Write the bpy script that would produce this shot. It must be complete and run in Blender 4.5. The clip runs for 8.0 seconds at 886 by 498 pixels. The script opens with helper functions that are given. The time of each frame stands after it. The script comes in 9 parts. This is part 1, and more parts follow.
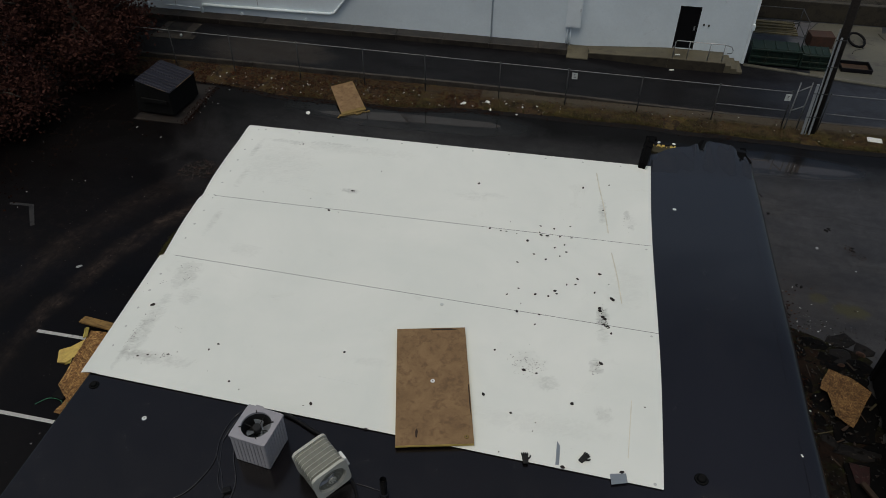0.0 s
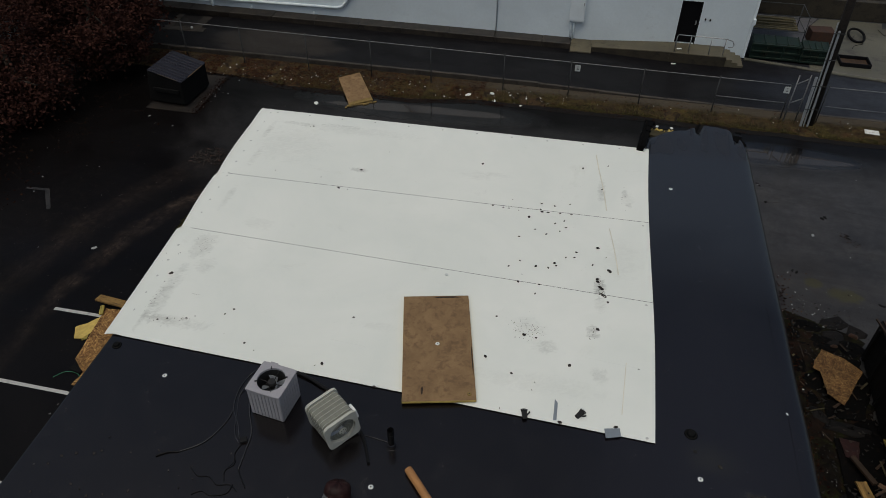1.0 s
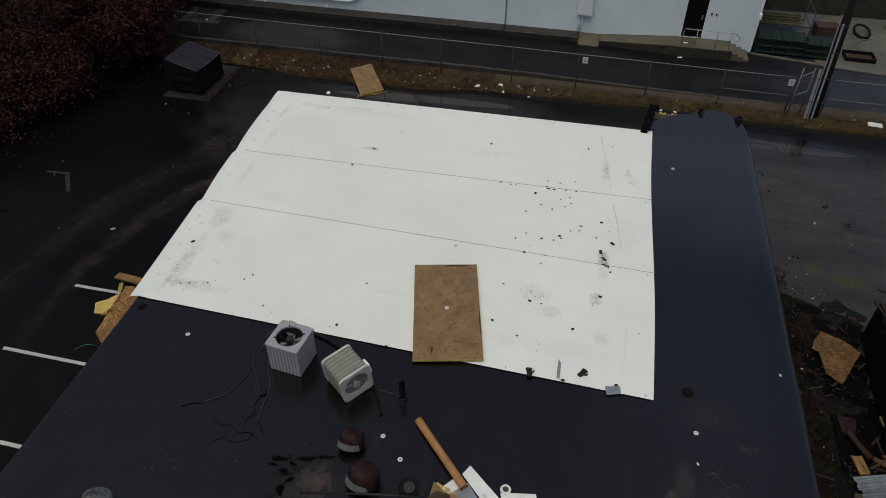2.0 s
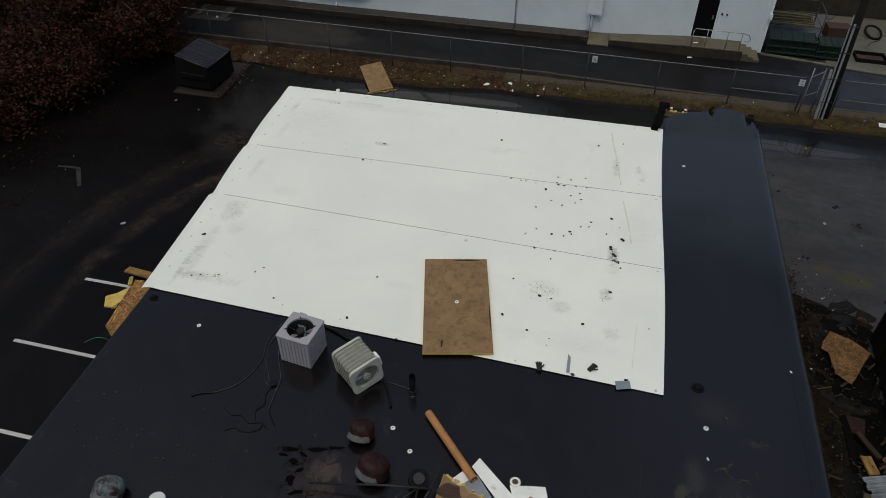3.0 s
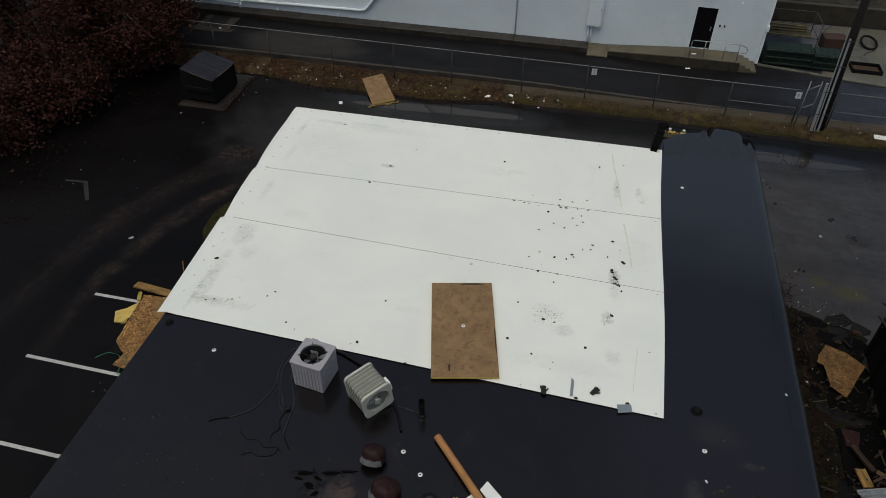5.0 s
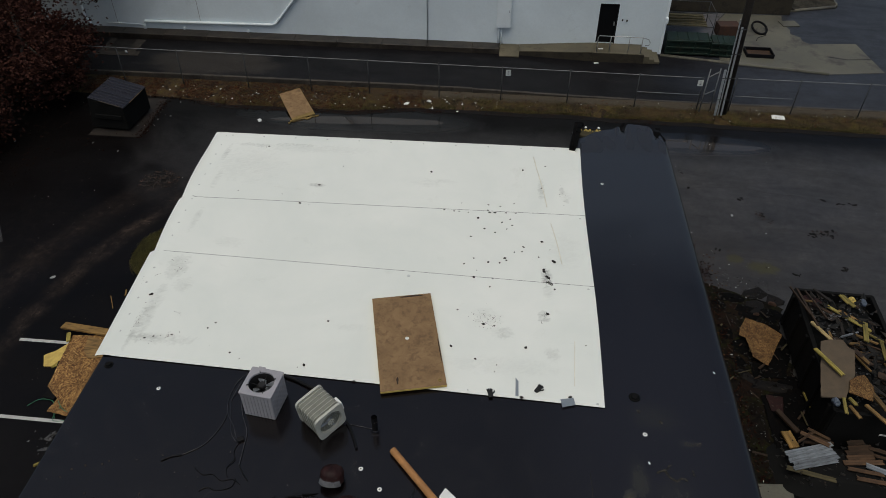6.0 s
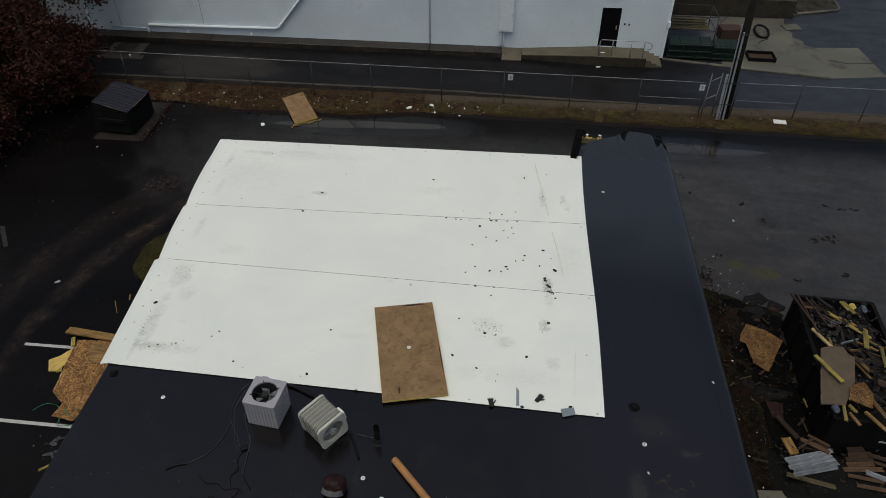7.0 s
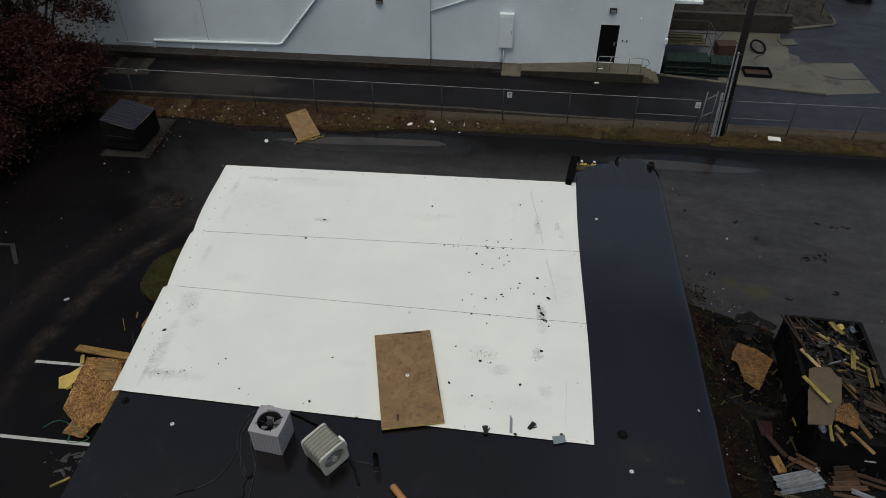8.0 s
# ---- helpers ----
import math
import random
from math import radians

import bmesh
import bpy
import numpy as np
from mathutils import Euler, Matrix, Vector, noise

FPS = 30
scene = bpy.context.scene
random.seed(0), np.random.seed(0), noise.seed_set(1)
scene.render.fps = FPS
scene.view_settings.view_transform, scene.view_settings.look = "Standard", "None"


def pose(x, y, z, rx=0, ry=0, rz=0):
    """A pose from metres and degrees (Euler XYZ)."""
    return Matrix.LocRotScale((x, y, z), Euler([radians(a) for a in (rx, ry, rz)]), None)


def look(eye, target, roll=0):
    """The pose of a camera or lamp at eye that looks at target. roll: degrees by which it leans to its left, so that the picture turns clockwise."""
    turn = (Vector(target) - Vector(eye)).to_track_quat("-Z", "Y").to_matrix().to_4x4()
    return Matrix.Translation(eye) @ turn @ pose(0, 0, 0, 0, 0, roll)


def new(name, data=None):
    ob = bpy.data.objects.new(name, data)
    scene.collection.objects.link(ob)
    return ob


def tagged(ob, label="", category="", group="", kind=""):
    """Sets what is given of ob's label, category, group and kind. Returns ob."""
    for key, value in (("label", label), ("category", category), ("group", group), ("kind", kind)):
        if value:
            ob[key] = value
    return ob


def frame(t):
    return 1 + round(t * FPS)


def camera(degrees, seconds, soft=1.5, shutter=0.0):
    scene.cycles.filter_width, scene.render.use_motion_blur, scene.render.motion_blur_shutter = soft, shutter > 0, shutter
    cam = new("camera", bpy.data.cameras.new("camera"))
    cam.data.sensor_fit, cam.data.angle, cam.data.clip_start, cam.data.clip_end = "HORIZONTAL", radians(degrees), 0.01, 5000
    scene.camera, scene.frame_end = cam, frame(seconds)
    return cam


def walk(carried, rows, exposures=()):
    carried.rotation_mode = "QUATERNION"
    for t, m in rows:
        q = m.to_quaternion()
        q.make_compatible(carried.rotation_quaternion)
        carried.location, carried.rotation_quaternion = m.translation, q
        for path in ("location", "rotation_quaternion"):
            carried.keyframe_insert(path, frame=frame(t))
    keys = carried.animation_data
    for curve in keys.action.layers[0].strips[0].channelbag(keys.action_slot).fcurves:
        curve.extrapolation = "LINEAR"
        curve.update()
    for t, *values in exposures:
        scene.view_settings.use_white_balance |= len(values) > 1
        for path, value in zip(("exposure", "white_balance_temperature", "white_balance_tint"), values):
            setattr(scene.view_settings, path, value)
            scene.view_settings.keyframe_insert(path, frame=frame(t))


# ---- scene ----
cam = camera(63.8, 8.0, soft=0.7)
PATH = [
    (0, (-2.139, -6.159, 15.717), (-2.429, -4.67, 14.413), 0.3),
    (0.2, (-2.111, -6.308, 15.724), (-2.403, -4.819, 14.422), 0.3),
    (0.5, (-2.058, -6.581, 15.712), (-2.353, -5.091, 14.41), 0.3),
    (1, (-1.991, -6.985, 15.724), (-2.292, -5.498, 14.421), 0.4),
    (1.5, (-1.905, -7.403, 15.721), (-2.217, -5.916, 14.421), 0.4),
    (1.7, (-1.86, -7.623, 15.686), (-2.176, -6.137, 14.386), 0.4),
    (2.8, (-1.901, -7.954, 15.629), (-2.235, -6.472, 14.329), 0.5),
    (3, (-1.92, -7.94, 15.581), (-2.258, -6.458, 14.282), 0.5),
    (3.5, (-1.991, -7.898, 15.256), (-2.335, -6.419, 13.955), 0.6),
    (4, (-2.05, -7.853, 15.106), (-2.4, -6.378, 13.802), 0.5),
    (4.2, (-2.07, -7.85, 15.21), (-2.422, -6.376, 13.905), 0.5),
    (5.3, (-2.088, -8.02, 16.525), (-2.391, -6.531, 15.225), 0.4),
    (5.5, (-2.147, -8.037, 16.596), (-2.381, -6.536, 15.295), 0.3),
    (5.7, (-2.159, -8.065, 16.625), (-2.323, -6.553, 15.326), 0.2),
    (6, (-2.19, -8.086, 16.659), (-2.329, -6.572, 15.36), 0.2),
    (6.5, (-2.19, -8.069, 16.675), (-2.333, -6.556, 15.375), 0.1),
    (7, (-2.177, -8.038, 16.899), (-2.323, -6.526, 15.598), 0.1),
    (7.5, (-2.129, -8.043, 17.285), (-2.278, -6.531, 15.984), 0.1),
    (8, (-2.066, -8.068, 17.781), (-2.219, -6.555, 16.481), -0.0),
]
EXPOSURES = [(0.0, 0.09, 7100, 5), (0.8, 0.11, 7100, 5), (1.5, 0.20, 7100, 5), (3.0, 0.30, 7100, 5), (4.0, 0.32, 7100, 5), (8.0, 0.32, 7100, 5)]
walk(cam, [(t, look(eye, target, roll)) for t, eye, target, roll in PATH], EXPOSURES)

# ---- world, sun, exposure ----
SUN_EL, SUN_AZ = 74.0, 200.0
world = bpy.data.worlds.new("overcast_sky")
scene.world = world
world.use_nodes = True
wt = world.node_tree
sky = wt.nodes.new("ShaderNodeTexSky")
sky.sky_type = "NISHITA"
sky.sun_disc = False
sky.sun_elevation = radians(SUN_EL)
sky.sun_rotation = radians(SUN_AZ)
sky.air_density, sky.dust_density, sky.ozone_density = 1.0, 4.0, 1.5
wt.nodes["Background"].inputs["Strength"].default_value = 0.085
wt.links.new(sky.outputs["Color"], wt.nodes["Background"].inputs["Color"])

sun = new("sun", bpy.data.lights.new("sun", "SUN"))
sun.data.energy, sun.data.angle, sun.data.color = 0.72, radians(50), (0.98, 1.0, 0.97)
sa, se = radians(SUN_AZ), radians(SUN_EL)
sun.matrix_world = look((math.sin(sa) * math.cos(se) * 60, math.cos(sa) * math.cos(se) * 60, math.sin(se) * 60), (0, 0, 0))

# ---- materials ----


def shader(name, rough=0.7, metal=0.0, spec=0.4):
    m = bpy.data.materials.new(name)
    m.use_nodes = True
    b = m.node_tree.nodes["Principled BSDF"]
    b.inputs["Roughness"].default_value = rough
    b.inputs["Metallic"].default_value = metal
    b.inputs["Specular IOR Level"].default_value = spec
    return m, m.node_tree, b


def node(nt, kind, **values):
    n = nt.nodes.new(kind)
    for k, v in values.items():
        n.inputs[k.replace("_", " ")].default_value = v
    return n


def coords(nt, stretch=(1, 1, 1), turn=0.0):
    tc = nt.nodes.new("ShaderNodeTexCoord")
    mp = nt.nodes.new("ShaderNodeMapping")
    # the place is turned first and stretched after
    mp.vector_type = "TEXTURE"
    mp.inputs["Scale"].default_value = tuple(1 / s for s in stretch)
    mp.inputs["Rotation"].default_value = (0, 0, radians(turn))
    nt.links.new(tc.outputs["Object"], mp.inputs["Vector"])
    return mp.outputs["Vector"]


def noise_out(nt, vec, scale, detail=5.0, rough=0.6, warp=0.0):
    n = node(nt, "ShaderNodeTexNoise", Scale=scale, Detail=detail, Roughness=rough, Distortion=warp)
    nt.links.new(vec, n.inputs["Vector"])
    return n.outputs["Fac"]


def ramp(nt, fac, *stops):
    r = nt.nodes.new("ShaderNodeValToRGB")
    els = r.color_ramp.elements
    while len(els) < len(stops):
        els.new(0.5)
    for e, (p, c) in zip(els, stops):
        e.position = p
        e.color = (*c, 1) if isinstance(c, tuple) else (c, c, c, 1)
    nt.links.new(fac, r.inputs["Fac"])
    return r.outputs["Color"]


def mix(nt, fac, a, b, how="MIX"):
    n = nt.nodes.new("ShaderNodeMix")
    n.data_type, n.blend_type = "RGBA", how
    for sock, v in ((n.inputs[0], fac), (n.inputs[6], a), (n.inputs[7], b)):
        if isinstance(v, bpy.types.NodeSocket):
            nt.links.new(v, sock)
        elif isinstance(v, tuple):
            sock.default_value = (*v, 1)
        else:
            sock.default_value = v
    return n.outputs[2]


def calc(nt, how, a, b=0.0):
    n = nt.nodes.new("ShaderNodeMath")
    n.operation = how
    for sock, v in zip(n.inputs, (a, b)):
        if isinstance(v, bpy.types.NodeSocket):
            nt.links.new(v, sock)
        else:
            sock.default_value = v
    return n.outputs[0]


def bump(nt, b, height, strength=0.3, distance=0.01):
    n = node(nt, "ShaderNodeBump", Strength=strength, Distance=distance)
    nt.links.new(height, n.inputs["Height"])
    nt.links.new(n.outputs["Normal"], b.inputs["Normal"])


def shade(c, k):
    return tuple(min(1.0, v * k) for v in c)


def plain(name, col, rough=0.7, metal=0.0, var=0.3, scale=3.0, fine=40.0, relief=0.25, spec=0.4, dirt=None, dirt_at=0.62, stretch=(1, 1, 1), each=0.0):
    """A worn surface: colour that varies at a wide and a fine scale, optional dirt patches, fine relief."""
    m, nt, b = shader(name, rough, metal, spec)
    v = coords(nt, stretch)
    wide = noise_out(nt, v, scale, 4, 0.6, 0.4)
    thin = noise_out(nt, v, fine, 4, 0.7)
    c = ramp(nt, wide, (0.25, shade(col, 1 - var)), (0.75, shade(col, 1 + var)))
    c = mix(nt, 0.5, c, ramp(nt, thin, (0.25, 1 - var), (0.75, 1 + var * 0.4)), "MULTIPLY")
    if dirt:
        patch = noise_out(nt, v, scale * 1.7, 9, 0.72, 0.25)
        c = mix(nt, ramp(nt, patch, (dirt_at, 0.0), (min(1.0, dirt_at + 0.12), 1.0)), c, dirt)
    if each:
        info = nt.nodes.new("ShaderNodeObjectInfo")
        c = mix(nt, 1.0, c, ramp(nt, info.outputs["Random"], (0.0, 1 - each), (1.0, 1 + each)), "MULTIPLY")
    nt.links.new(c, b.inputs["Base Color"])
    r = ramp(nt, wide, (0.2, max(0.03, rough - 0.12)), (0.8, min(1.0, rough + 0.12)))
    nt.links.new(r, b.inputs["Roughness"])
    bump(nt, b, thin, relief, 0.006)
    return m


def spot(nt, sep, cx, cy, rx, ry):
    """1 in the middle of an ellipse on the plan, falling to 0 at its rim."""
    ex = calc(nt, "MULTIPLY", calc(nt, "SUBTRACT", sep.outputs["X"], cx), 1 / rx)
    ey = calc(nt, "MULTIPLY", calc(nt, "SUBTRACT", sep.outputs["Y"], cy), 1 / ry)
    d2 = calc(nt, "ADD", calc(nt, "MULTIPLY", ex, ex), calc(nt, "MULTIPLY", ey, ey))
    return ramp(nt, d2, (0.0, 1.0), (1.0, 0.0))


def step_up(nt, value, start, width):
    """0 below start, 1 above start + width."""
    return ramp(nt, calc(nt, "MULTIPLY", calc(nt, "SUBTRACT", value, start), 1 / width), (0.0, 0.0), (1.0, 1.0))


def asphalt_material():
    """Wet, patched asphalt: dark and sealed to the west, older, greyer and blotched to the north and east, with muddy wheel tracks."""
    m, nt, b = shader("wet_asphalt", 0.5, 0, 0.2)
    v = coords(nt)
    sep = nt.nodes.new("ShaderNodeSeparateXYZ")
    nt.links.new(v, sep.inputs[0])
    wide = noise_out(nt, v, 0.16, 6, 0.65, 0.6)
    mid = noise_out(nt, v, 0.9, 6, 0.7, 0.8)
    small = noise_out(nt, v, 3.5, 8, 0.75, 0.5)
    thin = noise_out(nt, v, 34, 4, 0.75)
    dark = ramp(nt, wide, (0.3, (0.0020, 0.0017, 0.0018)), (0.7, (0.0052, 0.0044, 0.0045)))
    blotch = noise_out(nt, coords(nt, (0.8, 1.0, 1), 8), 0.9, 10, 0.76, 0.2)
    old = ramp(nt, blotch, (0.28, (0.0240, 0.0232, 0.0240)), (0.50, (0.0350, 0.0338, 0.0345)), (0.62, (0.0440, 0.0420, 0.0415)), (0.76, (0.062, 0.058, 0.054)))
    # long worn streaks and a few dark oily stains
    drag = noise_out(nt, coords(nt, (0.22, 1.3, 1), -7), 1.0, 7, 0.68, 0.9)
    old = mix(nt, 0.85, old, ramp(nt, drag, (0.30, 0.62), (0.52, 1.0), (0.72, 1.28)), "MULTIPLY")
    oil = ramp(nt, noise_out(nt, coords(nt, (0.7, 1.6, 1), -10), 1.1, 8, 0.7, 0.4), (0.63, 0.0), (0.72, 0.8))
    old = mix(nt, oil, old, (0.011, 0.010, 0.010))
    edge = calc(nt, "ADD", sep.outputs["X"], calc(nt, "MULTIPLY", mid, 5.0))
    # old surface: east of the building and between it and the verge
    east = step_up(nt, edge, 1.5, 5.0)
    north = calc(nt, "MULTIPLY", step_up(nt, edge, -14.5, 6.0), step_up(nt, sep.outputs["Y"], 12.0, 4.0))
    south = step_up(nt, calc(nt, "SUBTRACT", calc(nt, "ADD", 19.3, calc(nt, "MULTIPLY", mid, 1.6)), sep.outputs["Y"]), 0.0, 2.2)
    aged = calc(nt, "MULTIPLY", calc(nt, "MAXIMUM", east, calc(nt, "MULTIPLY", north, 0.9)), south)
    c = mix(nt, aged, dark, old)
    # the drive; past the gate, the public road has blue sky reflection painted in
    drive = step_up(nt, sep.outputs["Y"], 22.9, 0.1)
    c = mix(nt, drive, c, ramp(nt, blotch, (0.3, (0.0040, 0.0038, 0.0046)), (0.5, (0.0075, 0.0070, 0.0082)), (0.75, (0.0150, 0.0140, 0.0150))))
    c = mix(nt, calc(nt, "MULTIPLY", step_up(nt, edge, 8.0, 6.0), drive), c, ramp(nt, blotch, (0.3, (0.019, 0.021, 0.027)), (0.7, (0.038, 0.041, 0.050))))
    # a paler, brown-grey patch of the drive near the drain
    pale = calc(nt, "MULTIPLY", spot(nt, sep, -17.3, 25.0, 4.2, 1.7), ramp(nt, blotch, (0.36, 0.2), (0.56, 1.0)))
    c = mix(nt, calc(nt, "MULTIPLY", ramp(nt, pale, (0.12, 0.0), (0.40, 1.0)), drive), c, (0.0260, 0.0225, 0.0205))
    # two muddy wheel tracks that swing round the building's west side
    mud = None
    for cx, cy, rad, wid in ((-2.7, 5.0, 14.35, 0.5), (-2.8, 4.5, 16.2, 0.8)):
        dx = calc(nt, "SUBTRACT", sep.outputs["X"], cx)
        dy = calc(nt, "SUBTRACT", sep.outputs["Y"], cy)
        dist = calc(nt, "SQRT", calc(nt, "ADD", calc(nt, "MULTIPLY", dx, dx), calc(nt, "MULTIPLY", dy, dy)))
        # tyre marks drawn out along the wheel's way
        way = nt.nodes.new("ShaderNodeCombineXYZ")
        nt.links.new(calc(nt, "MULTIPLY", dist, 3.2), way.inputs[0])
        nt.links.new(calc(nt, "MULTIPLY", calc(nt, "ARCTAN2", dy, dx), 14.0), way.inputs[1])
        streak = noise_out(nt, way.outputs[0], 1.0, 8, 0.75, 0.6)
        off = calc(nt, "ABSOLUTE", calc(nt, "SUBTRACT", calc(nt, "ADD", dist, calc(nt, "MULTIPLY", mid, 0.8)), rad + 0.4))
        band = ramp(nt, calc(nt, "DIVIDE", off, wid), (0.0, 1.0), (1.0, 0.0))
        band = calc(nt, "MULTIPLY", band, ramp(nt, calc(nt, "ADD", calc(nt, "MULTIPLY", streak, 0.6), calc(nt, "MULTIPLY", small, 0.4)), (0.38, 0.0), (0.62, 1.0)))
        mud = band if mud is None else calc(nt, "MAXIMUM", mud, calc(nt, "MULTIPLY", band, 0.45))
    patchy = ramp(nt, noise_out(nt, v, 0.45, 5, 0.6, 0.6), (0.34, 0.15), (0.58, 1.0))
    mud = calc(nt, "MULTIPLY", calc(nt, "MULTIPLY", mud, patchy), calc(nt, "MULTIPLY", step_up(nt, calc(nt, "MULTIPLY", sep.outputs["X"], -1.0), 11.5, 2.5), calc(nt, "ADD", 0.1, calc(nt, "MULTIPLY", step_up(nt, sep.outputs["Y"], 3.0, 4.5), 0.9))))
    c = mix(nt, mud, c, ramp(nt, small, (0.3, (0.030, 0.021, 0.016)), (0.7, (0.080, 0.058, 0.045))))
    # wet grey sky sheen put into the colour between the dumpster and the building
    wet_sheen = calc(nt, "MULTIPLY", spot(nt, sep, -14.8, 16.6, 4.2, 3.8), ramp(nt, noise_out(nt, coords(nt, (1.0, 0.6, 1), 25), 0.7, 7, 0.65, 0.8), (0.40, 0.1), (0.62, 1.0)))
    c = mix(nt, ramp(nt, wet_sheen, (0.05, 0.0), (0.75, 0.9)), c, (0.0190, 0.0175, 0.0180))
    # thin drifts of silt beside the tracks and near the leaf drift
    silt = calc(nt, "MAXIMUM", spot(nt, sep, -14.0, 13.6, 2.6, 1.6), calc(nt, "MULTIPLY", spot(nt, sep, -19.5, 10.5, 3.0, 4.5), 0.45))
    silt = calc(nt, "MULTIPLY", silt, ramp(nt, small, (0.50, 0.0), (0.75, 0.6)))
    c = mix(nt, silt, c, (0.032, 0.021, 0.016))
    vo = nt.nodes.new("ShaderNodeTexVoronoi")
    vo.feature = "DISTANCE_TO_EDGE"
    vo.inputs["Scale"].default_value = 0.22
    bent = nt.nodes.new("ShaderNodeVectorMath")
    bent.operation = "ADD"
    wob = node(nt, "ShaderNodeTexNoise", Scale=0.8, Detail=5.0)
    nt.links.new(v, wob.inputs["Vector"])
    nt.links.new(v, bent.inputs[0])
    nt.links.new(wob.outputs["Color"], bent.inputs[1])
    nt.links.new(bent.outputs[0], vo.inputs["Vector"])
    crack = ramp(nt, vo.outputs["Distance"], (0.0, 0.22), (0.005, 0.0))
    c = mix(nt, crack, c, (0.004, 0.0036, 0.0033))
    # olive moss near the soil strip
    moss = calc(nt, "MAXIMUM", spot(nt, sep, 7.3, 11.4, 0.75, 0.4), spot(nt, sep, 6.4, 11.8, 0.4, 0.3))
    c = mix(nt, calc(nt, "MULTIPLY", ramp(nt, calc(nt, "ADD", calc(nt, "MULTIPLY", moss, 0.5), small), (0.62, 0.0), (0.85, 0.8)), ramp(nt, moss, (0.0, 0.0), (0.2, 1.0))), c, (0.050, 0.046, 0.017))
    # brown silt washed out from the soil
    silty = calc(nt, "MAXIMUM", spot(nt, sep, 6.0, 11.8, 2.6, 1.8), calc(nt, "MULTIPLY", spot(nt, sep, 10.5, 13.4, 1.8, 0.9), 0.7))
    c = mix(nt, calc(nt, "MULTIPLY", silty, ramp(nt, small, (0.42, 0.0), (0.66, 0.75))), c, (0.020, 0.0155, 0.0125))
    c = mix(nt, 0.8, c, ramp(nt, thin, (0.28, 0.5), (0.72, 1.45)), "MULTIPLY")
    c = mix(nt, 0.62, c, ramp(nt, small, (0.28, 0.5), (0.72, 1.5)), "MULTIPLY")
    nt.links.new(c, b.inputs["Base Color"])
    wet = ramp(nt, noise_out(nt, coords(nt, (0.5, 1.2, 1), -6), 0.4, 6, 0.6, 0.7), (0.36, 0.28), (0.62, 0.50))
    # standing wet round the puddles in front of the verge
    pool = calc(nt, "MAXIMUM", spot(nt, sep, -8.6, 20.1, 6.2, 1.3), spot(nt, sep, 6.0, 19.4, 4.2, 1.0))
    pool = ramp(nt, calc(nt, "ADD", pool, calc(nt, "MULTIPLY", mid, 0.4)), (0.30, 0.0), (0.75, 1.0))
    wet = mix(nt, pool, wet, (0.13, 0.13, 0.13))
    nt.links.new(wet, b.inputs["Roughness"])
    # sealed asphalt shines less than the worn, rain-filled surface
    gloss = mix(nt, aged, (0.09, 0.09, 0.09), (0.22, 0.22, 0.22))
    gloss = mix(nt, calc(nt, "MULTIPLY", drive, calc(nt, "SUBTRACT", 1.0, step_up(nt, edge, 8.0, 6.0))), gloss, (0.07, 0.07, 0.07))
    gloss = mix(nt, pool, gloss, (0.3, 0.3, 0.3))
    nt.links.new(gloss, b.inputs["Specular IOR Level"])
    bump(nt, b, calc(nt, "ADD", thin, calc(nt, "MULTIPLY", mid, 2.0)), 0.22, 0.006)
    return m


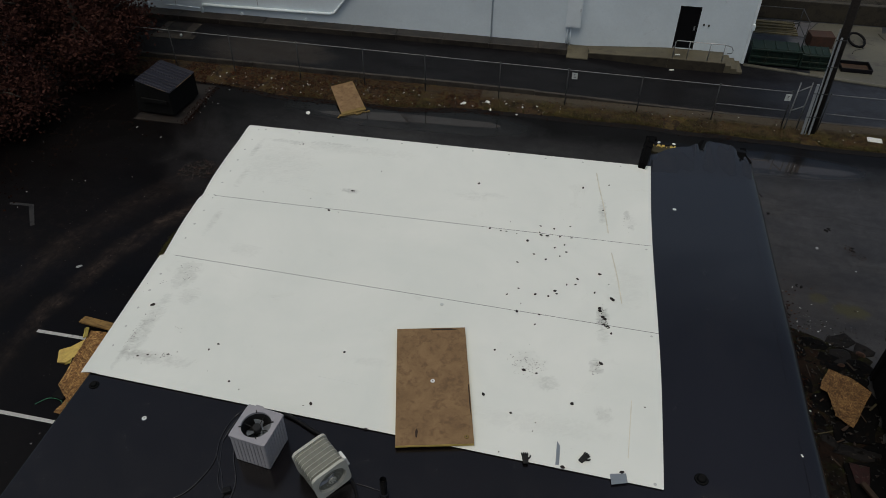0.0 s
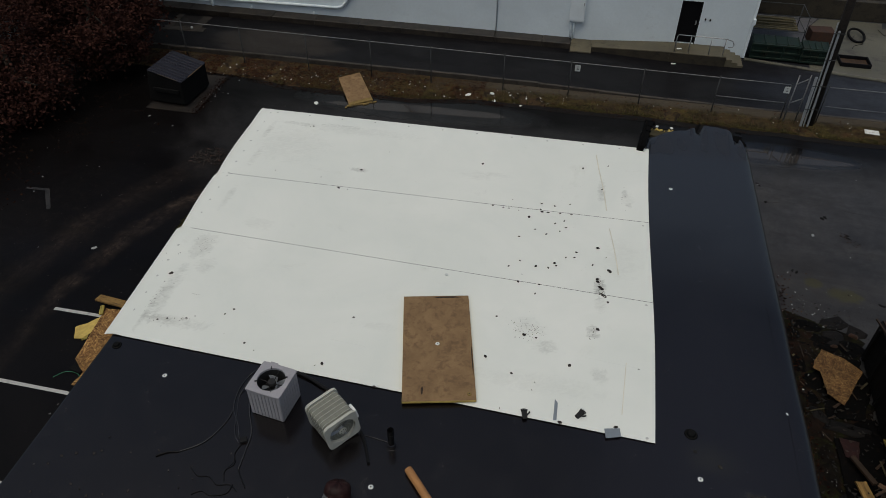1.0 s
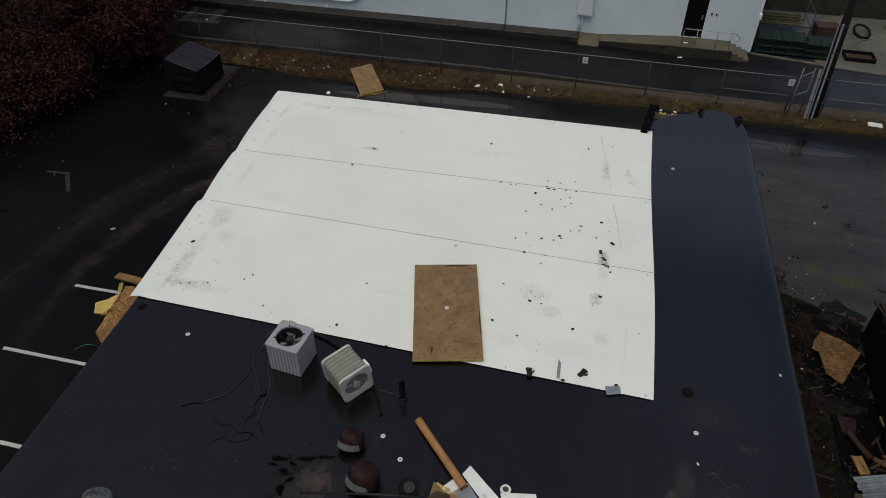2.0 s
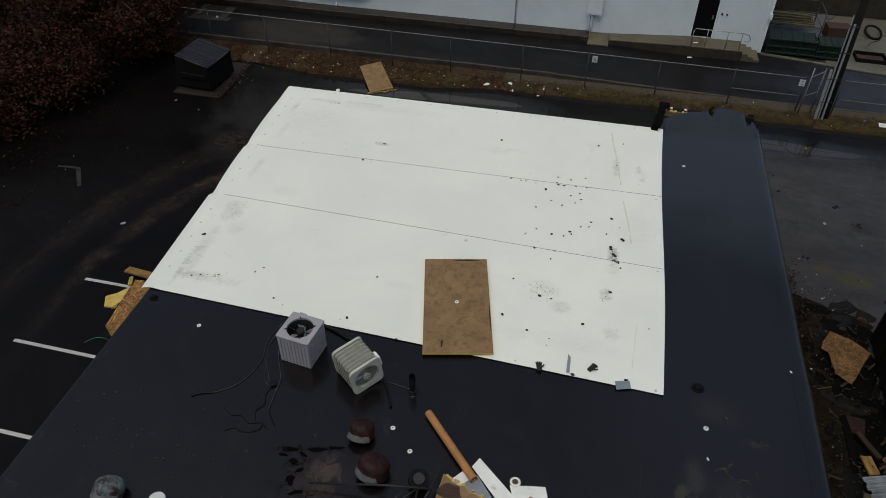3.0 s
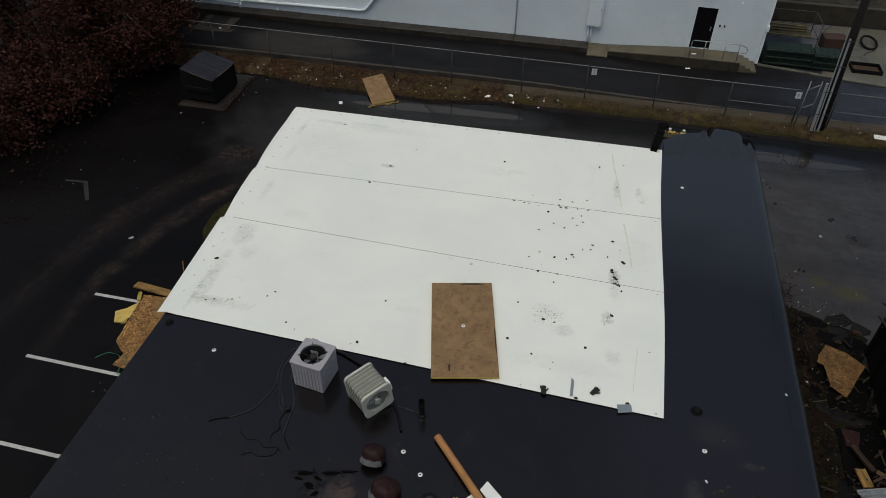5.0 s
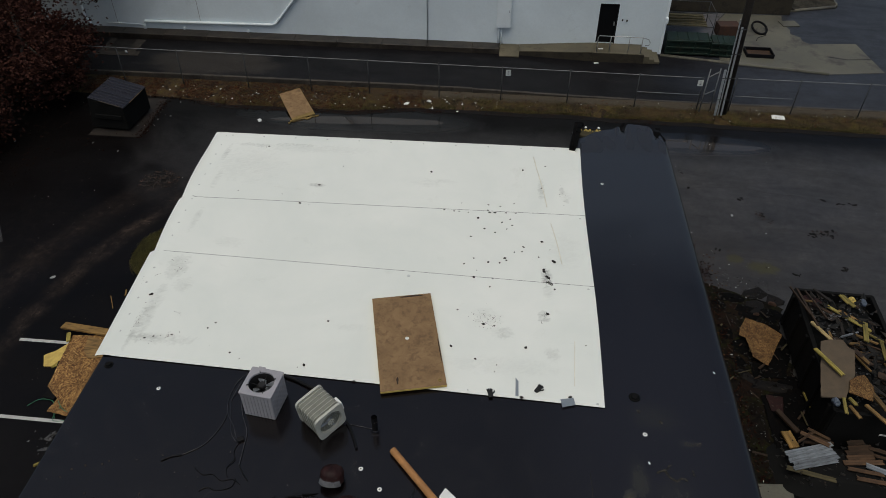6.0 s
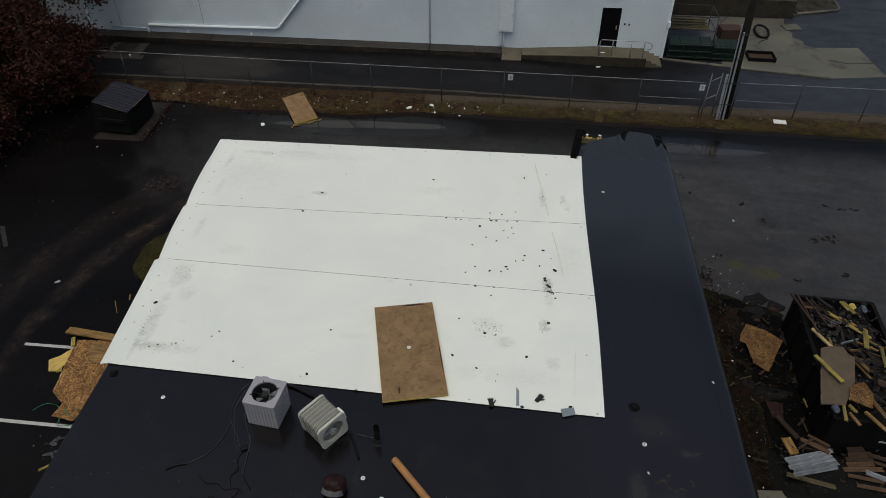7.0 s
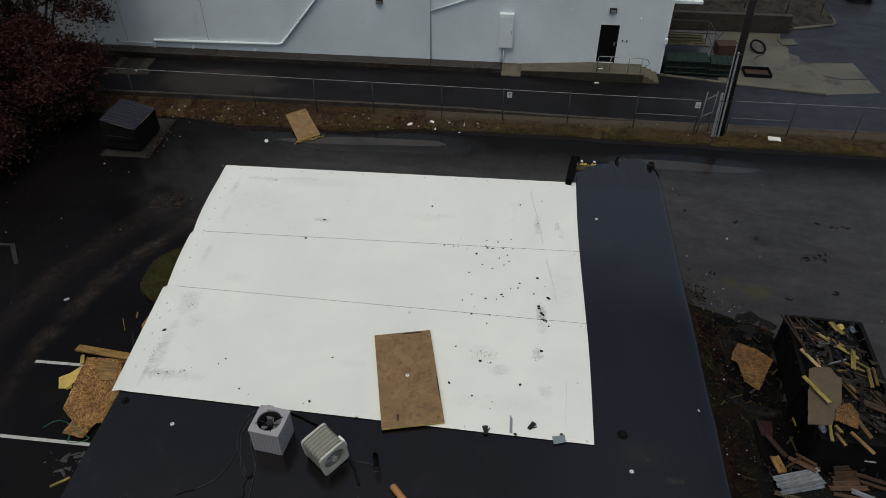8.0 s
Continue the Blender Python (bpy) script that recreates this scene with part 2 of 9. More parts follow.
def white_membrane_material():
    m, nt, b = shader("white_roof_membrane", 0.55, 0, 0.35)
    v = coords(nt)
    wide = noise_out(nt, v, 0.35, 5, 0.6, 0.5)
    smear = noise_out(nt, v, 1.1, 9, 0.72, 1.2)
    thin = noise_out(nt, v, 22, 5, 0.7)
    c = ramp(nt, wide, (0.3, (0.650, 0.678, 0.640)), (0.7, (0.738, 0.750, 0.708)))
    c = mix(nt, ramp(nt, smear, (0.60, 0.0), (0.80, 0.30)), c, (0.45, 0.46, 0.41))
    speck = calc(nt, "MULTIPLY", ramp(nt, thin, (0.62, 0.0), (0.74, 1.0)), ramp(nt, smear, (0.52, 0.0), (0.70, 0.6)))
    c = mix(nt, speck, c, (0.22, 0.23, 0.21))
    sep = nt.nodes.new("ShaderNodeSeparateXYZ")
    nt.links.new(v, sep.inputs[0])
    fine = noise_out(nt, coords(nt, (1.0, 1.6, 1), 20), 4.5, 9, 0.66, 1.4)
    grit = noise_out(nt, coords(nt, (1.0, 1.3, 1), 35), 26, 4, 0.7, 0.6)
    # footmarks, algae and soot where the sheet has been walked on or stayed wet
    for cx, cy, rx, ry, amount, tone in ((-0.98, 3.35, 0.16, 0.42, 0.9, 0.05), (-1.07, 2.15, 0.16, 0.26, 0.7, 0.10), (-2.22, 2.05, 0.42, 0.36, 0.3, 0.3), (-0.93, 1.21, 0.2, 0.2, 0.35, 0.25), (-1.84, 1.65, 0.25, 0.2, 0.4, 0.25), (-1.08, 6.6, 0.12, 0.6, 0.6, 0.2), (-0.5, 6.4, 0.2, 0.35, 0.22, 0.3),
                                         (-9.04, 2.94, 0.34, 0.55, 0.5, 0.24), (-9.2, 1.0, 0.08, 0.75, 0.5, 0.2), (-8.9, 0.87, 0.5, 0.08, 0.4, 0.24), (-0.56, 6.60, 0.09, 0.20, 0.5, 0.2), (-0.47, 6.15, 0.10, 0.12, 0.5, 0.2), (-0.96, 2.90, 0.16, 0.35, 0.35, 0.3), (-1.94, 1.60, 0.30, 0.22, 0.25, 0.32), (-0.90, 1.17, 0.22, 0.24, 0.28, 0.3), (-3.54, 6.73, 0.5, 0.12, 0.35, 0.32), (-7.67, 8.04, 0.8, 0.10, 0.45, 0.28), (-8.2, 3.85, 0.5, 0.25, 0.3, 0.36), (-8.7, 2.4, 0.3, 0.3, 0.4, 0.28), (-9.1, 1.5, 0.22, 1.1, 0.5, 0.2), (-8.5, 0.85, 0.9, 0.2, 0.45, 0.25), (-8.6, 7.0, 1.2, 1.1, 0.28, 0.34), (-8.85, 7.95, 0.6, 0.12, 0.5, 0.25), (-9.45, 7.5, 0.12, 0.5, 0.5, 0.25), (-9.3, 6.3, 0.12, 0.6, 0.4, 0.3), (-9.25, 4.6, 0.12, 0.6, 0.4, 0.3), (-7.2, 7.9, 2.2, 0.28, 0.3, 0.34), (-6.7, 6.25, 0.3, 0.12, 0.7, 0.12), (-4.9, 1.5, 0.5, 0.15, 0.25, 0.35), (-0.6, 4.3, 0.5, 0.9, 0.25, 0.35), (-2.0, 0.8, 1.6, 0.3, 0.25, 0.35), (-3.9, 6.6, 0.6, 0.2, 0.3, 0.35)):
        ex = calc(nt, "MULTIPLY", calc(nt, "SUBTRACT", sep.outputs["X"], cx), 1 / rx)
        ey = calc(nt, "MULTIPLY", calc(nt, "SUBTRACT", sep.outputs["Y"], cy), 1 / ry)
        d2 = calc(nt, "ADD", calc(nt, "MULTIPLY", ex, ex), calc(nt, "MULTIPLY", ey, ey))
        near = ramp(nt, d2, (0.0, 1.0), (1.0, 0.0))
        k = ramp(nt, calc(nt, "ADD", calc(nt, "MULTIPLY", near, 0.34), fine), (0.62, 0.0), (0.98, amount * 0.8))
        k = calc(nt, "MULTIPLY", k, ramp(nt, grit, (0.30, 0.45), (0.62, 1.0)))
        c = mix(nt, calc(nt, "MULTIPLY", k, ramp(nt, near, (0.0, 0.0), (0.3, 1.0))), c, (tone, tone * 1.03, tone * 0.96))
    nt.links.new(c, b.inputs["Base Color"])
    bump(nt, b, calc(nt, "ADD", wide, calc(nt, "MULTIPLY", thin, 0.05)), 0.2, 0.02)
    return m


def black_membrane_material():
    m, nt, b = shader("black_rubber_membrane", 0.2, 0, 0.48)
    v = coords(nt)
    wide = noise_out(nt, v, 0.5, 6, 0.65, 0.6)
    mid = noise_out(nt, v, 2.6, 7, 0.7, 0.8)
    thin = noise_out(nt, v, 60, 3, 0.6)
    c = ramp(nt, wide, (0.3, (0.0021, 0.0012, 0.0014)), (0.7, (0.0038, 0.0025, 0.0028)))
    c = mix(nt, ramp(nt, mid, (0.55, 0.0), (0.78, 0.45)), c, (0.0150, 0.0125, 0.0120))
    sep = nt.nodes.new("ShaderNodeSeparateXYZ")
    nt.links.new(v, sep.inputs[0])
    silt = noise_out(nt, v, 3.4, 8, 0.75, 1.2)
    # blue-grey tone on the east strip, stronger towards its far end
    far_tone = ramp(nt, calc(nt, "MULTIPLY", calc(nt, "ADD", sep.outputs["Y"], calc(nt, "MULTIPLY", wide, 4.0)), 0.125), (0.62, 0.0), (1.0, 0.85))
    c = mix(nt, far_tone, c, (0.0212, 0.0232, 0.0286))
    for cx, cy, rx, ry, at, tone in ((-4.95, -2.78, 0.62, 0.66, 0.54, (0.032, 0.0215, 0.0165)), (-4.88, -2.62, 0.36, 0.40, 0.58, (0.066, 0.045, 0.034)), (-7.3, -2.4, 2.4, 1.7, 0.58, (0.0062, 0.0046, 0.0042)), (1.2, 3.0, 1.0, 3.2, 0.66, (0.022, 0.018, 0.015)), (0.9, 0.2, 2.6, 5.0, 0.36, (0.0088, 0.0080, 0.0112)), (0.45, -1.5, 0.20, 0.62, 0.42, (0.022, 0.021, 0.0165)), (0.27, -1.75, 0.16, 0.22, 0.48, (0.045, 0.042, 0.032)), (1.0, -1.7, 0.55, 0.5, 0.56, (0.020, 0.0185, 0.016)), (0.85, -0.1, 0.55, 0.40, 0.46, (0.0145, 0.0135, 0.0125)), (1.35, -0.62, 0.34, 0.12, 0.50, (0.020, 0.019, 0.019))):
        ex = calc(nt, "MULTIPLY", calc(nt, "SUBTRACT", sep.outputs["X"], cx), 1 / rx)
        ey = calc(nt, "MULTIPLY", calc(nt, "SUBTRACT", sep.outputs["Y"], cy), 1 / ry)
        near = ramp(nt, calc(nt, "ADD", calc(nt, "MULTIPLY", ex, ex), calc(nt, "MULTIPLY", ey, ey)), (0.0, 1.0), (1.0, 0.0))
        k = ramp(nt, calc(nt, "ADD", calc(nt, "MULTIPLY", near, 0.2), silt), (at, 0.0), (at + 0.25, 0.9))
        c = mix(nt, calc(nt, "MULTIPLY", k, near), c, tone)
    nt.links.new(c, b.inputs["Base Color"])
    r = ramp(nt, mid, (0.3, 0.17), (0.7, 0.28))
    nt.links.new(r, b.inputs["Roughness"])
    bump(nt, b, calc(nt, "ADD", mid, calc(nt, "MULTIPLY", thin, 0.03)), 0.04, 0.01)
    return m


def facer_material():
    """Brown paper facing of an insulation board, blotched by wet."""
    m, nt, b = shader("brown_board_facing", 0.75, 0, 0.3)
    v = coords(nt)
    wide = noise_out(nt, v, 2.2, 6, 0.65, 0.8)
    blot = noise_out(nt, v, 7, 4, 0.6, 0.4)
    thin = noise_out(nt, v, 70, 3, 0.7)
    c = ramp(nt, wide, (0.28, (0.158, 0.095, 0.046)), (0.7, (0.255, 0.160, 0.080)))
    c = mix(nt, ramp(nt, blot, (0.50, 0.0), (0.68, 0.62)), c, (0.105, 0.060, 0.030))
    c = mix(nt, 0.6, c, ramp(nt, thin, (0.3, 0.8), (0.7, 1.1)), "MULTIPLY")
    nt.links.new(c, b.inputs["Base Color"])
    bump(nt, b, thin, 0.2, 0.003)
    return m


def osb_material(name="oriented_strand_board", k=1.0, fine=1.0):
    """Pressed wood flakes: short strands that lie every way, over a darker ground."""
    m, nt, b = shader(name, 0.8, 0, 0.25)
    v = coords(nt)
    turnmap = node(nt, "ShaderNodeTexVoronoi", Scale=9.0)
    nt.links.new(v, turnmap.inputs["Vector"])
    tone = None
    for turn, st in ((12, (5, 30, 9)), (-38, (4.5, 26, 9)), (64, (5.5, 32, 9)), (-80, (5, 28, 9))):
        n = noise_out(nt, coords(nt, tuple(q * fine for q in st), turn), 1.0, 3, 0.6, 0.7)
        tone = n if tone is None else calc(nt, "MAXIMUM", tone, n)
    bw = nt.nodes.new("ShaderNodeRGBToBW")
    nt.links.new(turnmap.outputs["Color"], bw.inputs[0])
    s = calc(nt, "ADD", calc(nt, "MULTIPLY", tone, 0.88), calc(nt, "MULTIPLY", bw.outputs[0], 0.05))
    c = ramp(nt, s, (0.47, shade((0.065, 0.028, 0.010), k)), (0.56, shade((0.20, 0.105, 0.036), k)), (0.68, shade((0.46, 0.29, 0.115), k)))
    wide = noise_out(nt, v, 2.0, 6, 0.65, 0.7)
    c = mix(nt, 0.9, c, ramp(nt, wide, (0.3, 0.55), (0.7, 1.2)), "MULTIPLY")
    nt.links.new(c, b.inputs["Base Color"])
    bump(nt, b, s, 0.5, 0.004)
    return m


def ground_mix(name, tones, scale, rough=0.9, bare=None):
    """Soil in patches of several tones, at two scales, with a fine crumbly relief."""
    m, nt, b = shader(name, rough, 0, 0.07)
    v = coords(nt)
    c = None
    for k, tone in enumerate(tones):
        t = mix(nt, 1.0, tone, ramp(nt, noise_out(nt, v, 16 + 5 * k, 6, 0.75), (0.28, 0.35), (0.72, 1.6)), "MULTIPLY")
        if c is None:
            c = t
        else:
            f = ramp(nt, noise_out(nt, coords(nt, (1, 1, 1), 40 * k), scale * (0.7 + 0.6 * k), 8, 0.72, 0.9), (0.46, 0.0), (0.60, 1.0))
            c = mix(nt, f, c, t)
    if bare:
        # a trodden strip of bare pale soil beyond a line on the plan
        start, west, tone = bare
        sep = nt.nodes.new("ShaderNodeSeparateXYZ")
        nt.links.new(v, sep.inputs[0])
        edge = noise_out(nt, v, 1.3, 7, 0.7, 0.6)
        f = step_up(nt, calc(nt, "ADD", sep.outputs["Y"], edge), start + 0.5, 0.35)
        f = calc(nt, "MULTIPLY", f, step_up(nt, calc(nt, "ADD", sep.outputs["X"], calc(nt, "MULTIPLY", edge, 4.0)), west, 3.0))
        t = mix(nt, 1.0, tone, ramp(nt, noise_out(nt, v, 14, 6, 0.75), (0.28, 0.55), (0.72, 1.4)), "MULTIPLY")
        c = mix(nt, calc(nt, "MULTIPLY", f, 0.85), c, t)
    nt.links.new(c, b.inputs["Base Color"])
    bump(nt, b, noise_out(nt, v, 22, 5, 0.75), 0.6, 0.02)
    return m


def wood_material(name, col, each=0.3):
    m, nt, b = shader(name, 0.75, 0, 0.3)
    v = coords(nt, (1.5, 22, 22))
    grain = noise_out(nt, v, 1.2, 6, 0.65, 0.5)
    wide = noise_out(nt, coords(nt), 1.8, 4, 0.6)
    c = ramp(nt, grain, (0.32, shade(col, 0.35)), (0.5, shade(col, 0.9)), (0.7, shade(col, 1.25)))
    c = mix(nt, 0.9, c, ramp(nt, wide, (0.3, 0.5), (0.7, 1.2)), "MULTIPLY")
    info = nt.nodes.new("ShaderNodeObjectInfo")
    c = mix(nt, 1.0, c, ramp(nt, info.outputs["Random"], (0.0, 1 - each), (1.0, 1 + each)), "MULTIPLY")
    nt.links.new(c, b.inputs["Base Color"])
    bump(nt, b, grain, 0.4, 0.004)
    return m


def litter_material(name, stops, rough=0.7, spec=0.3):
    """Small loose pieces, each with its own shade."""
    m, nt, b = shader(name, rough, 0, spec)
    g = nt.nodes.new("ShaderNodeNewGeometry")
    c = ramp(nt, g.outputs["Random Per Island"], *stops)
    thin = noise_out(nt, coords(nt), 60, 3, 0.6)
    c = mix(nt, 0.6, c, ramp(nt, thin, (0.3, 0.7), (0.7, 1.2)), "MULTIPLY")
    nt.links.new(c, b.inputs["Base Color"])
    return m


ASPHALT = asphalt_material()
WHITE_MEMBRANE = white_membrane_material()
BLACK_MEMBRANE = black_membrane_material()
FACER = facer_material()
OSB = osb_material(k=1.3)
OSB_OLD = osb_material("weathered_strand_board", 0.72, 1.8)
FOAM = plain("yellow_foam", (0.50, 0.36, 0.10), 0.85, var=0.25, scale=6, dirt=(0.20, 0.12, 0.05))
WALK_CONCRETE = plain("wet_walk_concrete", (0.034, 0.027, 0.021), 0.5, var=0.45, scale=0.9, fine=18, dirt=(0.014, 0.011, 0.009), dirt_at=0.48)
CONCRETE = plain("damp_concrete", (0.046, 0.038, 0.030), 0.65, var=0.45, scale=0.9, fine=18, dirt=(0.018, 0.014, 0.011), dirt_at=0.50)
RAMP_FACE = plain("shaded_and_mossy_concrete", (0.034, 0.027, 0.017), 0.7, var=0.4, scale=1.4, fine=16, dirt=(0.014, 0.011, 0.008), dirt_at=0.5)
RAMP_CONCRETE = plain("olive_damp_concrete", (0.095, 0.082, 0.054), 0.6, var=0.35, scale=0.9, fine=16, dirt=(0.05, 0.042, 0.028), dirt_at=0.54)
PAD_CONCRETE = plain("stained_concrete", (0.017, 0.0122, 0.0095), 0.65, var=0.5, scale=0.7, fine=14, dirt=(0.006, 0.0045, 0.004), dirt_at=0.46)
APRON_CONCRETE = plain("pale_concrete", (0.098, 0.093, 0.072), 0.6, var=0.35, scale=0.4, fine=12, dirt=(0.045, 0.041, 0.035), dirt_at=0.52)
PALE_FLOOR = plain("lilac_grey_concrete", (0.085, 0.083, 0.090), 0.5, var=0.35, scale=0.8, fine=14, dirt=(0.018, 0.017, 0.016), dirt_at=0.55)
WALL_PAINT = plain("white_masonry_paint", (0.64, 0.71, 0.75), 0.7, var=0.09, scale=0.35, fine=9, relief=0.3, dirt=(0.52, 0.57, 0.60), dirt_at=0.62)
WALL_TRIM = plain("white_trim_paint", (0.72, 0.78, 0.81), 0.5, var=0.06, scale=2)
BUILDING_BRICK = plain("brown_brick_wall", (0.20, 0.11, 0.075), 0.8, var=0.3, scale=3)
DOOR_DARK = plain("dark_door_paint", (0.004, 0.004, 0.005), 0.5, var=0.3, spec=0.15)
GALVANISED = plain("galvanised_steel", (0.32, 0.33, 0.34), 0.45, 0.7, var=0.2, scale=4)
FENCE_STEEL = plain("weathered_fence_steel", (0.05, 0.052, 0.054), 0.6, 0.2, var=0.25, scale=4)
LIGHT_STEEL = plain("pale_grey_conduit", (0.27, 0.29, 0.30), 0.5, 0.1, var=0.15, scale=3)
DARK_STEEL = plain("dark_steel", (0.018, 0.018, 0.019), 0.45, 0.3, var=0.3)
BIN_PLASTIC = plain("dark_blue_plastic", (0.014, 0.015, 0.024), 0.45, var=0.3, scale=3, spec=0.3, dirt=(0.006, 0.006, 0.008), dirt_at=0.55)
BIN_STEEL = plain("black_painted_steel", (0.0045, 0.0045, 0.006), 0.6, spec=0.15, var=0.4, scale=3, dirt=(0.016, 0.011, 0.009), dirt_at=0.66)
CONTAINER_STEEL = plain("black_container_steel", (0.005, 0.005, 0.005), 0.8, spec=0.12, var=0.4, scale=2, dirt=(0.016, 0.011, 0.009), dirt_at=0.64)
GREEN_STEEL = plain("dark_green_steel", (0.008, 0.020, 0.0145), 0.55, spec=0.25, var=0.4, scale=2, dirt=(0.018, 0.019, 0.012), dirt_at=0.52)
RAIL_STEEL = plain("dull_rail_steel", (0.17, 0.175, 0.18), 0.55, 0.3, var=0.25, scale=2)
RUST = plain("rusty_steel", (0.046, 0.020, 0.012), 0.85, var=0.5, scale=4, dirt=(0.03, 0.018, 0.012), dirt_at=0.52)
MAROON = plain("rusted_maroon_paint", (0.019, 0.0056, 0.0054), 0.62, spec=0.2, var=0.6, scale=6, dirt=(0.060, 0.048, 0.044), dirt_at=0.58)
PALE_RUST = plain("flaked_pale_paint", (0.105, 0.130, 0.145), 0.6, var=0.45, scale=4, dirt=(0.022, 0.008, 0.006), dirt_at=0.45)
ZINC_EDGE = plain("dull_zinc", (0.115, 0.118, 0.125), 0.6, 0.2, var=0.4, scale=9, dirt=(0.04, 0.03, 0.028), dirt_at=0.56)
AC_PAINT = plain("lilac_grey_enamel", (0.29, 0.283, 0.305), 0.45, var=0.12, scale=4, dirt=(0.24, 0.22, 0.24), dirt_at=0.66)
AC_BEIGE = plain("beige_grey_enamel", (0.42, 0.42, 0.375), 0.5, var=0.15, scale=4, dirt=(0.26, 0.25, 0.21), dirt_at=0.64)
AC_DARK = plain("dark_louvre_shadow_steel", (0.09, 0.09, 0.085), 0.7, var=0.3)
AC_FAN = plain("grey_fan_metal", (0.24, 0.26, 0.29), 0.45, 0.3, var=0.25, scale=8)
# near-black colour for fan wells, hood throats and holes
AC_INSIDE = plain("dark_inside", (0.012, 0.012, 0.013), 0.8, var=0.3)
CABLE = plain("black_cable_sheath", (0.006, 0.006, 0.007), 0.5, var=0.3, spec=0.15)
CABLE_GREY = plain("grey_cable_sheath", (0.03, 0.03, 0.033), 0.25, var=0.2)
CARDBOARD = plain("orange_brown_cardboard", (0.33, 0.155, 0.055), 0.7, var=0.25, scale=3, dirt=(0.19, 0.085, 0.03))
GREY_METAL = plain("blue_grey_sheet", (0.20, 0.23, 0.26), 0.45, 0.2, var=0.15)
WHITE_PLASTIC = plain("white_plastic", (0.70, 0.71, 0.69), 0.45, var=0.10, dirt=(0.42, 0.42, 0.39), dirt_at=0.58)
LITTER_GREY = plain("damp_grey_paper", (0.30, 0.31, 0.31), 0.7, var=0.3, scale=6)
LID_GREY = plain("pale_grey_plastic_lid", (0.50, 0.53, 0.52), 0.4, var=0.1, dirt=(0.3, 0.3, 0.28), dirt_at=0.66)
GLOVE = plain("black_knit_glove", (0.012, 0.012, 0.012), 0.9, var=0.3, fine=90)
RUBBER = plain("tyre_rubber", (0.006, 0.006, 0.007), 0.8, var=0.3, spec=0.12)
POLE_WOOD = wood_material("dark_creosoted_wood", (0.022, 0.017, 0.014), 0.0)
PINE = wood_material("fresh_pine", (0.34, 0.20, 0.065))
YELLOW_PINE = wood_material("yellow_painted_wood", (0.34, 0.27, 0.065))
SKIP_PINE = wood_material("dull_pine", (0.20, 0.12, 0.045), 0.5)
SKIP_YELLOW = wood_material("dull_yellow_wood", (0.25, 0.20, 0.055), 0.45)
OLD_WOOD = wood_material("old_brown_wood", (0.042, 0.024, 0.014), 0.5)
PALE_PINE = wood_material("cream_pine", (0.40, 0.30, 0.14), 0.2)
PALE_OLD = wood_material("yellowed_old_wood", (0.085, 0.070, 0.034))
OLD_FOAM = plain("weathered_foam", (0.20, 0.135, 0.045), 0.9, var=0.35, scale=8, dirt=(0.09, 0.055, 0.025))
PLATE = plain("covered_plate", (0.46, 0.475, 0.455), 0.6, var=0.15)
TAN_LINE = plain("tan_worn_membrane", (0.66, 0.64, 0.55), 0.6, var=0.15, scale=6)
SCRAP = litter_material("dark_roofing_scraps", ((0.0, (0.003, 0.003, 0.003)), (0.7, (0.008, 0.007, 0.006)), (0.93, (0.022, 0.014, 0.010)), (1.0, (0.06, 0.05, 0.04))))
SILT = litter_material("dried_tan_silt", ((0.0, (0.020, 0.019, 0.015)), (0.7, (0.036, 0.033, 0.026)), (1.0, (0.075, 0.068, 0.054))), 0.9, 0.1)
ROOF_LEAF = litter_material("faded_flat_leaves", ((0.0, (0.014, 0.010, 0.009)), (0.6, (0.026, 0.021, 0.019)), (1.0, (0.050, 0.045, 0.043))), 0.6, 0.2)
FILM = litter_material("grey_plastic_film", ((0.0, (0.03, 0.03, 0.032)), (0.7, (0.08, 0.08, 0.085)), (1.0, (0.16, 0.16, 0.165))))
FLECK = litter_material("pale_flecks", ((0.0, (0.012, 0.010, 0.009)), (0.7, (0.035, 0.027, 0.022)), (1.0, (0.10, 0.09, 0.08))))
SIDING_BROWN = wood_material("split_brown_siding", (0.066, 0.037, 0.020), 0.6)
WHITE_WOOD = wood_material("flaking_white_boards", (0.17, 0.19, 0.215), 0.25)
FADED_LINE = plain("faded_line_paint", (0.020, 0.019, 0.019), 0.6, var=0.4, scale=3, dirt=(0.004, 0.004, 0.004), dirt_at=0.5)
LINE_PAINT = plain("worn_white_line_paint", (0.42, 0.42, 0.41), 0.6, var=0.2, scale=5, dirt=(0.10, 0.10, 0.10), dirt_at=0.58)
SOIL = ground_mix("leafy_soil", ((0.048, 0.033, 0.020), (0.074, 0.057, 0.019), (0.058, 0.034, 0.018), (0.018, 0.013, 0.010)), 0.9, bare=(22.15, -6.0, (0.072, 0.060, 0.045)))
DAMP_SOIL = ground_mix("damp_dark_soil", ((0.0088, 0.0070, 0.0060), (0.0150, 0.0080, 0.0056), (0.0150, 0.0165, 0.0055), (0.0038, 0.0030, 0.0027)), 0.7)
TURF = ground_mix("olive_turf", ((0.028, 0.026, 0.008), (0.036, 0.030, 0.010), (0.016, 0.014, 0.006)), 1.5)
GRAVEL = ground_mix("brown_gravel", ((0.034, 0.031, 0.026), (0.048, 0.044, 0.034), (0.018, 0.016, 0.013)), 0.8)
DIM_LEAF = litter_material("dull_fallen_leaves", ((0.0, (0.006, 0.0026, 0.002)), (0.7, (0.017, 0.0068, 0.0045)), (1.0, (0.036, 0.016, 0.009))), 0.95, 0.03)
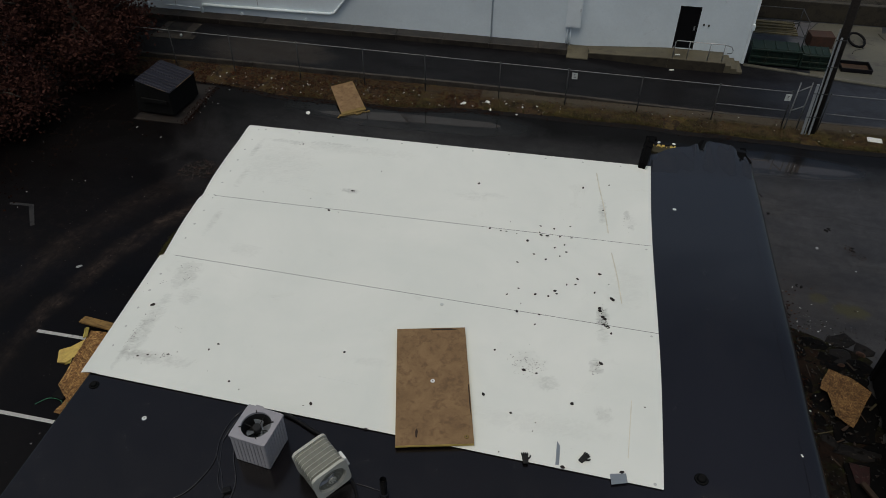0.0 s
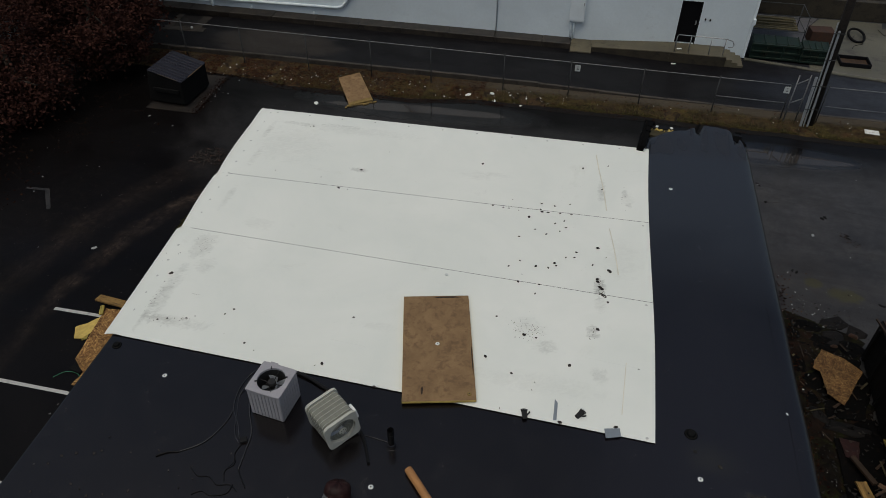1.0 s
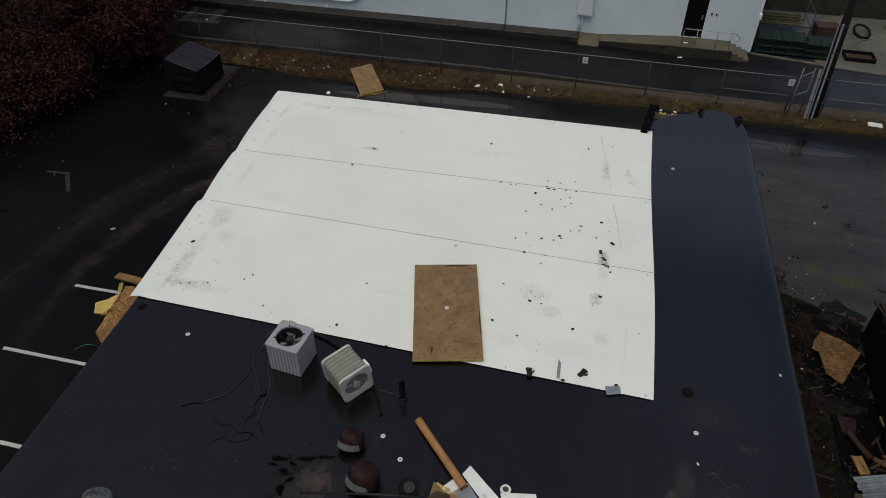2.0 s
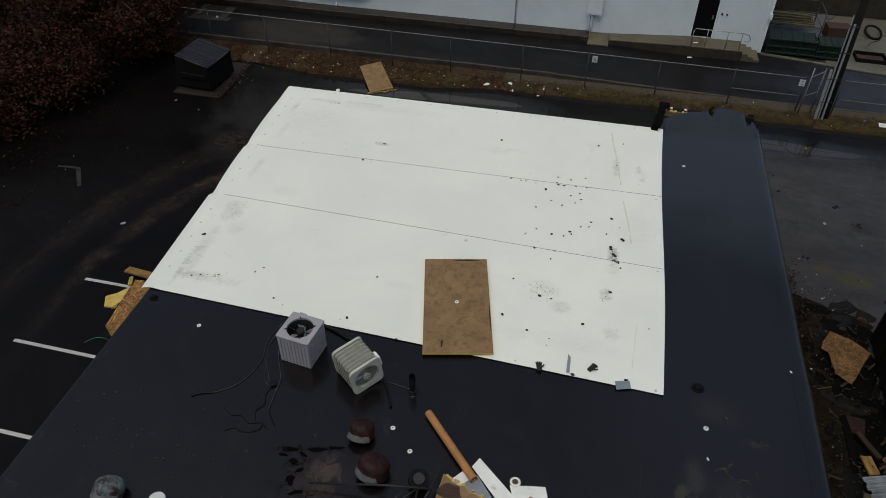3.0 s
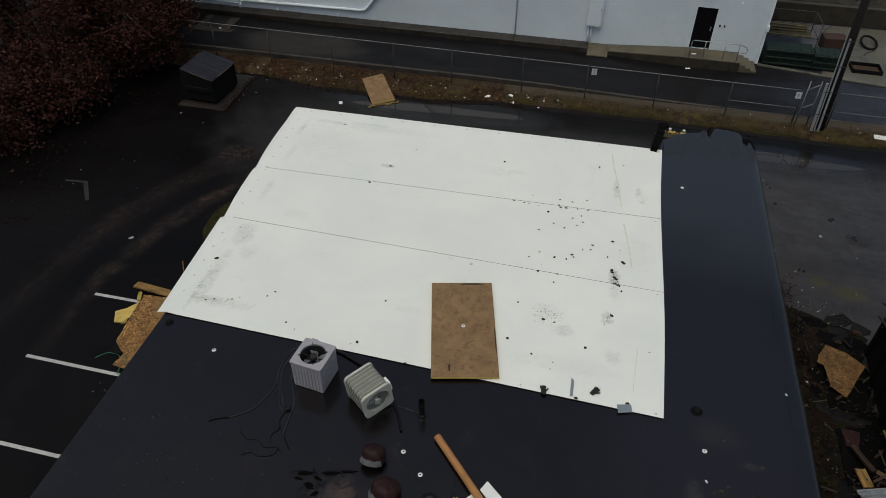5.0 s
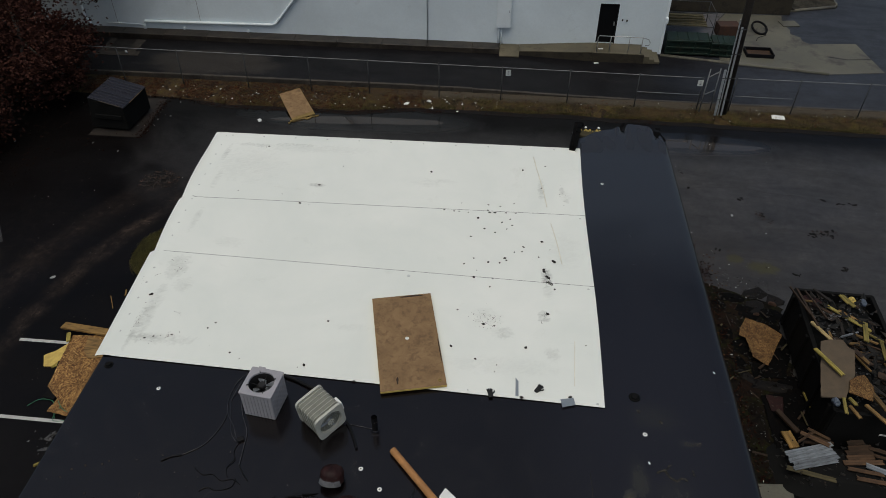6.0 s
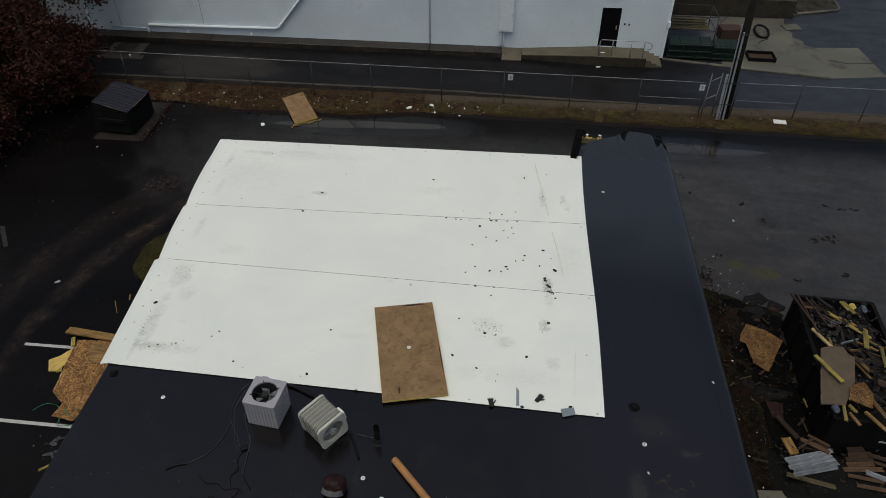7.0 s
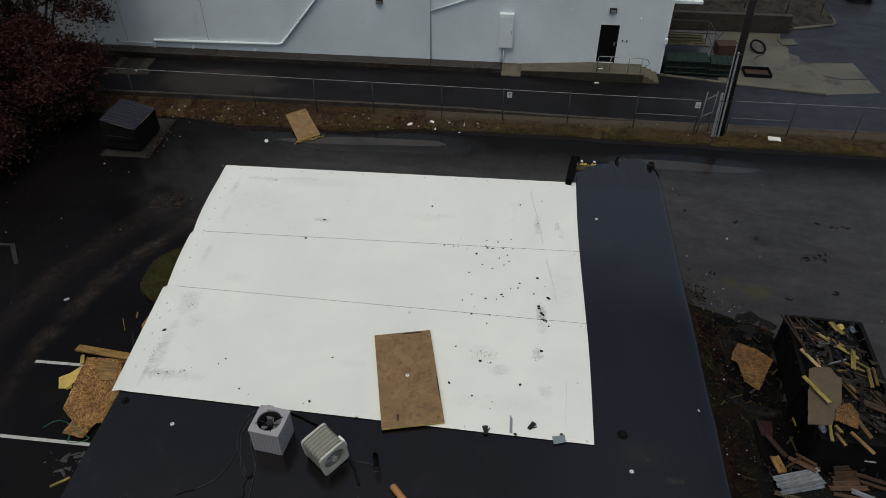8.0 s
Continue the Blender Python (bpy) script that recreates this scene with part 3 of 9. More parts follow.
SLUDGE = litter_material("black_leaf_sludge", ((0.0, (0.0015, 0.0013, 0.0013)), (0.8, (0.004, 0.0035, 0.0033)), (1.0, (0.014, 0.008, 0.006))), 0.9, 0.05)
AC_COIL = plain("dusty_beige_coil", (0.165, 0.168, 0.140), 0.7, var=0.25, scale=5, fine=70, stretch=(1, 6, 6))
TAR_AND_SHADE = plain("black_tar_and_edge_shade", (0.0085, 0.0076, 0.0076), 0.75, spec=0.12, var=0.4, scale=2, dirt=(0.014, 0.010, 0.008), dirt_at=0.60)
SEAM = plain("dark_seam_line", (0.05, 0.052, 0.05), 0.7, var=0.3, scale=9)
GRASS = litter_material("grass_blades", ((0.0, (0.030, 0.034, 0.008)), (0.5, (0.062, 0.055, 0.014)), (1.0, (0.10, 0.075, 0.028))))
LEAF_LITTER = litter_material("fallen_leaves", ((0.0, (0.014, 0.006, 0.004)), (0.6, (0.040, 0.015, 0.008)), (0.93, (0.068, 0.027, 0.012)), (1.0, (0.11, 0.06, 0.025))), 0.9, 0.08)
DARK_LEAF = litter_material("blackened_leaves", ((0.0, (0.008, 0.0065, 0.006)), (0.7, (0.020, 0.013, 0.010)), (1.0, (0.045, 0.022, 0.015))))
FOLIAGE = litter_material("russet_foliage", ((0.0, (0.032, 0.0140, 0.0122)), (0.5, (0.046, 0.0185, 0.0145)), (0.9, (0.056, 0.023, 0.017)), (1.0, (0.070, 0.034, 0.024))), 0.9, 0.06)
PAPER = litter_material("scraps_of_paper_and_plastic", ((0.0, (0.30, 0.31, 0.31)), (0.6, (0.55, 0.56, 0.55)), (1.0, (0.70, 0.70, 0.68))))
FELT = plain("torn_black_felt", (0.0028, 0.0026, 0.0027), 0.8, spec=0.05, var=0.5, scale=3, dirt=(0.011, 0.0078, 0.006), dirt_at=0.56)
FACER_OLD = plain("weathered_board_facing", (0.085, 0.062, 0.040), 0.8, var=0.3, scale=3, dirt=(0.05, 0.033, 0.02))
BARK = plain("grey_brown_bark", (0.045, 0.035, 0.028), 0.9, var=0.4, scale=6)
GREEN_CORD = plain("green_strap", (0.03, 0.16, 0.09), 0.5, var=0.2)
BLUE_TARP = plain("blue_plastic", (0.075, 0.095, 0.13), 0.5, var=0.2)
PUDDLE_M, _nt, _b = shader("rain_water", 0.04, 0, 0.5)
_b.inputs["Base Color"].default_value = (0.034, 0.030, 0.028, 1)
bump(_nt, _b, noise_out(_nt, coords(_nt), 6, 2, 0.5), 0.03, 0.01)

# ---- mesh helpers ----
I4 = Matrix.Identity(4)


def mesh_of(bm, name, material):
    me = bpy.data.meshes.new(name)
    bm.normal_update()
    bm.to_mesh(me)
    bm.free()
    if material:
        me.materials.append(material)
    return me


def part(name, bm, material, parent, label="", m=None):
    ob = new(name, mesh_of(bm, name, material))
    ob.parent = parent
    if m is not None:
        ob.matrix_basis = m
    if label:
        tagged(ob, label)
    return ob


def thing(name, m, label, category, group="", kind=""):
    ob = new(name)
    ob.empty_display_size = 0.2
    ob.matrix_basis = m
    return tagged(ob, label, category, group, kind)


def solo(name, bm, material, label, category, m=None, group="", kind=""):
    ob = new(name, mesh_of(bm, name, material))
    if m is not None:
        ob.matrix_basis = m
    return tagged(ob, label, category, group, kind)


def share(name, me, parent, m):
    ob = new(name, me)
    ob.parent = parent
    ob.matrix_basis = m
    return ob


def box(bm, sx, sy, sz, m=I4, bev=0.0, seg=2):
    r = bmesh.ops.create_cube(bm, size=1.0, matrix=m @ Matrix.Diagonal((sx, sy, sz, 1)))
    if bev:
        es = list({e for v in r["verts"] for e in v.link_edges})
        bmesh.ops.bevel(bm, geom=es, offset=bev, segments=seg, affect="EDGES", profile=0.5)
    return bm


def cyl(bm, r1, r2, h, m=I4, seg=18, caps=True):
    """A cone frustum from z=0 to z=h of m."""
    r = bmesh.ops.create_cone(bm, cap_ends=caps, segments=seg, radius1=r1, radius2=r2, depth=h, matrix=m @ Matrix.Translation((0, 0, h / 2)))
    for v in r["verts"]:
        for f in v.link_faces:
            if len(f.verts) == 4:
                f.smooth = True
    return bm


def tube(bm, pts, radius, seg=8):
    """A round tube along points; radius may be a list."""
    pts = [Vector(p) for p in pts]
    rings = []
    for i, p in enumerate(pts):
        d = (pts[min(i + 1, len(pts) - 1)] - pts[max(i - 1, 0)]).normalized()
        up = Vector((0, 0, 1)) if abs(d.z) < 0.9 else Vector((1, 0, 0))
        a = d.cross(up).normalized()
        b2 = d.cross(a).normalized()
        rr = radius[i] if isinstance(radius, (list, tuple)) else radius
        rings.append([bm.verts.new(p + rr * (math.cos(2 * math.pi * k / seg) * a + math.sin(2 * math.pi * k / seg) * b2)) for k in range(seg)])
    for r0, r1 in zip(rings, rings[1:]):
        for k in range(seg):
            f = bm.faces.new((r0[k], r0[(k + 1) % seg], r1[(k + 1) % seg], r1[k]))
            f.smooth = True
    bm.faces.new(rings[0][::-1])
    bm.faces.new(rings[-1])
    return bm


def smooth_path(pts, n=6):
    """Catmull-Rom through points."""
    ps = [Vector(p) for p in pts]
    ps = [ps[0]] + ps + [ps[-1]]
    out = []
    for i in range(1, len(ps) - 2):
        for k in range(n):
            t = k / n
            a, b2, c, d = ps[i - 1], ps[i], ps[i + 1], ps[i + 2]
            out.append(0.5 * (2 * b2 + (c - a) * t + (2 * a - 5 * b2 + 4 * c - d) * t * t + (3 * b2 - a - 3 * c + d) * t ** 3))
    out.append(ps[-2])
    return out


def slab(bm, outline, z0, z1):
    """A prism over an outline of (x, y), from z0 to z1; z1 may be a function of x, y."""
    top = z1 if callable(z1) else (lambda x, y: z1)
    lo = [bm.verts.new((x, y, z0)) for x, y in outline]
    hi = [bm.verts.new((x, y, top(x, y))) for x, y in outline]
    n = len(outline)
    bm.faces.new(hi)
    bm.faces.new(lo[::-1])
    for i in range(n):
        j = (i + 1) % n
        bm.faces.new((lo[i], lo[j], hi[j], hi[i]))
    bmesh.ops.recalc_face_normals(bm, faces=bm.faces)
    return bm


def sheet(bm, nx, ny, place, thick):
    """A skin over a grid: place(u, v) gives the upper side, thick its depth."""
    g = [[bm.verts.new(place(i / nx, j / ny)) for j in range(ny + 1)] for i in range(nx + 1)]
    lo = [[bm.verts.new(g[i][j].co - Vector((0, 0, thick))) for j in range(ny + 1)] for i in range(nx + 1)]
    for i in range(nx):
        for j in range(ny):
            f = bm.faces.new((g[i][j], g[i + 1][j], g[i + 1][j + 1], g[i][j + 1]))
            f.smooth = True
            bm.faces.new((lo[i][j], lo[i][j + 1], lo[i + 1][j + 1], lo[i + 1][j]))
    rim = [(i, 0) for i in range(nx)] + [(nx, j) for j in range(ny)] + [(i, ny) for i in range(nx, 0, -1)] + [(0, j) for j in range(ny, 0, -1)]
    # the rim has points of its own, so that the skin's edge stays crisp
    up = [bm.verts.new(g[i][j].co) for i, j in rim]
    dn = [bm.verts.new(lo[i][j].co) for i, j in rim]
    for k in range(len(rim)):
        j = (k + 1) % len(rim)
        bm.faces.new((up[k], dn[k], dn[j], up[j]))
    bmesh.ops.recalc_face_normals(bm, faces=bm.faces)
    return bm


def ragged(cx, cy, rx, ry, n=24, wild=0.25, seed=1, turn=0.0):
    """An uneven closed outline."""
    r = random.Random(seed)
    ph = [r.uniform(0, 6.28) for _ in range(4)]
    out = []
    for k in range(n):
        a = 2 * math.pi * k / n
        w = 1 + wild * (0.5 * math.sin(2 * a + ph[0]) + 0.35 * math.sin(3 * a + ph[1]) + 0.3 * math.sin(5 * a + ph[2]) + 0.2 * r.uniform(-1, 1))
        x, y = rx * w * math.cos(a), ry * w * math.sin(a)
        c, s = math.cos(radians(turn)), math.sin(radians(turn))
        out.append((cx + c * x - s * y, cy + s * x + c * y))
    return out


def scatter(name, material, places, size, label, category, bend=0.3, seed=3, slim=0.6):
    """Many small loose flat pieces in one mesh; places: (x, y, z)."""
    r = random.Random(seed)
    vs, fs = [], []
    for x, y, z in places:
        s = size * r.uniform(0.5, 1.4)
        a = r.uniform(0, 6.28)
        ca, sa2 = math.cos(a) * s, math.sin(a) * s
        lift = s * bend
        k = len(vs)
        tilt = r.uniform(-0.4, 0.4) * s
        for u, w, h in ((-1, 0, lift * r.random()), (0, -slim, 0), (1, 0, lift * r.random()), (0, slim, 0), (0.1, 0, lift * 0.6)):
            vs.append((x + ca * u - sa2 * w, y + sa2 * u + ca * w, z + 0.004 + h + max(0, tilt * u)))
        fs += [(k, k + 1, k + 4), (k + 1, k + 2, k + 4), (k + 2, k + 3, k + 4), (k + 3, k, k + 4)]
    me = bpy.data.meshes.new(name)
    me.from_pydata(vs, [], fs)
    me.materials.append(material)
    return tagged(new(name, me), label, category, kind="stuff")


ROOF = 6.2

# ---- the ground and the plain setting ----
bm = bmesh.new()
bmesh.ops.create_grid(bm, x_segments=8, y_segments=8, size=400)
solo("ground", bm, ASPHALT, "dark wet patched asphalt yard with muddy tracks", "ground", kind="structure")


def roof_and_walls():
    """The low building whose roof is being relaid: walls, deck and black membrane."""
    west = [(-9.55, -14.0), (-9.55, 0.3), (-9.86, 5.5), (-9.92, 8.40)]
    out = [(2.25, -14.0), (2.25, 9.55), (-0.18, 9.55), (-0.18, 8.48)] + west[::-1]
    t = 0.25
    runs = {"wall_east": [(2.25, -14.0), (2.25, 9.55), (2.0, 9.55), (2.0, -14.0)],
            "wall_north": [(-9.6, 8.44), (-0.18, 8.44), (-0.18, 8.2), (-9.6, 8.2)],
            "wall_north_bay": [(-0.18, 8.44), (-0.18, 9.5), (2.0, 9.5), (2.0, 9.25), (0.07, 9.25), (0.07, 8.44)],
            "wall_west": [(-9.5, -14.0), (-9.5, 0.3), (-9.85, 8.2), (-9.6, 8.2), (-9.25, 0.3), (-9.25, -14.0)],
            "wall_south": [(-9.25, -14.0), (2.0, -14.0), (2.0, -13.75), (-9.25, -13.75)]}
    for n, o in runs.items():
        b = bmesh.new()
        slab(b, o, 0.0, 5.93)
        solo(n, b, BUILDING_BRICK, "plain brown brick wall of the low building", "wall", kind="structure")
    b = bmesh.new()
    slab(b, out, 5.93, ROOF)
    es = [e for e in b.edges if all(abs(v.co.z - ROOF) < 1e-4 for v in e.verts)]
    bmesh.ops.bevel(b, geom=es, offset=0.07, segments=4, affect="EDGES", profile=0.5)
    for f in b.faces:
        f.smooth = f.normal.z > 0.02 and f.normal.z < 0.99
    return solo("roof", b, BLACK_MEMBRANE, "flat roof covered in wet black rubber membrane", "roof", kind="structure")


roof = roof_and_walls()


def drip_edge():
    """The membrane's turned-down lip along the east side."""
    b = bmesh.new()
    n = 60
    prof = ((2.10, 0.004), (2.20, 0.003), (2.29, -0.006), (2.36, -0.03), (2.405, -0.08), (2.415, -0.16), (2.40, -0.26), (2.24, -0.265))
    rows = []
    for k in range(n + 1):
        y = -14.0 + 23.4 * k / n
        w = 0.012 * noise.noise((y * 0.8, 1.0, 0))
        rows.append([b.verts.new((x + w, y, ROOF + z + 0.4 * w)) for x, z in prof])
    for a, c in zip(rows, rows[1:]):
        for k in range(len(prof) - 1):
            f = b.faces.new((a[k], c[k], c[k + 1], a[k + 1]))
            f.smooth = True
    b.faces.new(rows[0])
    b.faces.new(rows[-1][::-1])
    bmesh.ops.recalc_face_normals(b, faces=b.faces)
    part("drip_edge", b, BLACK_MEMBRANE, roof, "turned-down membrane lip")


drip_edge()


def lap_seams():
    """Lap joints of the black membrane: long low ridges."""
    for a, b2 in (((1.02, -4.2), (1.0, -9.0)), ((-4.6, -3.9), (-4.62, -9.0))):
        b = bmesh.new()
        d = (Vector(b2) - Vector(a))
        m = pose((a[0] + b2[0]) / 2, (a[1] + b2[1]) / 2, ROOF + 0.002, 0, 0, math.degrees(math.atan2(d.y, d.x)))
        box(b, d.length, 0.09, 0.006, m, 0.002, 1)
        part("lap_seam", b, BLACK_MEMBRANE, roof)


lap_seams()


def far_drape():
    """Loose membrane over the bay's far edge, torn and folded back, with the bare edge showing at both corners."""
    edge = [(0.0, 9.02), (0.10, 9.18), (0.25, 9.40), (0.42, 9.58), (0.50, 9.66), (0.535, 9.52), (0.575, 9.74), (0.70, 9.77), (0.82, 9.68), (0.88, 9.56), (0.92, 9.38), (0.95, 9.44), (1.0, 9.25)]

    def rim(u):
        for (a, ya), (c, yc) in zip(edge, edge[1:]):
            if u <= c:
                return ya + (yc - ya) * (u - a) / (c - a)
        return edge[-1][1]
    b = bmesh.new()

    def place(u, v):
        x = 0.03 + 2.27 * u
        y = 8.30 + (rim(u) - 8.30) * v
        k = v * v * (3 - 2 * v)
        z = ROOF - 0.008 + 0.11 * k
        z += 0.07 * v ** 4 * math.exp(-((u - 0.45) / 0.04) ** 2) - 0.08 * v ** 3 * math.exp(-((u - 0.52) / 0.025) ** 2) + 0.05 * v ** 3 * math.exp(-((u - 0.60) / 0.05) ** 2)
        z += 0.05 * v ** 3 * math.exp(-((u - 0.84) / 0.05) ** 2) - 0.08 * v ** 3 * math.exp(-((u - 0.91) / 0.02) ** 2) + 0.05 * v ** 2 * math.exp(-((u - 0.22) / 0.10) ** 2)
        z += 0.06 * v * v * max(0.0, 1 - (abs(u - 0.71) / 0.17) ** 4)
        z += 0.010 * v * math.sin(u * 31 + v * 4)
        z -= 0.30 * max(0.0, u - 0.965)
        return (x, y, z)
    sheet(b, 100, 24, place, 0.003)
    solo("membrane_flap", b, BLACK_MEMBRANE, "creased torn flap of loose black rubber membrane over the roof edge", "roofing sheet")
    b = bmesh.new()
    box(b, 0.17, 1.30, 0.30, pose(-0.13, 9.13, ROOF + 0.00, 0, 8, -9), 0.03, 3)
    for k in range(5):
        box(b, 0.13, 0.30, 0.05, pose(-0.16 + 0.045 * k, 8.62 + 0.24 * k, ROOF + 0.15 + 0.008 * (k % 2), 4 - 3 * k, 8, -9), 0.02, 2)
    box(b, 0.26, 0.12, 0.10, pose(0.02, 9.74, ROOF + 0.10, 12, 5, 4), 0.025, 2)
    solo("edge_upstand", b, FELT, "black felt-covered upstand leaning at the corner of the roof bay", "roof edge")
    b = bmesh.new()
    box(b, 2.36, 0.14, 0.26, pose(1.10, 9.64, ROOF - 0.06), 0.01)
    solo("edge_timber", b, BIN_STEEL, "blackened edge timber along the roof bay", "timber")
    b = bmesh.new()
    slab(b, [(0.0, 9.25), (0.02, 9.56), (0.85, 9.56), (0.6, 9.40), (0.3, 9.2)], ROOF - 0.01, ROOF + 0.05)
    solo("foam_strip", b, PALE_OLD, "torn yellow foam bared beside the edge timber", "insulation board")
    r = random.Random(5)
    b = bmesh.new()
    for k in range(26):
        box(b, r.uniform(0.02, 0.07), r.uniform(0.02, 0.05), 0.03, pose(r.uniform(0.03, 0.62), 9.5 + r.uniform(-0.03, 0.04), ROOF + 0.064, 0, 0, r.uniform(-60, 60)), 0.006, 1)
    tagged(solo("foam_crumbs", b, FOAM, "pale yellow foam crumbs lying beside the edge timber", "debris"), kind="stuff")
    # thin black slabs stand in for the dark notch and shadows at the rim
    for o, z in (([(1.00, 9.44), (1.22, 9.86), (1.30, 9.88), (1.16, 9.50)], 0.10), ([(1.86, 9.44), (2.05, 9.36), (2.28, 9.06), (2.34, 9.14), (2.20, 9.50), (2.06, 9.54)], 0.09), ([(2.16, 9.50), (2.24, 9.44), (2.28, 9.78), (2.14, 9.80)], 0.05)):
        cx, cy = sum(p[0] for p in o) / len(o), sum(p[1] for p in o) / len(o)
        b = bmesh.new()
        slab(b, [(x - cx, y - cy) for x, y in o], 0.0, 0.012)
        solo("felt_tab", b, FELT, "thin black slab standing in for a shadow at the roof bay's rim", "roofing sheet", pose(cx, cy, ROOF + z, 6, -5, 0), "torn felt tabs")
    for x, y, z in ((2.10, 9.5, 0.0), (0.20, 9.63, 0.071), (0.56, 9.62, 0.071)):
        b = bmesh.new()
        box(b, 0.075, 0.06, 0.03, pose(x, y, ROOF + z + 0.014, 0, 0, 20 + 200 * x), 0.01)
        solo("white_scrap", b, WHITE_PLASTIC, "small white scrap on the bared roof edge", "scrap")


far_drape()


def wave(x, y):
    return 0.012 * noise.noise((x * 0.35, y * 0.6, 2.0)) + 0.006 * noise.noise((x * 1.3, y * 1.1, 7.0)) + 0.002 * noise.noise((x * 4, y * 4, 3.0))


def white_strips():
    """Three wide strips of white membrane, lapped towards the near side, with plates along their outer edge."""
    right = lambda y: 0.03 * math.sin(y * 0.75) - 0.01
    rows = [("near", lambda x: -0.0 - 0.0352 * x, lambda x: 3.16 - 0.027 * x, -9.70, -9.89, 0.0215),
            ("mid", lambda x: 3.10 - 0.027 * x, lambda x: 5.63 + 0.0165 * x, -9.77, -10.0, 0.0190),
            ("far", lambda x: 5.57 + 0.0165 * x, lambda x: 8.63 + 0.013 * x, -9.92, -10.06, 0.0165)]
    made = []
    for n, y0, y1, xl0, xl1, lift in rows:
        b = bmesh.new()

        def place(u, v, n=n, y0=y0, y1=y1, xl0=xl0, xl1=xl1, lift=lift):
            bow = {"near": 0.0, "mid": 0.05, "far": 0.12}[n] * math.sin(math.pi * v)
            x = (xl0 + (xl1 - xl0) * v - bow) * (1 - u)
            y = y0(x) + (y1(x) - y0(x)) * v
            x += right(y) * u
            z = ROOF + lift + wave(x, y) * max(0.0, min(1.0, (min(y - y0(x), y1(x) - y) - 0.10) / 0.35))
            over = max(0.0, -9.50 - 0.045 * max(0.0, y) - x)
            z -= (0.9 * over * over + 0.12 * over) * (1.0 if n != "far" else min(1.0, (1 - v) * 5))
            z += 0.011 * math.exp(-((x + 9.47 + 0.042 * y) / 0.045) ** 2)
            if n == "far" and v > 0.985:
                z -= 0.008
            return (x, y, z)
        sheet(b, 120, 36, place, 0.0025)
        lab = {"near": "white roofing membrane strip, smudged, its near edge on black rubber", "mid": "white roofing membrane strip with scattered dead leaves", "far": "white roofing membrane strip along the far roof edge"}[n]
        ob = solo("membrane_strip", b, WHITE_MEMBRANE, lab, "roofing sheet", group="white membrane strips")
        made.append((n, ob, place))
    lifts = {n: lift for n, _, _, _, _, lift in rows}

    def edge_height(n, x, y):
        over = max(0.0, -9.50 - 0.045 * y - x)
        return ROOF + lifts[n] + wave(x, y) - 0.9 * over * over - 0.12 * over + 0.011 * math.exp(-((x + 9.47 + 0.042 * y) / 0.045) ** 2) + 0.001
    plate = bmesh.new()
    cyl(plate, 0.027, 0.023, 0.002, seg=14)
    pm = mesh_of(plate, "plate", PLATE)
    for n, ob, place in made:
        k = 0
        low, high = {"near": (0.5, 3.3), "mid": (3.5, 5.4), "far": (5.5, 8.45)}[n]
        y = low
        while y < high:
            x = -9.42 - 0.04 * y
            share("fastener_plate", pm, ob, pose(x, y, edge_height(n, x, y)))
            y += 0.47
        for v in {"near": (0.02, 0.97), "mid": (0.95,), "far": (0.95,)}[n]:
            x, y, z = place(0.987, v)
            share("fastener_plate", pm, ob, pose(x, y, z - 0.001))
        if n == "far":
            for k in range(11):
                x, y, z = place(0.05 + k * 0.088, 0.955)
                share("fastener_plate", pm, ob, pose(x, y, z - 0.001))
    # a thin dark line along each lap
    for n, ob, place in made[:2]:
        b = bmesh.new()
        tube(b, [Vector(place(0.022 + 0.978 * k / 60, 0.9995)) + Vector((0, 0.003, -0.002)) for k in range(61)], 0.0055, 6)
        part("seam_bead", b, SEAM, ob, "thin dark line along the lap seam")
    b = bmesh.new()
    tube(b, [Vector(made[0][2](0.006 + 0.994 * k / 60, 0.0005)) + Vector((0, -0.002, -0.004)) for k in range(61)], 0.004, 5)
    part("seam_bead", b, CABLE, made[0][1], "black edge sealant")
    return made


strips = white_strips()


def on_white(x, y):
    """Height of the white sheets at a place."""
    return ROOF + 0.0235 + wave(x, y)


# ---- verge, kerbs, fence ----


def verge_front(x):
    return 21.24 - 0.024 * max(0.0, x) + 0.09 * noise.noise((x * 0.5, 0, 0)) - 0.55 * max(0.0, min(1.0, (-6.0 - x) / 3.0)) * max(0.0, min(1.0, (x + 18.0) / 3.0))


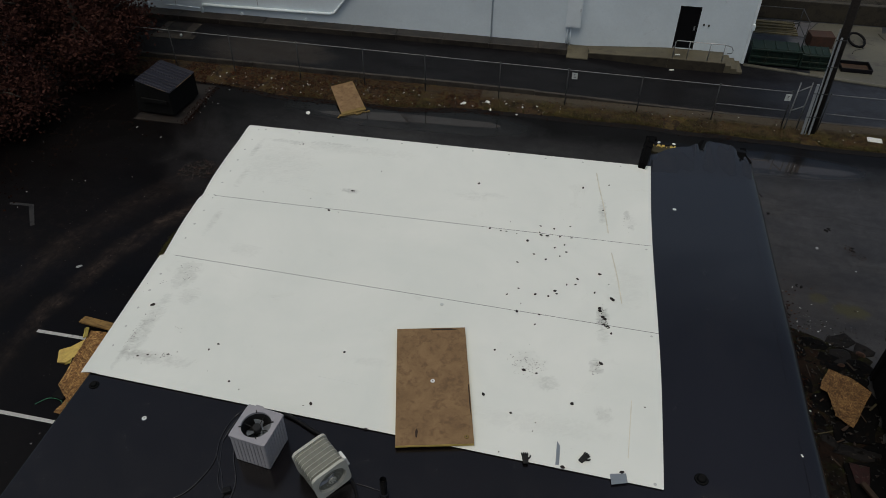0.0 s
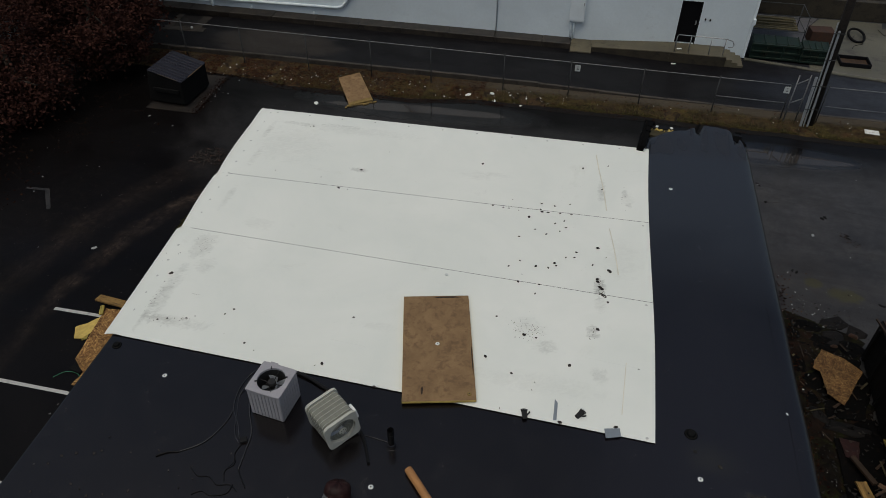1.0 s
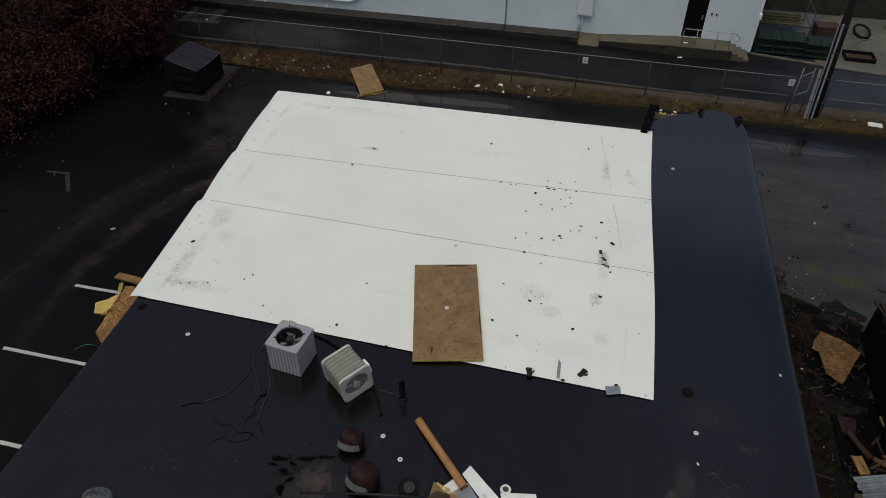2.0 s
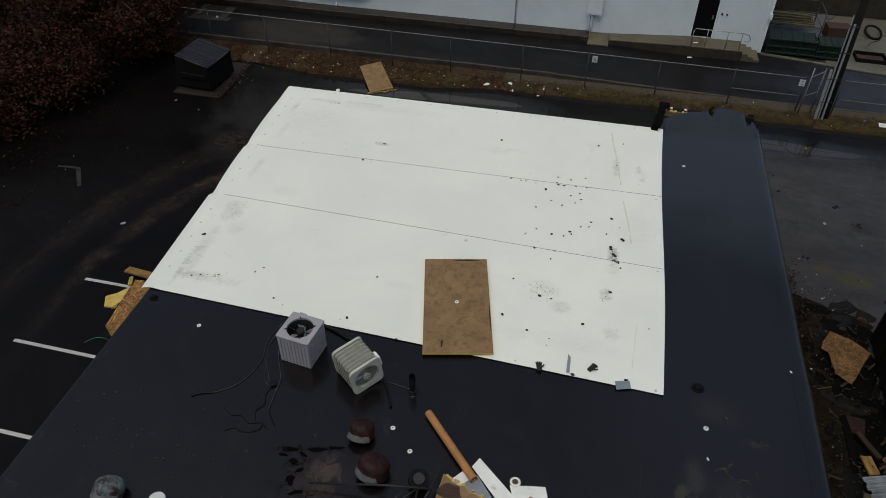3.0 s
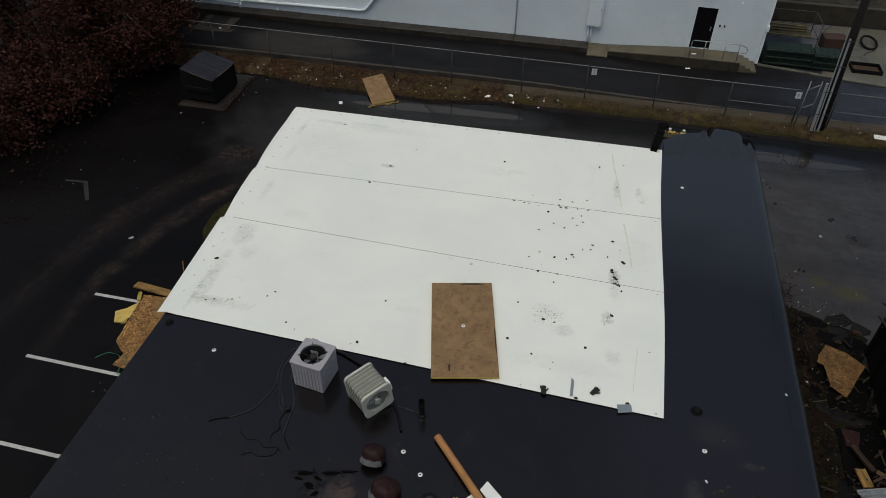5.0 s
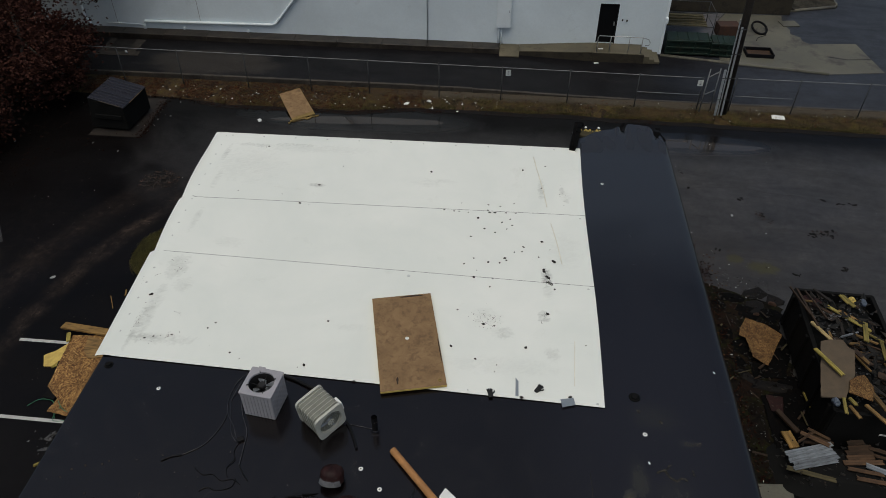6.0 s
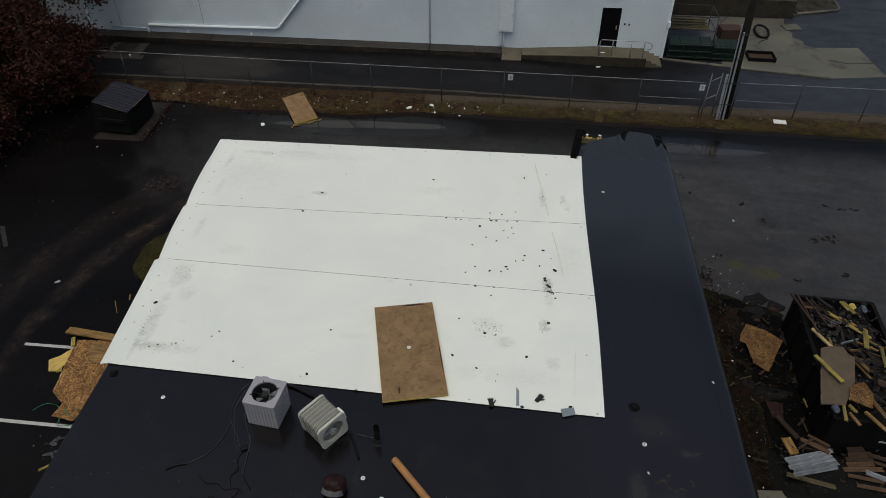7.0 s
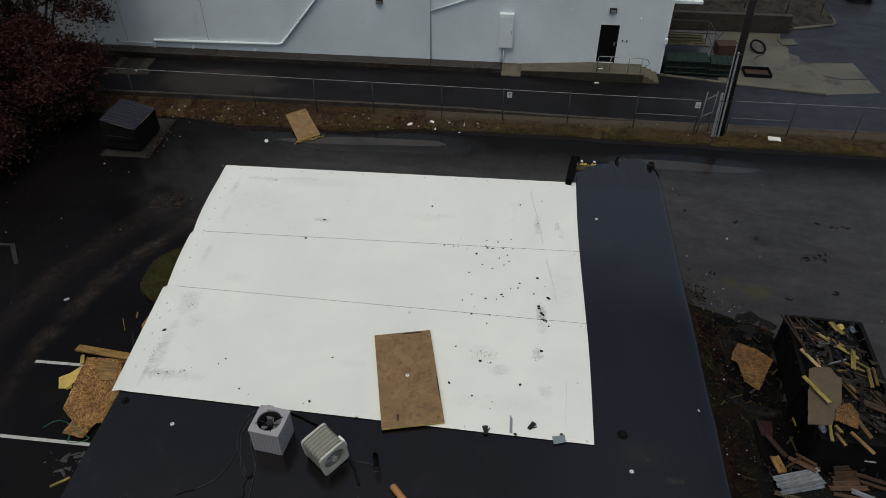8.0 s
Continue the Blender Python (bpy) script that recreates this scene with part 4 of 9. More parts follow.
def verge():
    b = bmesh.new()

    def place(u, v):
        x = -27.0 + 65.0 * u
        front = verge_front(x)
        y = front + (22.97 - front) * v
        z = 0.010 + 0.07 * min(1, 4 * v) + 0.035 * noise.noise((x * 1.1, y * 1.7, 1.0)) * min(1, 4 * v) * min(1, 4 * (1 - v)) + 0.012 * noise.noise((x * 5, y * 5, 3.0)) * min(1, 4 * v)
        return (x, y, z)
    sheet(b, 420, 24, place, 0.1)
    solo("verge", b, SOIL, "verge of brown soil, thin olive grass and fallen leaves below the fence", "verge", kind="structure")
    r = random.Random(11)
    spots = []
    for k in range(15000):
        x = r.uniform(-26.5, 14)
        if r.random() > (1.0 if x < -13 else 0.7 if x < -6 else 0.05):
            continue
        if noise.noise((x * 0.9, 7.0, 0)) < -0.15:
            continue
        f = verge_front(x) + 0.1
        y = f + (22.9 - f) * r.random()
        spots.append((x, y, 0.075 + 0.03 * r.random()))
    scatter("leaf_litter", LEAF_LITTER, spots, 0.045, "brown fallen leaves strewn over the verge", "leaf litter", 0.6, 12)
    pl = []
    for k in range(1500):
        x = r.uniform(-19, 6)
        if r.random() < (1.0 if x < -5 else 0.3):
            pl.append((x, verge_front(x) + r.gauss(-0.02, 0.14), 0.004 + 0.03 * r.random()))
    scatter("leaf_litter", DIM_LEAF, pl, 0.045, "dark leaf crumbs along the front of the verge", "leaf litter", 0.4, 13)
    vs, fs = [], []
    for k in range(46000):
        x = r.uniform(-16, 36)
        v = 0.75 * r.random() ** 1.5
        if noise.noise((x * 0.7, 3.0 + v, 0)) < -0.30 + (0.30 if x < -4 else 0) + 0.5 * max(0.0, v - 0.5):
            continue
        f = verge_front(x) + 0.06
        y = f + (22.9 - f) * v
        h = r.uniform(0.03, 0.10)
        a = r.uniform(0, 6.28)
        w = 0.010
        dx, dy = math.cos(a), math.sin(a)
        n0 = len(vs)
        vs += [(x - w * dx, y - w * dy, 0.05), (x + w * dx, y + w * dy, 0.05), (x - dy * h * 0.6, y + dx * h * 0.6, 0.07 + h)]
        fs.append((n0, n0 + 1, n0 + 2))
    me = bpy.data.meshes.new("grass")
    me.from_pydata(vs, [], fs)
    me.materials.append(GRASS)
    tagged(new("grass", me), "thin olive-brown winter grass on the verge", "grass", kind="stuff")


verge()


def shadow_strip():
    """Dark strip that stands in for the shadow line where asphalt meets verge."""
    b = bmesh.new()

    def place(u, v):
        x = -16.5 + 54.0 * u
        wide = 0.24 + 0.08 * noise.noise((x * 0.6, 5.0, 0)) + 0.06 * noise.noise((x * 3.1, 8.0, 0))
        back = verge_front(x) + 0.05
        return (x, back - (wide + 0.05) * (1 - v), 0.006 + 0.03 * v * v + 0.006 * noise.noise((x * 2.2, v * 2, 1.0)))
    sheet(b, 300, 5, place, 0.05)
    solo("asphalt_edge", b, TAR_AND_SHADE, "dark strip standing in for the shadow line along the verge", "kerb", kind="structure")


shadow_strip()


def kerbs():
    """Kerb lengths laid end to end between the verge and the drive."""
    k = thing("kerb", pose(0, 0, 0), "worn damp concrete kerb between the verge and the drive", "kerb", kind="structure")
    r = random.Random(14)
    x = -27.0
    while x < 37.0:
        w = r.uniform(2.3, 3.1)
        y = 23.02 + 0.10 * max(0.0, min(1.0, (-3.0 - x) / 6.0))
        b = bmesh.new()
        rise, fall = [0.10 + 0.17 * max(0.0, min(1.0, (4.0 - q) / 8.0)) for q in (x, x + w)]
        box(b, w - 0.012, 0.16, 0.35, pose(x + w / 2, y + r.uniform(-0.008, 0.008), (rise + fall) / 2 - 0.175 + r.uniform(-0.006, 0.006), r.uniform(-3, 3), math.degrees(math.atan2(rise - fall, w))), 0.02)
        part("kerb_stone", b, CONCRETE, k)
        x += w


kerbs()
FENCE_Y = 22.36


def fence_run(x0, x1, xs, label, lower=None):
    f = thing("chain_link_fence", pose(0, 0, 0), label, "fence", "yard fence")
    top = lambda x: 1.80 - 0.0075 * (x + 10) if x < 6.9 else 1.72
    for x in xs:
        b = bmesh.new()
        tube(b, [(x, FENCE_Y, 0.0), (x, FENCE_Y, top(x) + 0.04)], 0.025, 8)
        cyl(b, 0.042, 0.02, 0.05, pose(x, FENCE_Y, top(x) + 0.03), 8)
        part("post", b, FENCE_STEEL, f)
    b = bmesh.new()
    tube(b, [(x0 + (x1 - x0) * k / 20, FENCE_Y, top(x0 + (x1 - x0) * k / 20)) for k in range(21)], 0.019, 7)
    part("top_rail", b, RAIL_STEEL, f)
    if lower:
        for a, c, z in lower:
            b = bmesh.new()
            tube(b, [(a, FENCE_Y, z), (c, FENCE_Y, z - 0.02)], 0.018, 6)
            part("brace_rail", b, RAIL_STEEL, f)
    vs, fs = [], []
    step = 0.085
    x = x0 - 1.8
    w = 0.0009
    while x < x1:
        for sgn in (1, -1):
            h = top(max(x0, min(x1, x))) - 0.1
            xa, xb = (x, x + h) if sgn == 1 else (x + h, x)
            za, zb = 0.08, 0.08 + h
            # clip to the run
            pa, pb = [xa, za], [xb, zb]
            for p, q in ((pa, pb), (pb, pa)):
                for lim, lower_side in ((x0, True), (x1, False)):
                    if (p[0] < lim) if lower_side else (p[0] > lim):
                        if abs(q[0] - p[0]) > 1e-6:
                            t = (lim - p[0]) / (q[0] - p[0])
                            if 0 <= t <= 1:
                                p[1] += (q[1] - p[1]) * t
                                p[0] = lim
            if min(pa[0], pb[0]) < x0 - 1e-3 or max(pa[0], pb[0]) > x1 + 1e-3:
                continue
            k = len(vs)
            yy = FENCE_Y - 0.03 + 0.002 * sgn
            vs += [(pa[0] - w, yy, pa[1]), (pa[0] + w, yy, pa[1]), (pa[0], yy - 2 * w, pa[1]), (pb[0] - w, yy, pb[1]), (pb[0] + w, yy, pb[1]), (pb[0], yy - 2 * w, pb[1])]
            fs += [(k, k + 1, k + 4, k + 3), (k + 1, k + 2, k + 5, k + 4), (k + 2, k, k + 3, k + 5)]
        x += step
    me = bpy.data.meshes.new("wire_mesh")
    me.from_pydata(vs, [], fs)
    me.materials.append(FENCE_STEEL)
    ob = new("wire_mesh", me)
    ob.parent = f
    return f


fence_run(-24.0, 6.85, (-23.6, -20.7, -17.75, -14.5, -11.4, -8.55, -5.2, -2.26, 0.85, 3.98, 6.85), "grey chain-link fence with steel posts on the leafy verge", [(4.0, 6.8, 0.85)])
fence_run(8.3, 38.0, (8.3, 11.1, 14.1, 17.2, 20.3, 23.4, 26.5, 29.6, 32.7, 35.8), "grey chain-link fence with steel posts along the grass verge", [(8.4, 11.0, 0.85)])


def fence_gate():
    g = thing("gate_frame", pose(7.15, 22.3, 0), "leaning galvanised pipe gate frame beside the utility pole", "gate")
    for nm, pts in (("upright", [(-0.22, -0.15, 0), (-0.14, 0, 2.15)]), ("upright", [(0.30, 0.0, 0), (0.30, 0.0, 2.2)]), ("cross_bar", [(-0.13, 0, 1.75), (0.30, 0.0, 2.05)]), ("cross_bar", [(-0.18, -0.06, 0.90), (0.30, 0.0, 1.14)])):
        b = bmesh.new()
        tube(b, pts, 0.028, 8)
        part(nm, b, RAIL_STEEL, g)


fence_gate()


def notice(x, z):
    s = thing("fence_sign", pose(x, FENCE_Y - 0.06, z), "small square white notice wired to the fence", "sign", "fence notices")
    b = bmesh.new()
    box(b, 0.24, 0.008, 0.30, I4, 0.003, 1)
    part("panel", b, LID_GREY, s)
    for dz, wdt in ((0.06, 0.08), (0.0, 0.05), (-0.06, 0.09)):
        b = bmesh.new()
        box(b, wdt, 0.004, 0.025, pose(0, -0.007, dz))
        part("text_bar", b, FENCE_STEEL, s)


notice(-1.98, 1.52)
notice(6.72, 1.45)


def utility_pole():
    p = thing("utility_pole", pose(7.96, 22.05, 0, 0, -2.05, 0), "tall dark wooden utility pole with two pale conduits strapped to it", "utility pole")
    b = bmesh.new()
    tube(b, [(0.04, 0.06, -0.03), (0.04, 0.06, 5), (0.04, 0.06, 11.5)], [0.175, 0.16, 0.13], 14)
    part("pole", b, POLE_WOOD, p)
    for x, w, top in ((-0.35, 0.11, 2.35), (-0.08, 0.085, 4.30), (-0.23, 0.05, 4.65)):
        b = bmesh.new()
        box(b, w, 0.06, top, pose(x, -0.15, top / 2), 0.02, 2)
        part("conduit", b, LIGHT_STEEL, p, "pale grey conduit")
    for z, x0, x1 in ((0.9, -0.42, 0.16), (1.95, -0.42, 0.16), (3.1, -0.27, 0.16), (4.2, -0.27, 0.16)):
        b = bmesh.new()
        box(b, x1 - x0, 0.012, 0.035, pose((x0 + x1) / 2, -0.185, z), 0.008, 1)
        part("strap", b, FENCE_STEEL, p)
    b = bmesh.new()
    cyl(b, 0.11, 0.11, 0.36, pose(-0.02, -0.2, 9.5), 14)
    part("bracket", b, DARK_STEEL, p)


utility_pole()

# ---- the white building across the drive ----
WY = 28.3


def white_building():
    h = 8.5
    d = (2.53, 3.50, 0.48, 2.60)
    w = thing("white_building", pose(0, 0, 0), "long white-painted masonry building with a dark side door", "building")
    b = bmesh.new()
    for x0, x1, z0, z1 in ((-60, d[0], 0, h), (d[1], 5.95, 0, h), (d[0], d[1], d[3], h), (d[0], d[1], 0, d[2])):
        box(b, x1 - x0, 0.3, z1 - z0, pose((x0 + x1) / 2, WY + 0.15, (z0 + z1) / 2))
    bmesh.ops.remove_doubles(b, verts=b.verts, dist=0.0005)
    part("wall", b, WALL_PAINT, w)
    b = bmesh.new()
    box(b, 0.3, 20, h, pose(5.8, WY + 10.3, h / 2))
    part("wall", b, WALL_PAINT, w)
    b = bmesh.new()
    box(b, 66.2, 20.6, 0.25, pose(-27, WY + 10.2, h + 0.13), 0.03)
    part("roof", b, CONCRETE, w, "flat grey roof")
    dr = part("door", box(bmesh.new(), 0.90, 0.05, 2.05, pose(3.01, WY + 0.09, 1.55), 0.006, 1), DOOR_DARK, w, "black steel door")
    part("door_knob", cyl(bmesh.new(), 0.03, 0.03, 0.05, pose(3.36, WY + 0.065, 1.50, 90), 10), GALVANISED, dr)
    part("lock_plate", box(bmesh.new(), 0.07, 0.012, 0.22, pose(3.36, WY + 0.058, 1.54), 0.003, 1), GALVANISED, dr)
    b = bmesh.new()
    for x0, x1, z0, z1 in ((2.53, 2.57, 0.5, 2.6), (3.46, 3.5, 0.5, 2.6), (2.53, 3.5, 2.56, 2.6)):
        box(b, x1 - x0, 0.16, z1 - z0, pose((x0 + x1) / 2, WY + 0.085, (z0 + z1) / 2))
    part("door_frame", b, DOOR_DARK, w)
    for x, z in ((3.75, 1.78), (3.98, 1.76)):
        part("key_box", box(bmesh.new(), 0.07, 0.05, 0.1, pose(x, WY - 0.026, z), 0.01, 1), DARK_STEEL, w)
    # flood lamps over the wall
    for x, z in ((3.03, 3.40), (-9.1, 3.38)):
        l = part("wall_lamp", box(bmesh.new(), 0.36, 0.16, 0.24, pose(x, WY - 0.082, z), 0.03, 2), DARK_STEEL, w, "dark unlit wall lamp")
        part("lens", box(bmesh.new(), 0.28, 0.012, 0.14, pose(x, WY - 0.166, z - 0.03), 0.004, 1), GALVANISED, l)
    # electric cabinet with conduits
    c = part("electric_cabinet", box(bmesh.new(), 0.74, 0.26, 1.85, pose(-2.37, WY - 0.132, 2.12), 0.015, 2), WALL_TRIM, w, "tall white electric cabinet")
    part("cabinet_door", box(bmesh.new(), 0.66, 0.014, 1.66, pose(-2.37, WY - 0.268, 2.10), 0.004, 1), WALL_TRIM, c)
    part("latch", box(bmesh.new(), 0.03, 0.03, 0.14, pose(-2.08, WY - 0.285, 2.1), 0.004, 1), GALVANISED, c)
    for x in (-2.60, -2.46):
        part("conduit", tube(bmesh.new(), [(x, WY - 0.07, 0.1), (x, WY - 0.07, 1.2)], 0.04, 8), WALL_TRIM, w)
    # pipes on the wall
    part("wall_pipe", tube(bmesh.new(), [(-22.15, WY - 0.1, 0.15), (-22.15, WY - 0.1, 0.55), (-22.05, WY - 0.1, 0.70), (-14.9, WY - 0.1, 0.77), (-14.65, WY - 0.1, 0.86), (-10.4, WY - 0.1, 5.8), (-10.4, WY - 0.1, 8.4)], 0.075, 10), WALL_PAINT, w, "white painted pipe")
    part("wall_pipe", tube(bmesh.new(), [(-6.4, WY - 0.06, 0.2), (-6.4, WY - 0.06, 8.4)], 0.032, 8), WALL_PAINT, w, "white painted pipe")
    part("wall_pipe", tube(bmesh.new(), [(-6.4, WY - 0.07, 2.98), (-4.5, WY - 0.07, 3.66), (-0.5, WY - 0.07, 5.1)], 0.045, 8), WALL_PAINT, w, "white painted pipe")
    part("wall_pipe", tube(bmesh.new(), [(-24.3, WY - 0.05, 0.5), (-22.3, WY - 0.05, 0.47)], 0.03, 8), WALL_PAINT, w, "white painted pipe")
    part("downpipe", tube(bmesh.new(), [(-25.3, WY - 0.08, 0.12), (-25.3, WY - 0.08, 0.55), (-25.5, WY - 0.08, 0.75), (-25.5, WY - 0.08, 8.0)], 0.09, 10), WALL_PAINT, w, "white downpipe")
    for x, z0, z1 in ((-18.93, 0.8, 8.3), (-23.70, 0.5, 8.3), (-30.0, 0.5, 8.3), (-38.0, 0.5, 8.3)):
        part("wall_joint", box(bmesh.new(), 0.028, 0.012, z1 - z0, pose(x, WY - 0.004, (z0 + z1) / 2), 0.003, 1), LIGHT_STEEL, w, "grey sealed joint")
    part("corner_trim", box(bmesh.new(), 0.12, 0.12, 8.4, pose(5.95, WY - 0.01, 4.22), 0.02, 2), WALL_TRIM, w)
    part("meter", box(bmesh.new(), 0.14, 0.16, 0.3, pose(5.97, WY - 0.14, 1.9), 0.03, 2), WALL_TRIM, w)
    part("canopy", box(bmesh.new(), 1.5, 2.4, 0.16, pose(6.72, WY + 1.4, 3.85), 0.02, 2), WALL_TRIM, w, "white side canopy")
    for x, z in ((-1.0 + 1.9, 3.35), (4.5, 3.0)):
        part("wall_hook", box(bmesh.new(), 0.06, 0.1, 0.1, pose(x, WY - 0.05, z), 0.02, 1), WALL_TRIM, w)
    for x in (-19.9, -16.3):
        part("pipe_cap", cyl(bmesh.new(), 0.07, 0.07, 0.12, pose(x, WY, 0.35, 90), 10), WALL_TRIM, w)


white_building()


def sidewalk():
    """Raised walk along the white wall; it ramps up to a landing with steps before the door."""
    s = thing("sidewalk", pose(0, 0, 0), "raised damp brown concrete walk along the white wall", "pavement", kind="structure")
    x = -40.0
    r = random.Random(4)
    while x < -2.7:
        w = min(r.choice((2.35, 2.4, 2.45)), -2.51 - x)
        b = bmesh.new()
        box(b, w - 0.012, 0.80, 0.30, pose(x + w / 2, 27.88, 0.12 + r.uniform(-0.006, 0.006), r.uniform(-0.5, 0.5)), 0.012, 1)
        part("slab", b, WALK_CONCRETE, s)
        x += w
    b = bmesh.new()
    slab(b, [(-2.50, 27.17), (-1.46, 27.17), (-1.46, 28.28), (-2.50, 28.28)], 0.0, lambda x, y: 0.05 + 0.18 * (y - 27.17) / 1.11)
    part("slab", b, RAMP_CONCRETE, s, "paler sloping slab at the ramp's foot")
    b = bmesh.new()
    slab(b, [(-1.45, 27.45), (2.3, 27.1), (2.3, 28.28), (-1.45, 28.28)], 0.0, lambda x, y: 0.24 + 0.26 * max(0, (x + 1.45) / 3.75))
    part("ramp", b, RAMP_CONCRETE, s)
    # shade on the upright faces of ramp and landing, painted as a darker skin
    b = bmesh.new()
    for o, h0, h1 in (([(-1.45, 27.446), (2.3, 27.096)], 0.235, 0.49), ([(2.31, 27.086), (4.95, 27.086)], 0.49, 0.49)):
        (xa, ya), (xc, yc) = o
        vs = [b.verts.new(p) for p in ((xa, ya - 0.012, 0), (xc, yc - 0.012, 0), (xc, yc - 0.004, h1 - 0.03), (xa, ya - 0.004, h0 - 0.03), (xa, ya + 0.05, 0), (xc, yc + 0.05, 0), (xc, yc + 0.05, h1 - 0.03), (xa, ya + 0.05, h0 - 0.03))]
        for q in ((0, 1, 2, 3), (5, 4, 7, 6), (3, 2, 6, 7), (1, 0, 4, 5), (0, 3, 7, 4), (2, 1, 5, 6)):
            b.faces.new([vs[i] for i in q])
    bmesh.ops.recalc_face_normals(b, faces=b.faces)
    part("ramp_side", b, RAMP_FACE, s, "side of the ramp, its shade put into a darker colour")
    b = bmesh.new()
    box(b, 2.65, 1.2, 0.5, pose(3.63, 27.69, 0.25), 0.012, 1)
    part("landing", b, RAMP_CONCRETE, s)
    for k, (xx, z) in enumerate(((4.96 + 0.14, 0.375), (4.96 + 0.42, 0.25), (4.96 + 0.70, 0.125))):
        b = bmesh.new()
        box(b, 0.282, 1.2, z, pose(xx, 27.69, z / 2), 0.01, 1)
        part("step", b, RAMP_CONCRETE, s)
    h = thing("step_railing", pose(0, 0, 0), "bent galvanised pipe railing beside the landing", "railing")
    part("top_rail", tube(bmesh.new(), [(2.50, 27.16, 0.48), (2.50, 27.16, 1.30), (2.56, 27.16, 1.38), (4.75, 27.16, 1.36), (5.05, 27.16, 1.28), (5.15, 27.16, 1.1), (5.1, 27.16, 0.98), (4.9, 27.16, 0.95)], 0.024, 8), GALVANISED, h)
    for xx in (3.15, 4.1, 4.75):
        part("post", tube(bmesh.new(), [(xx, 27.16, 0.48), (xx, 27.16, 1.36)], 0.022, 8), GALVANISED, h)
    for xx, y, z in ((2.75, 27.5, 0.51), (2.55, 26.85, 0.01)):
        b = bmesh.new()
        box(b, 0.24, 0.10, 0.04, pose(xx, y, z + 0.02, 0, 0, 12), 0.018, 2)
        solo("white_scrap", b, WHITE_PLASTIC, "crumpled white plastic scrap by the landing", "scrap")


sidewalk()


def drain():
    d = thing("drain_surround", pose(-22.6, 26.3, 0), "square concrete drain surround with a dark sunken grate", "drain", kind="structure")
    for x, y, sx, sy in ((0.0, -0.72, 2.3, 0.46), (0.58, 0.25, 0.50, 1.46), (-0.95, 0.25, 0.36, 1.46)):
        part("concrete_border", box(bmesh.new(), sx, sy, 0.06, pose(x, y, 0.0, 0, 0, 2), 0.012, 1), CONCRETE, d)
    part("pit", box(bmesh.new(), 1.12, 1.44, 0.012, pose(-0.22, 0.25, 0.004), 0.003, 1), PAD_CONCRETE, d, "brown silted pit")
    for k in range(4):
        part("grate_bar", box(bmesh.new(), 0.04, 0.62, 0.02, pose(-0.12 + k * 0.11, 0.05, 0.014), 0.004, 1), DARK_STEEL, d)
    part("marker", cyl(bmesh.new(), 0.07, 0.06, 0.10, pose(0.42, -0.66, 0.03), 10), LID_GREY, d, "pale plastic marker")


drain()

# ---- yard beside the white building ----


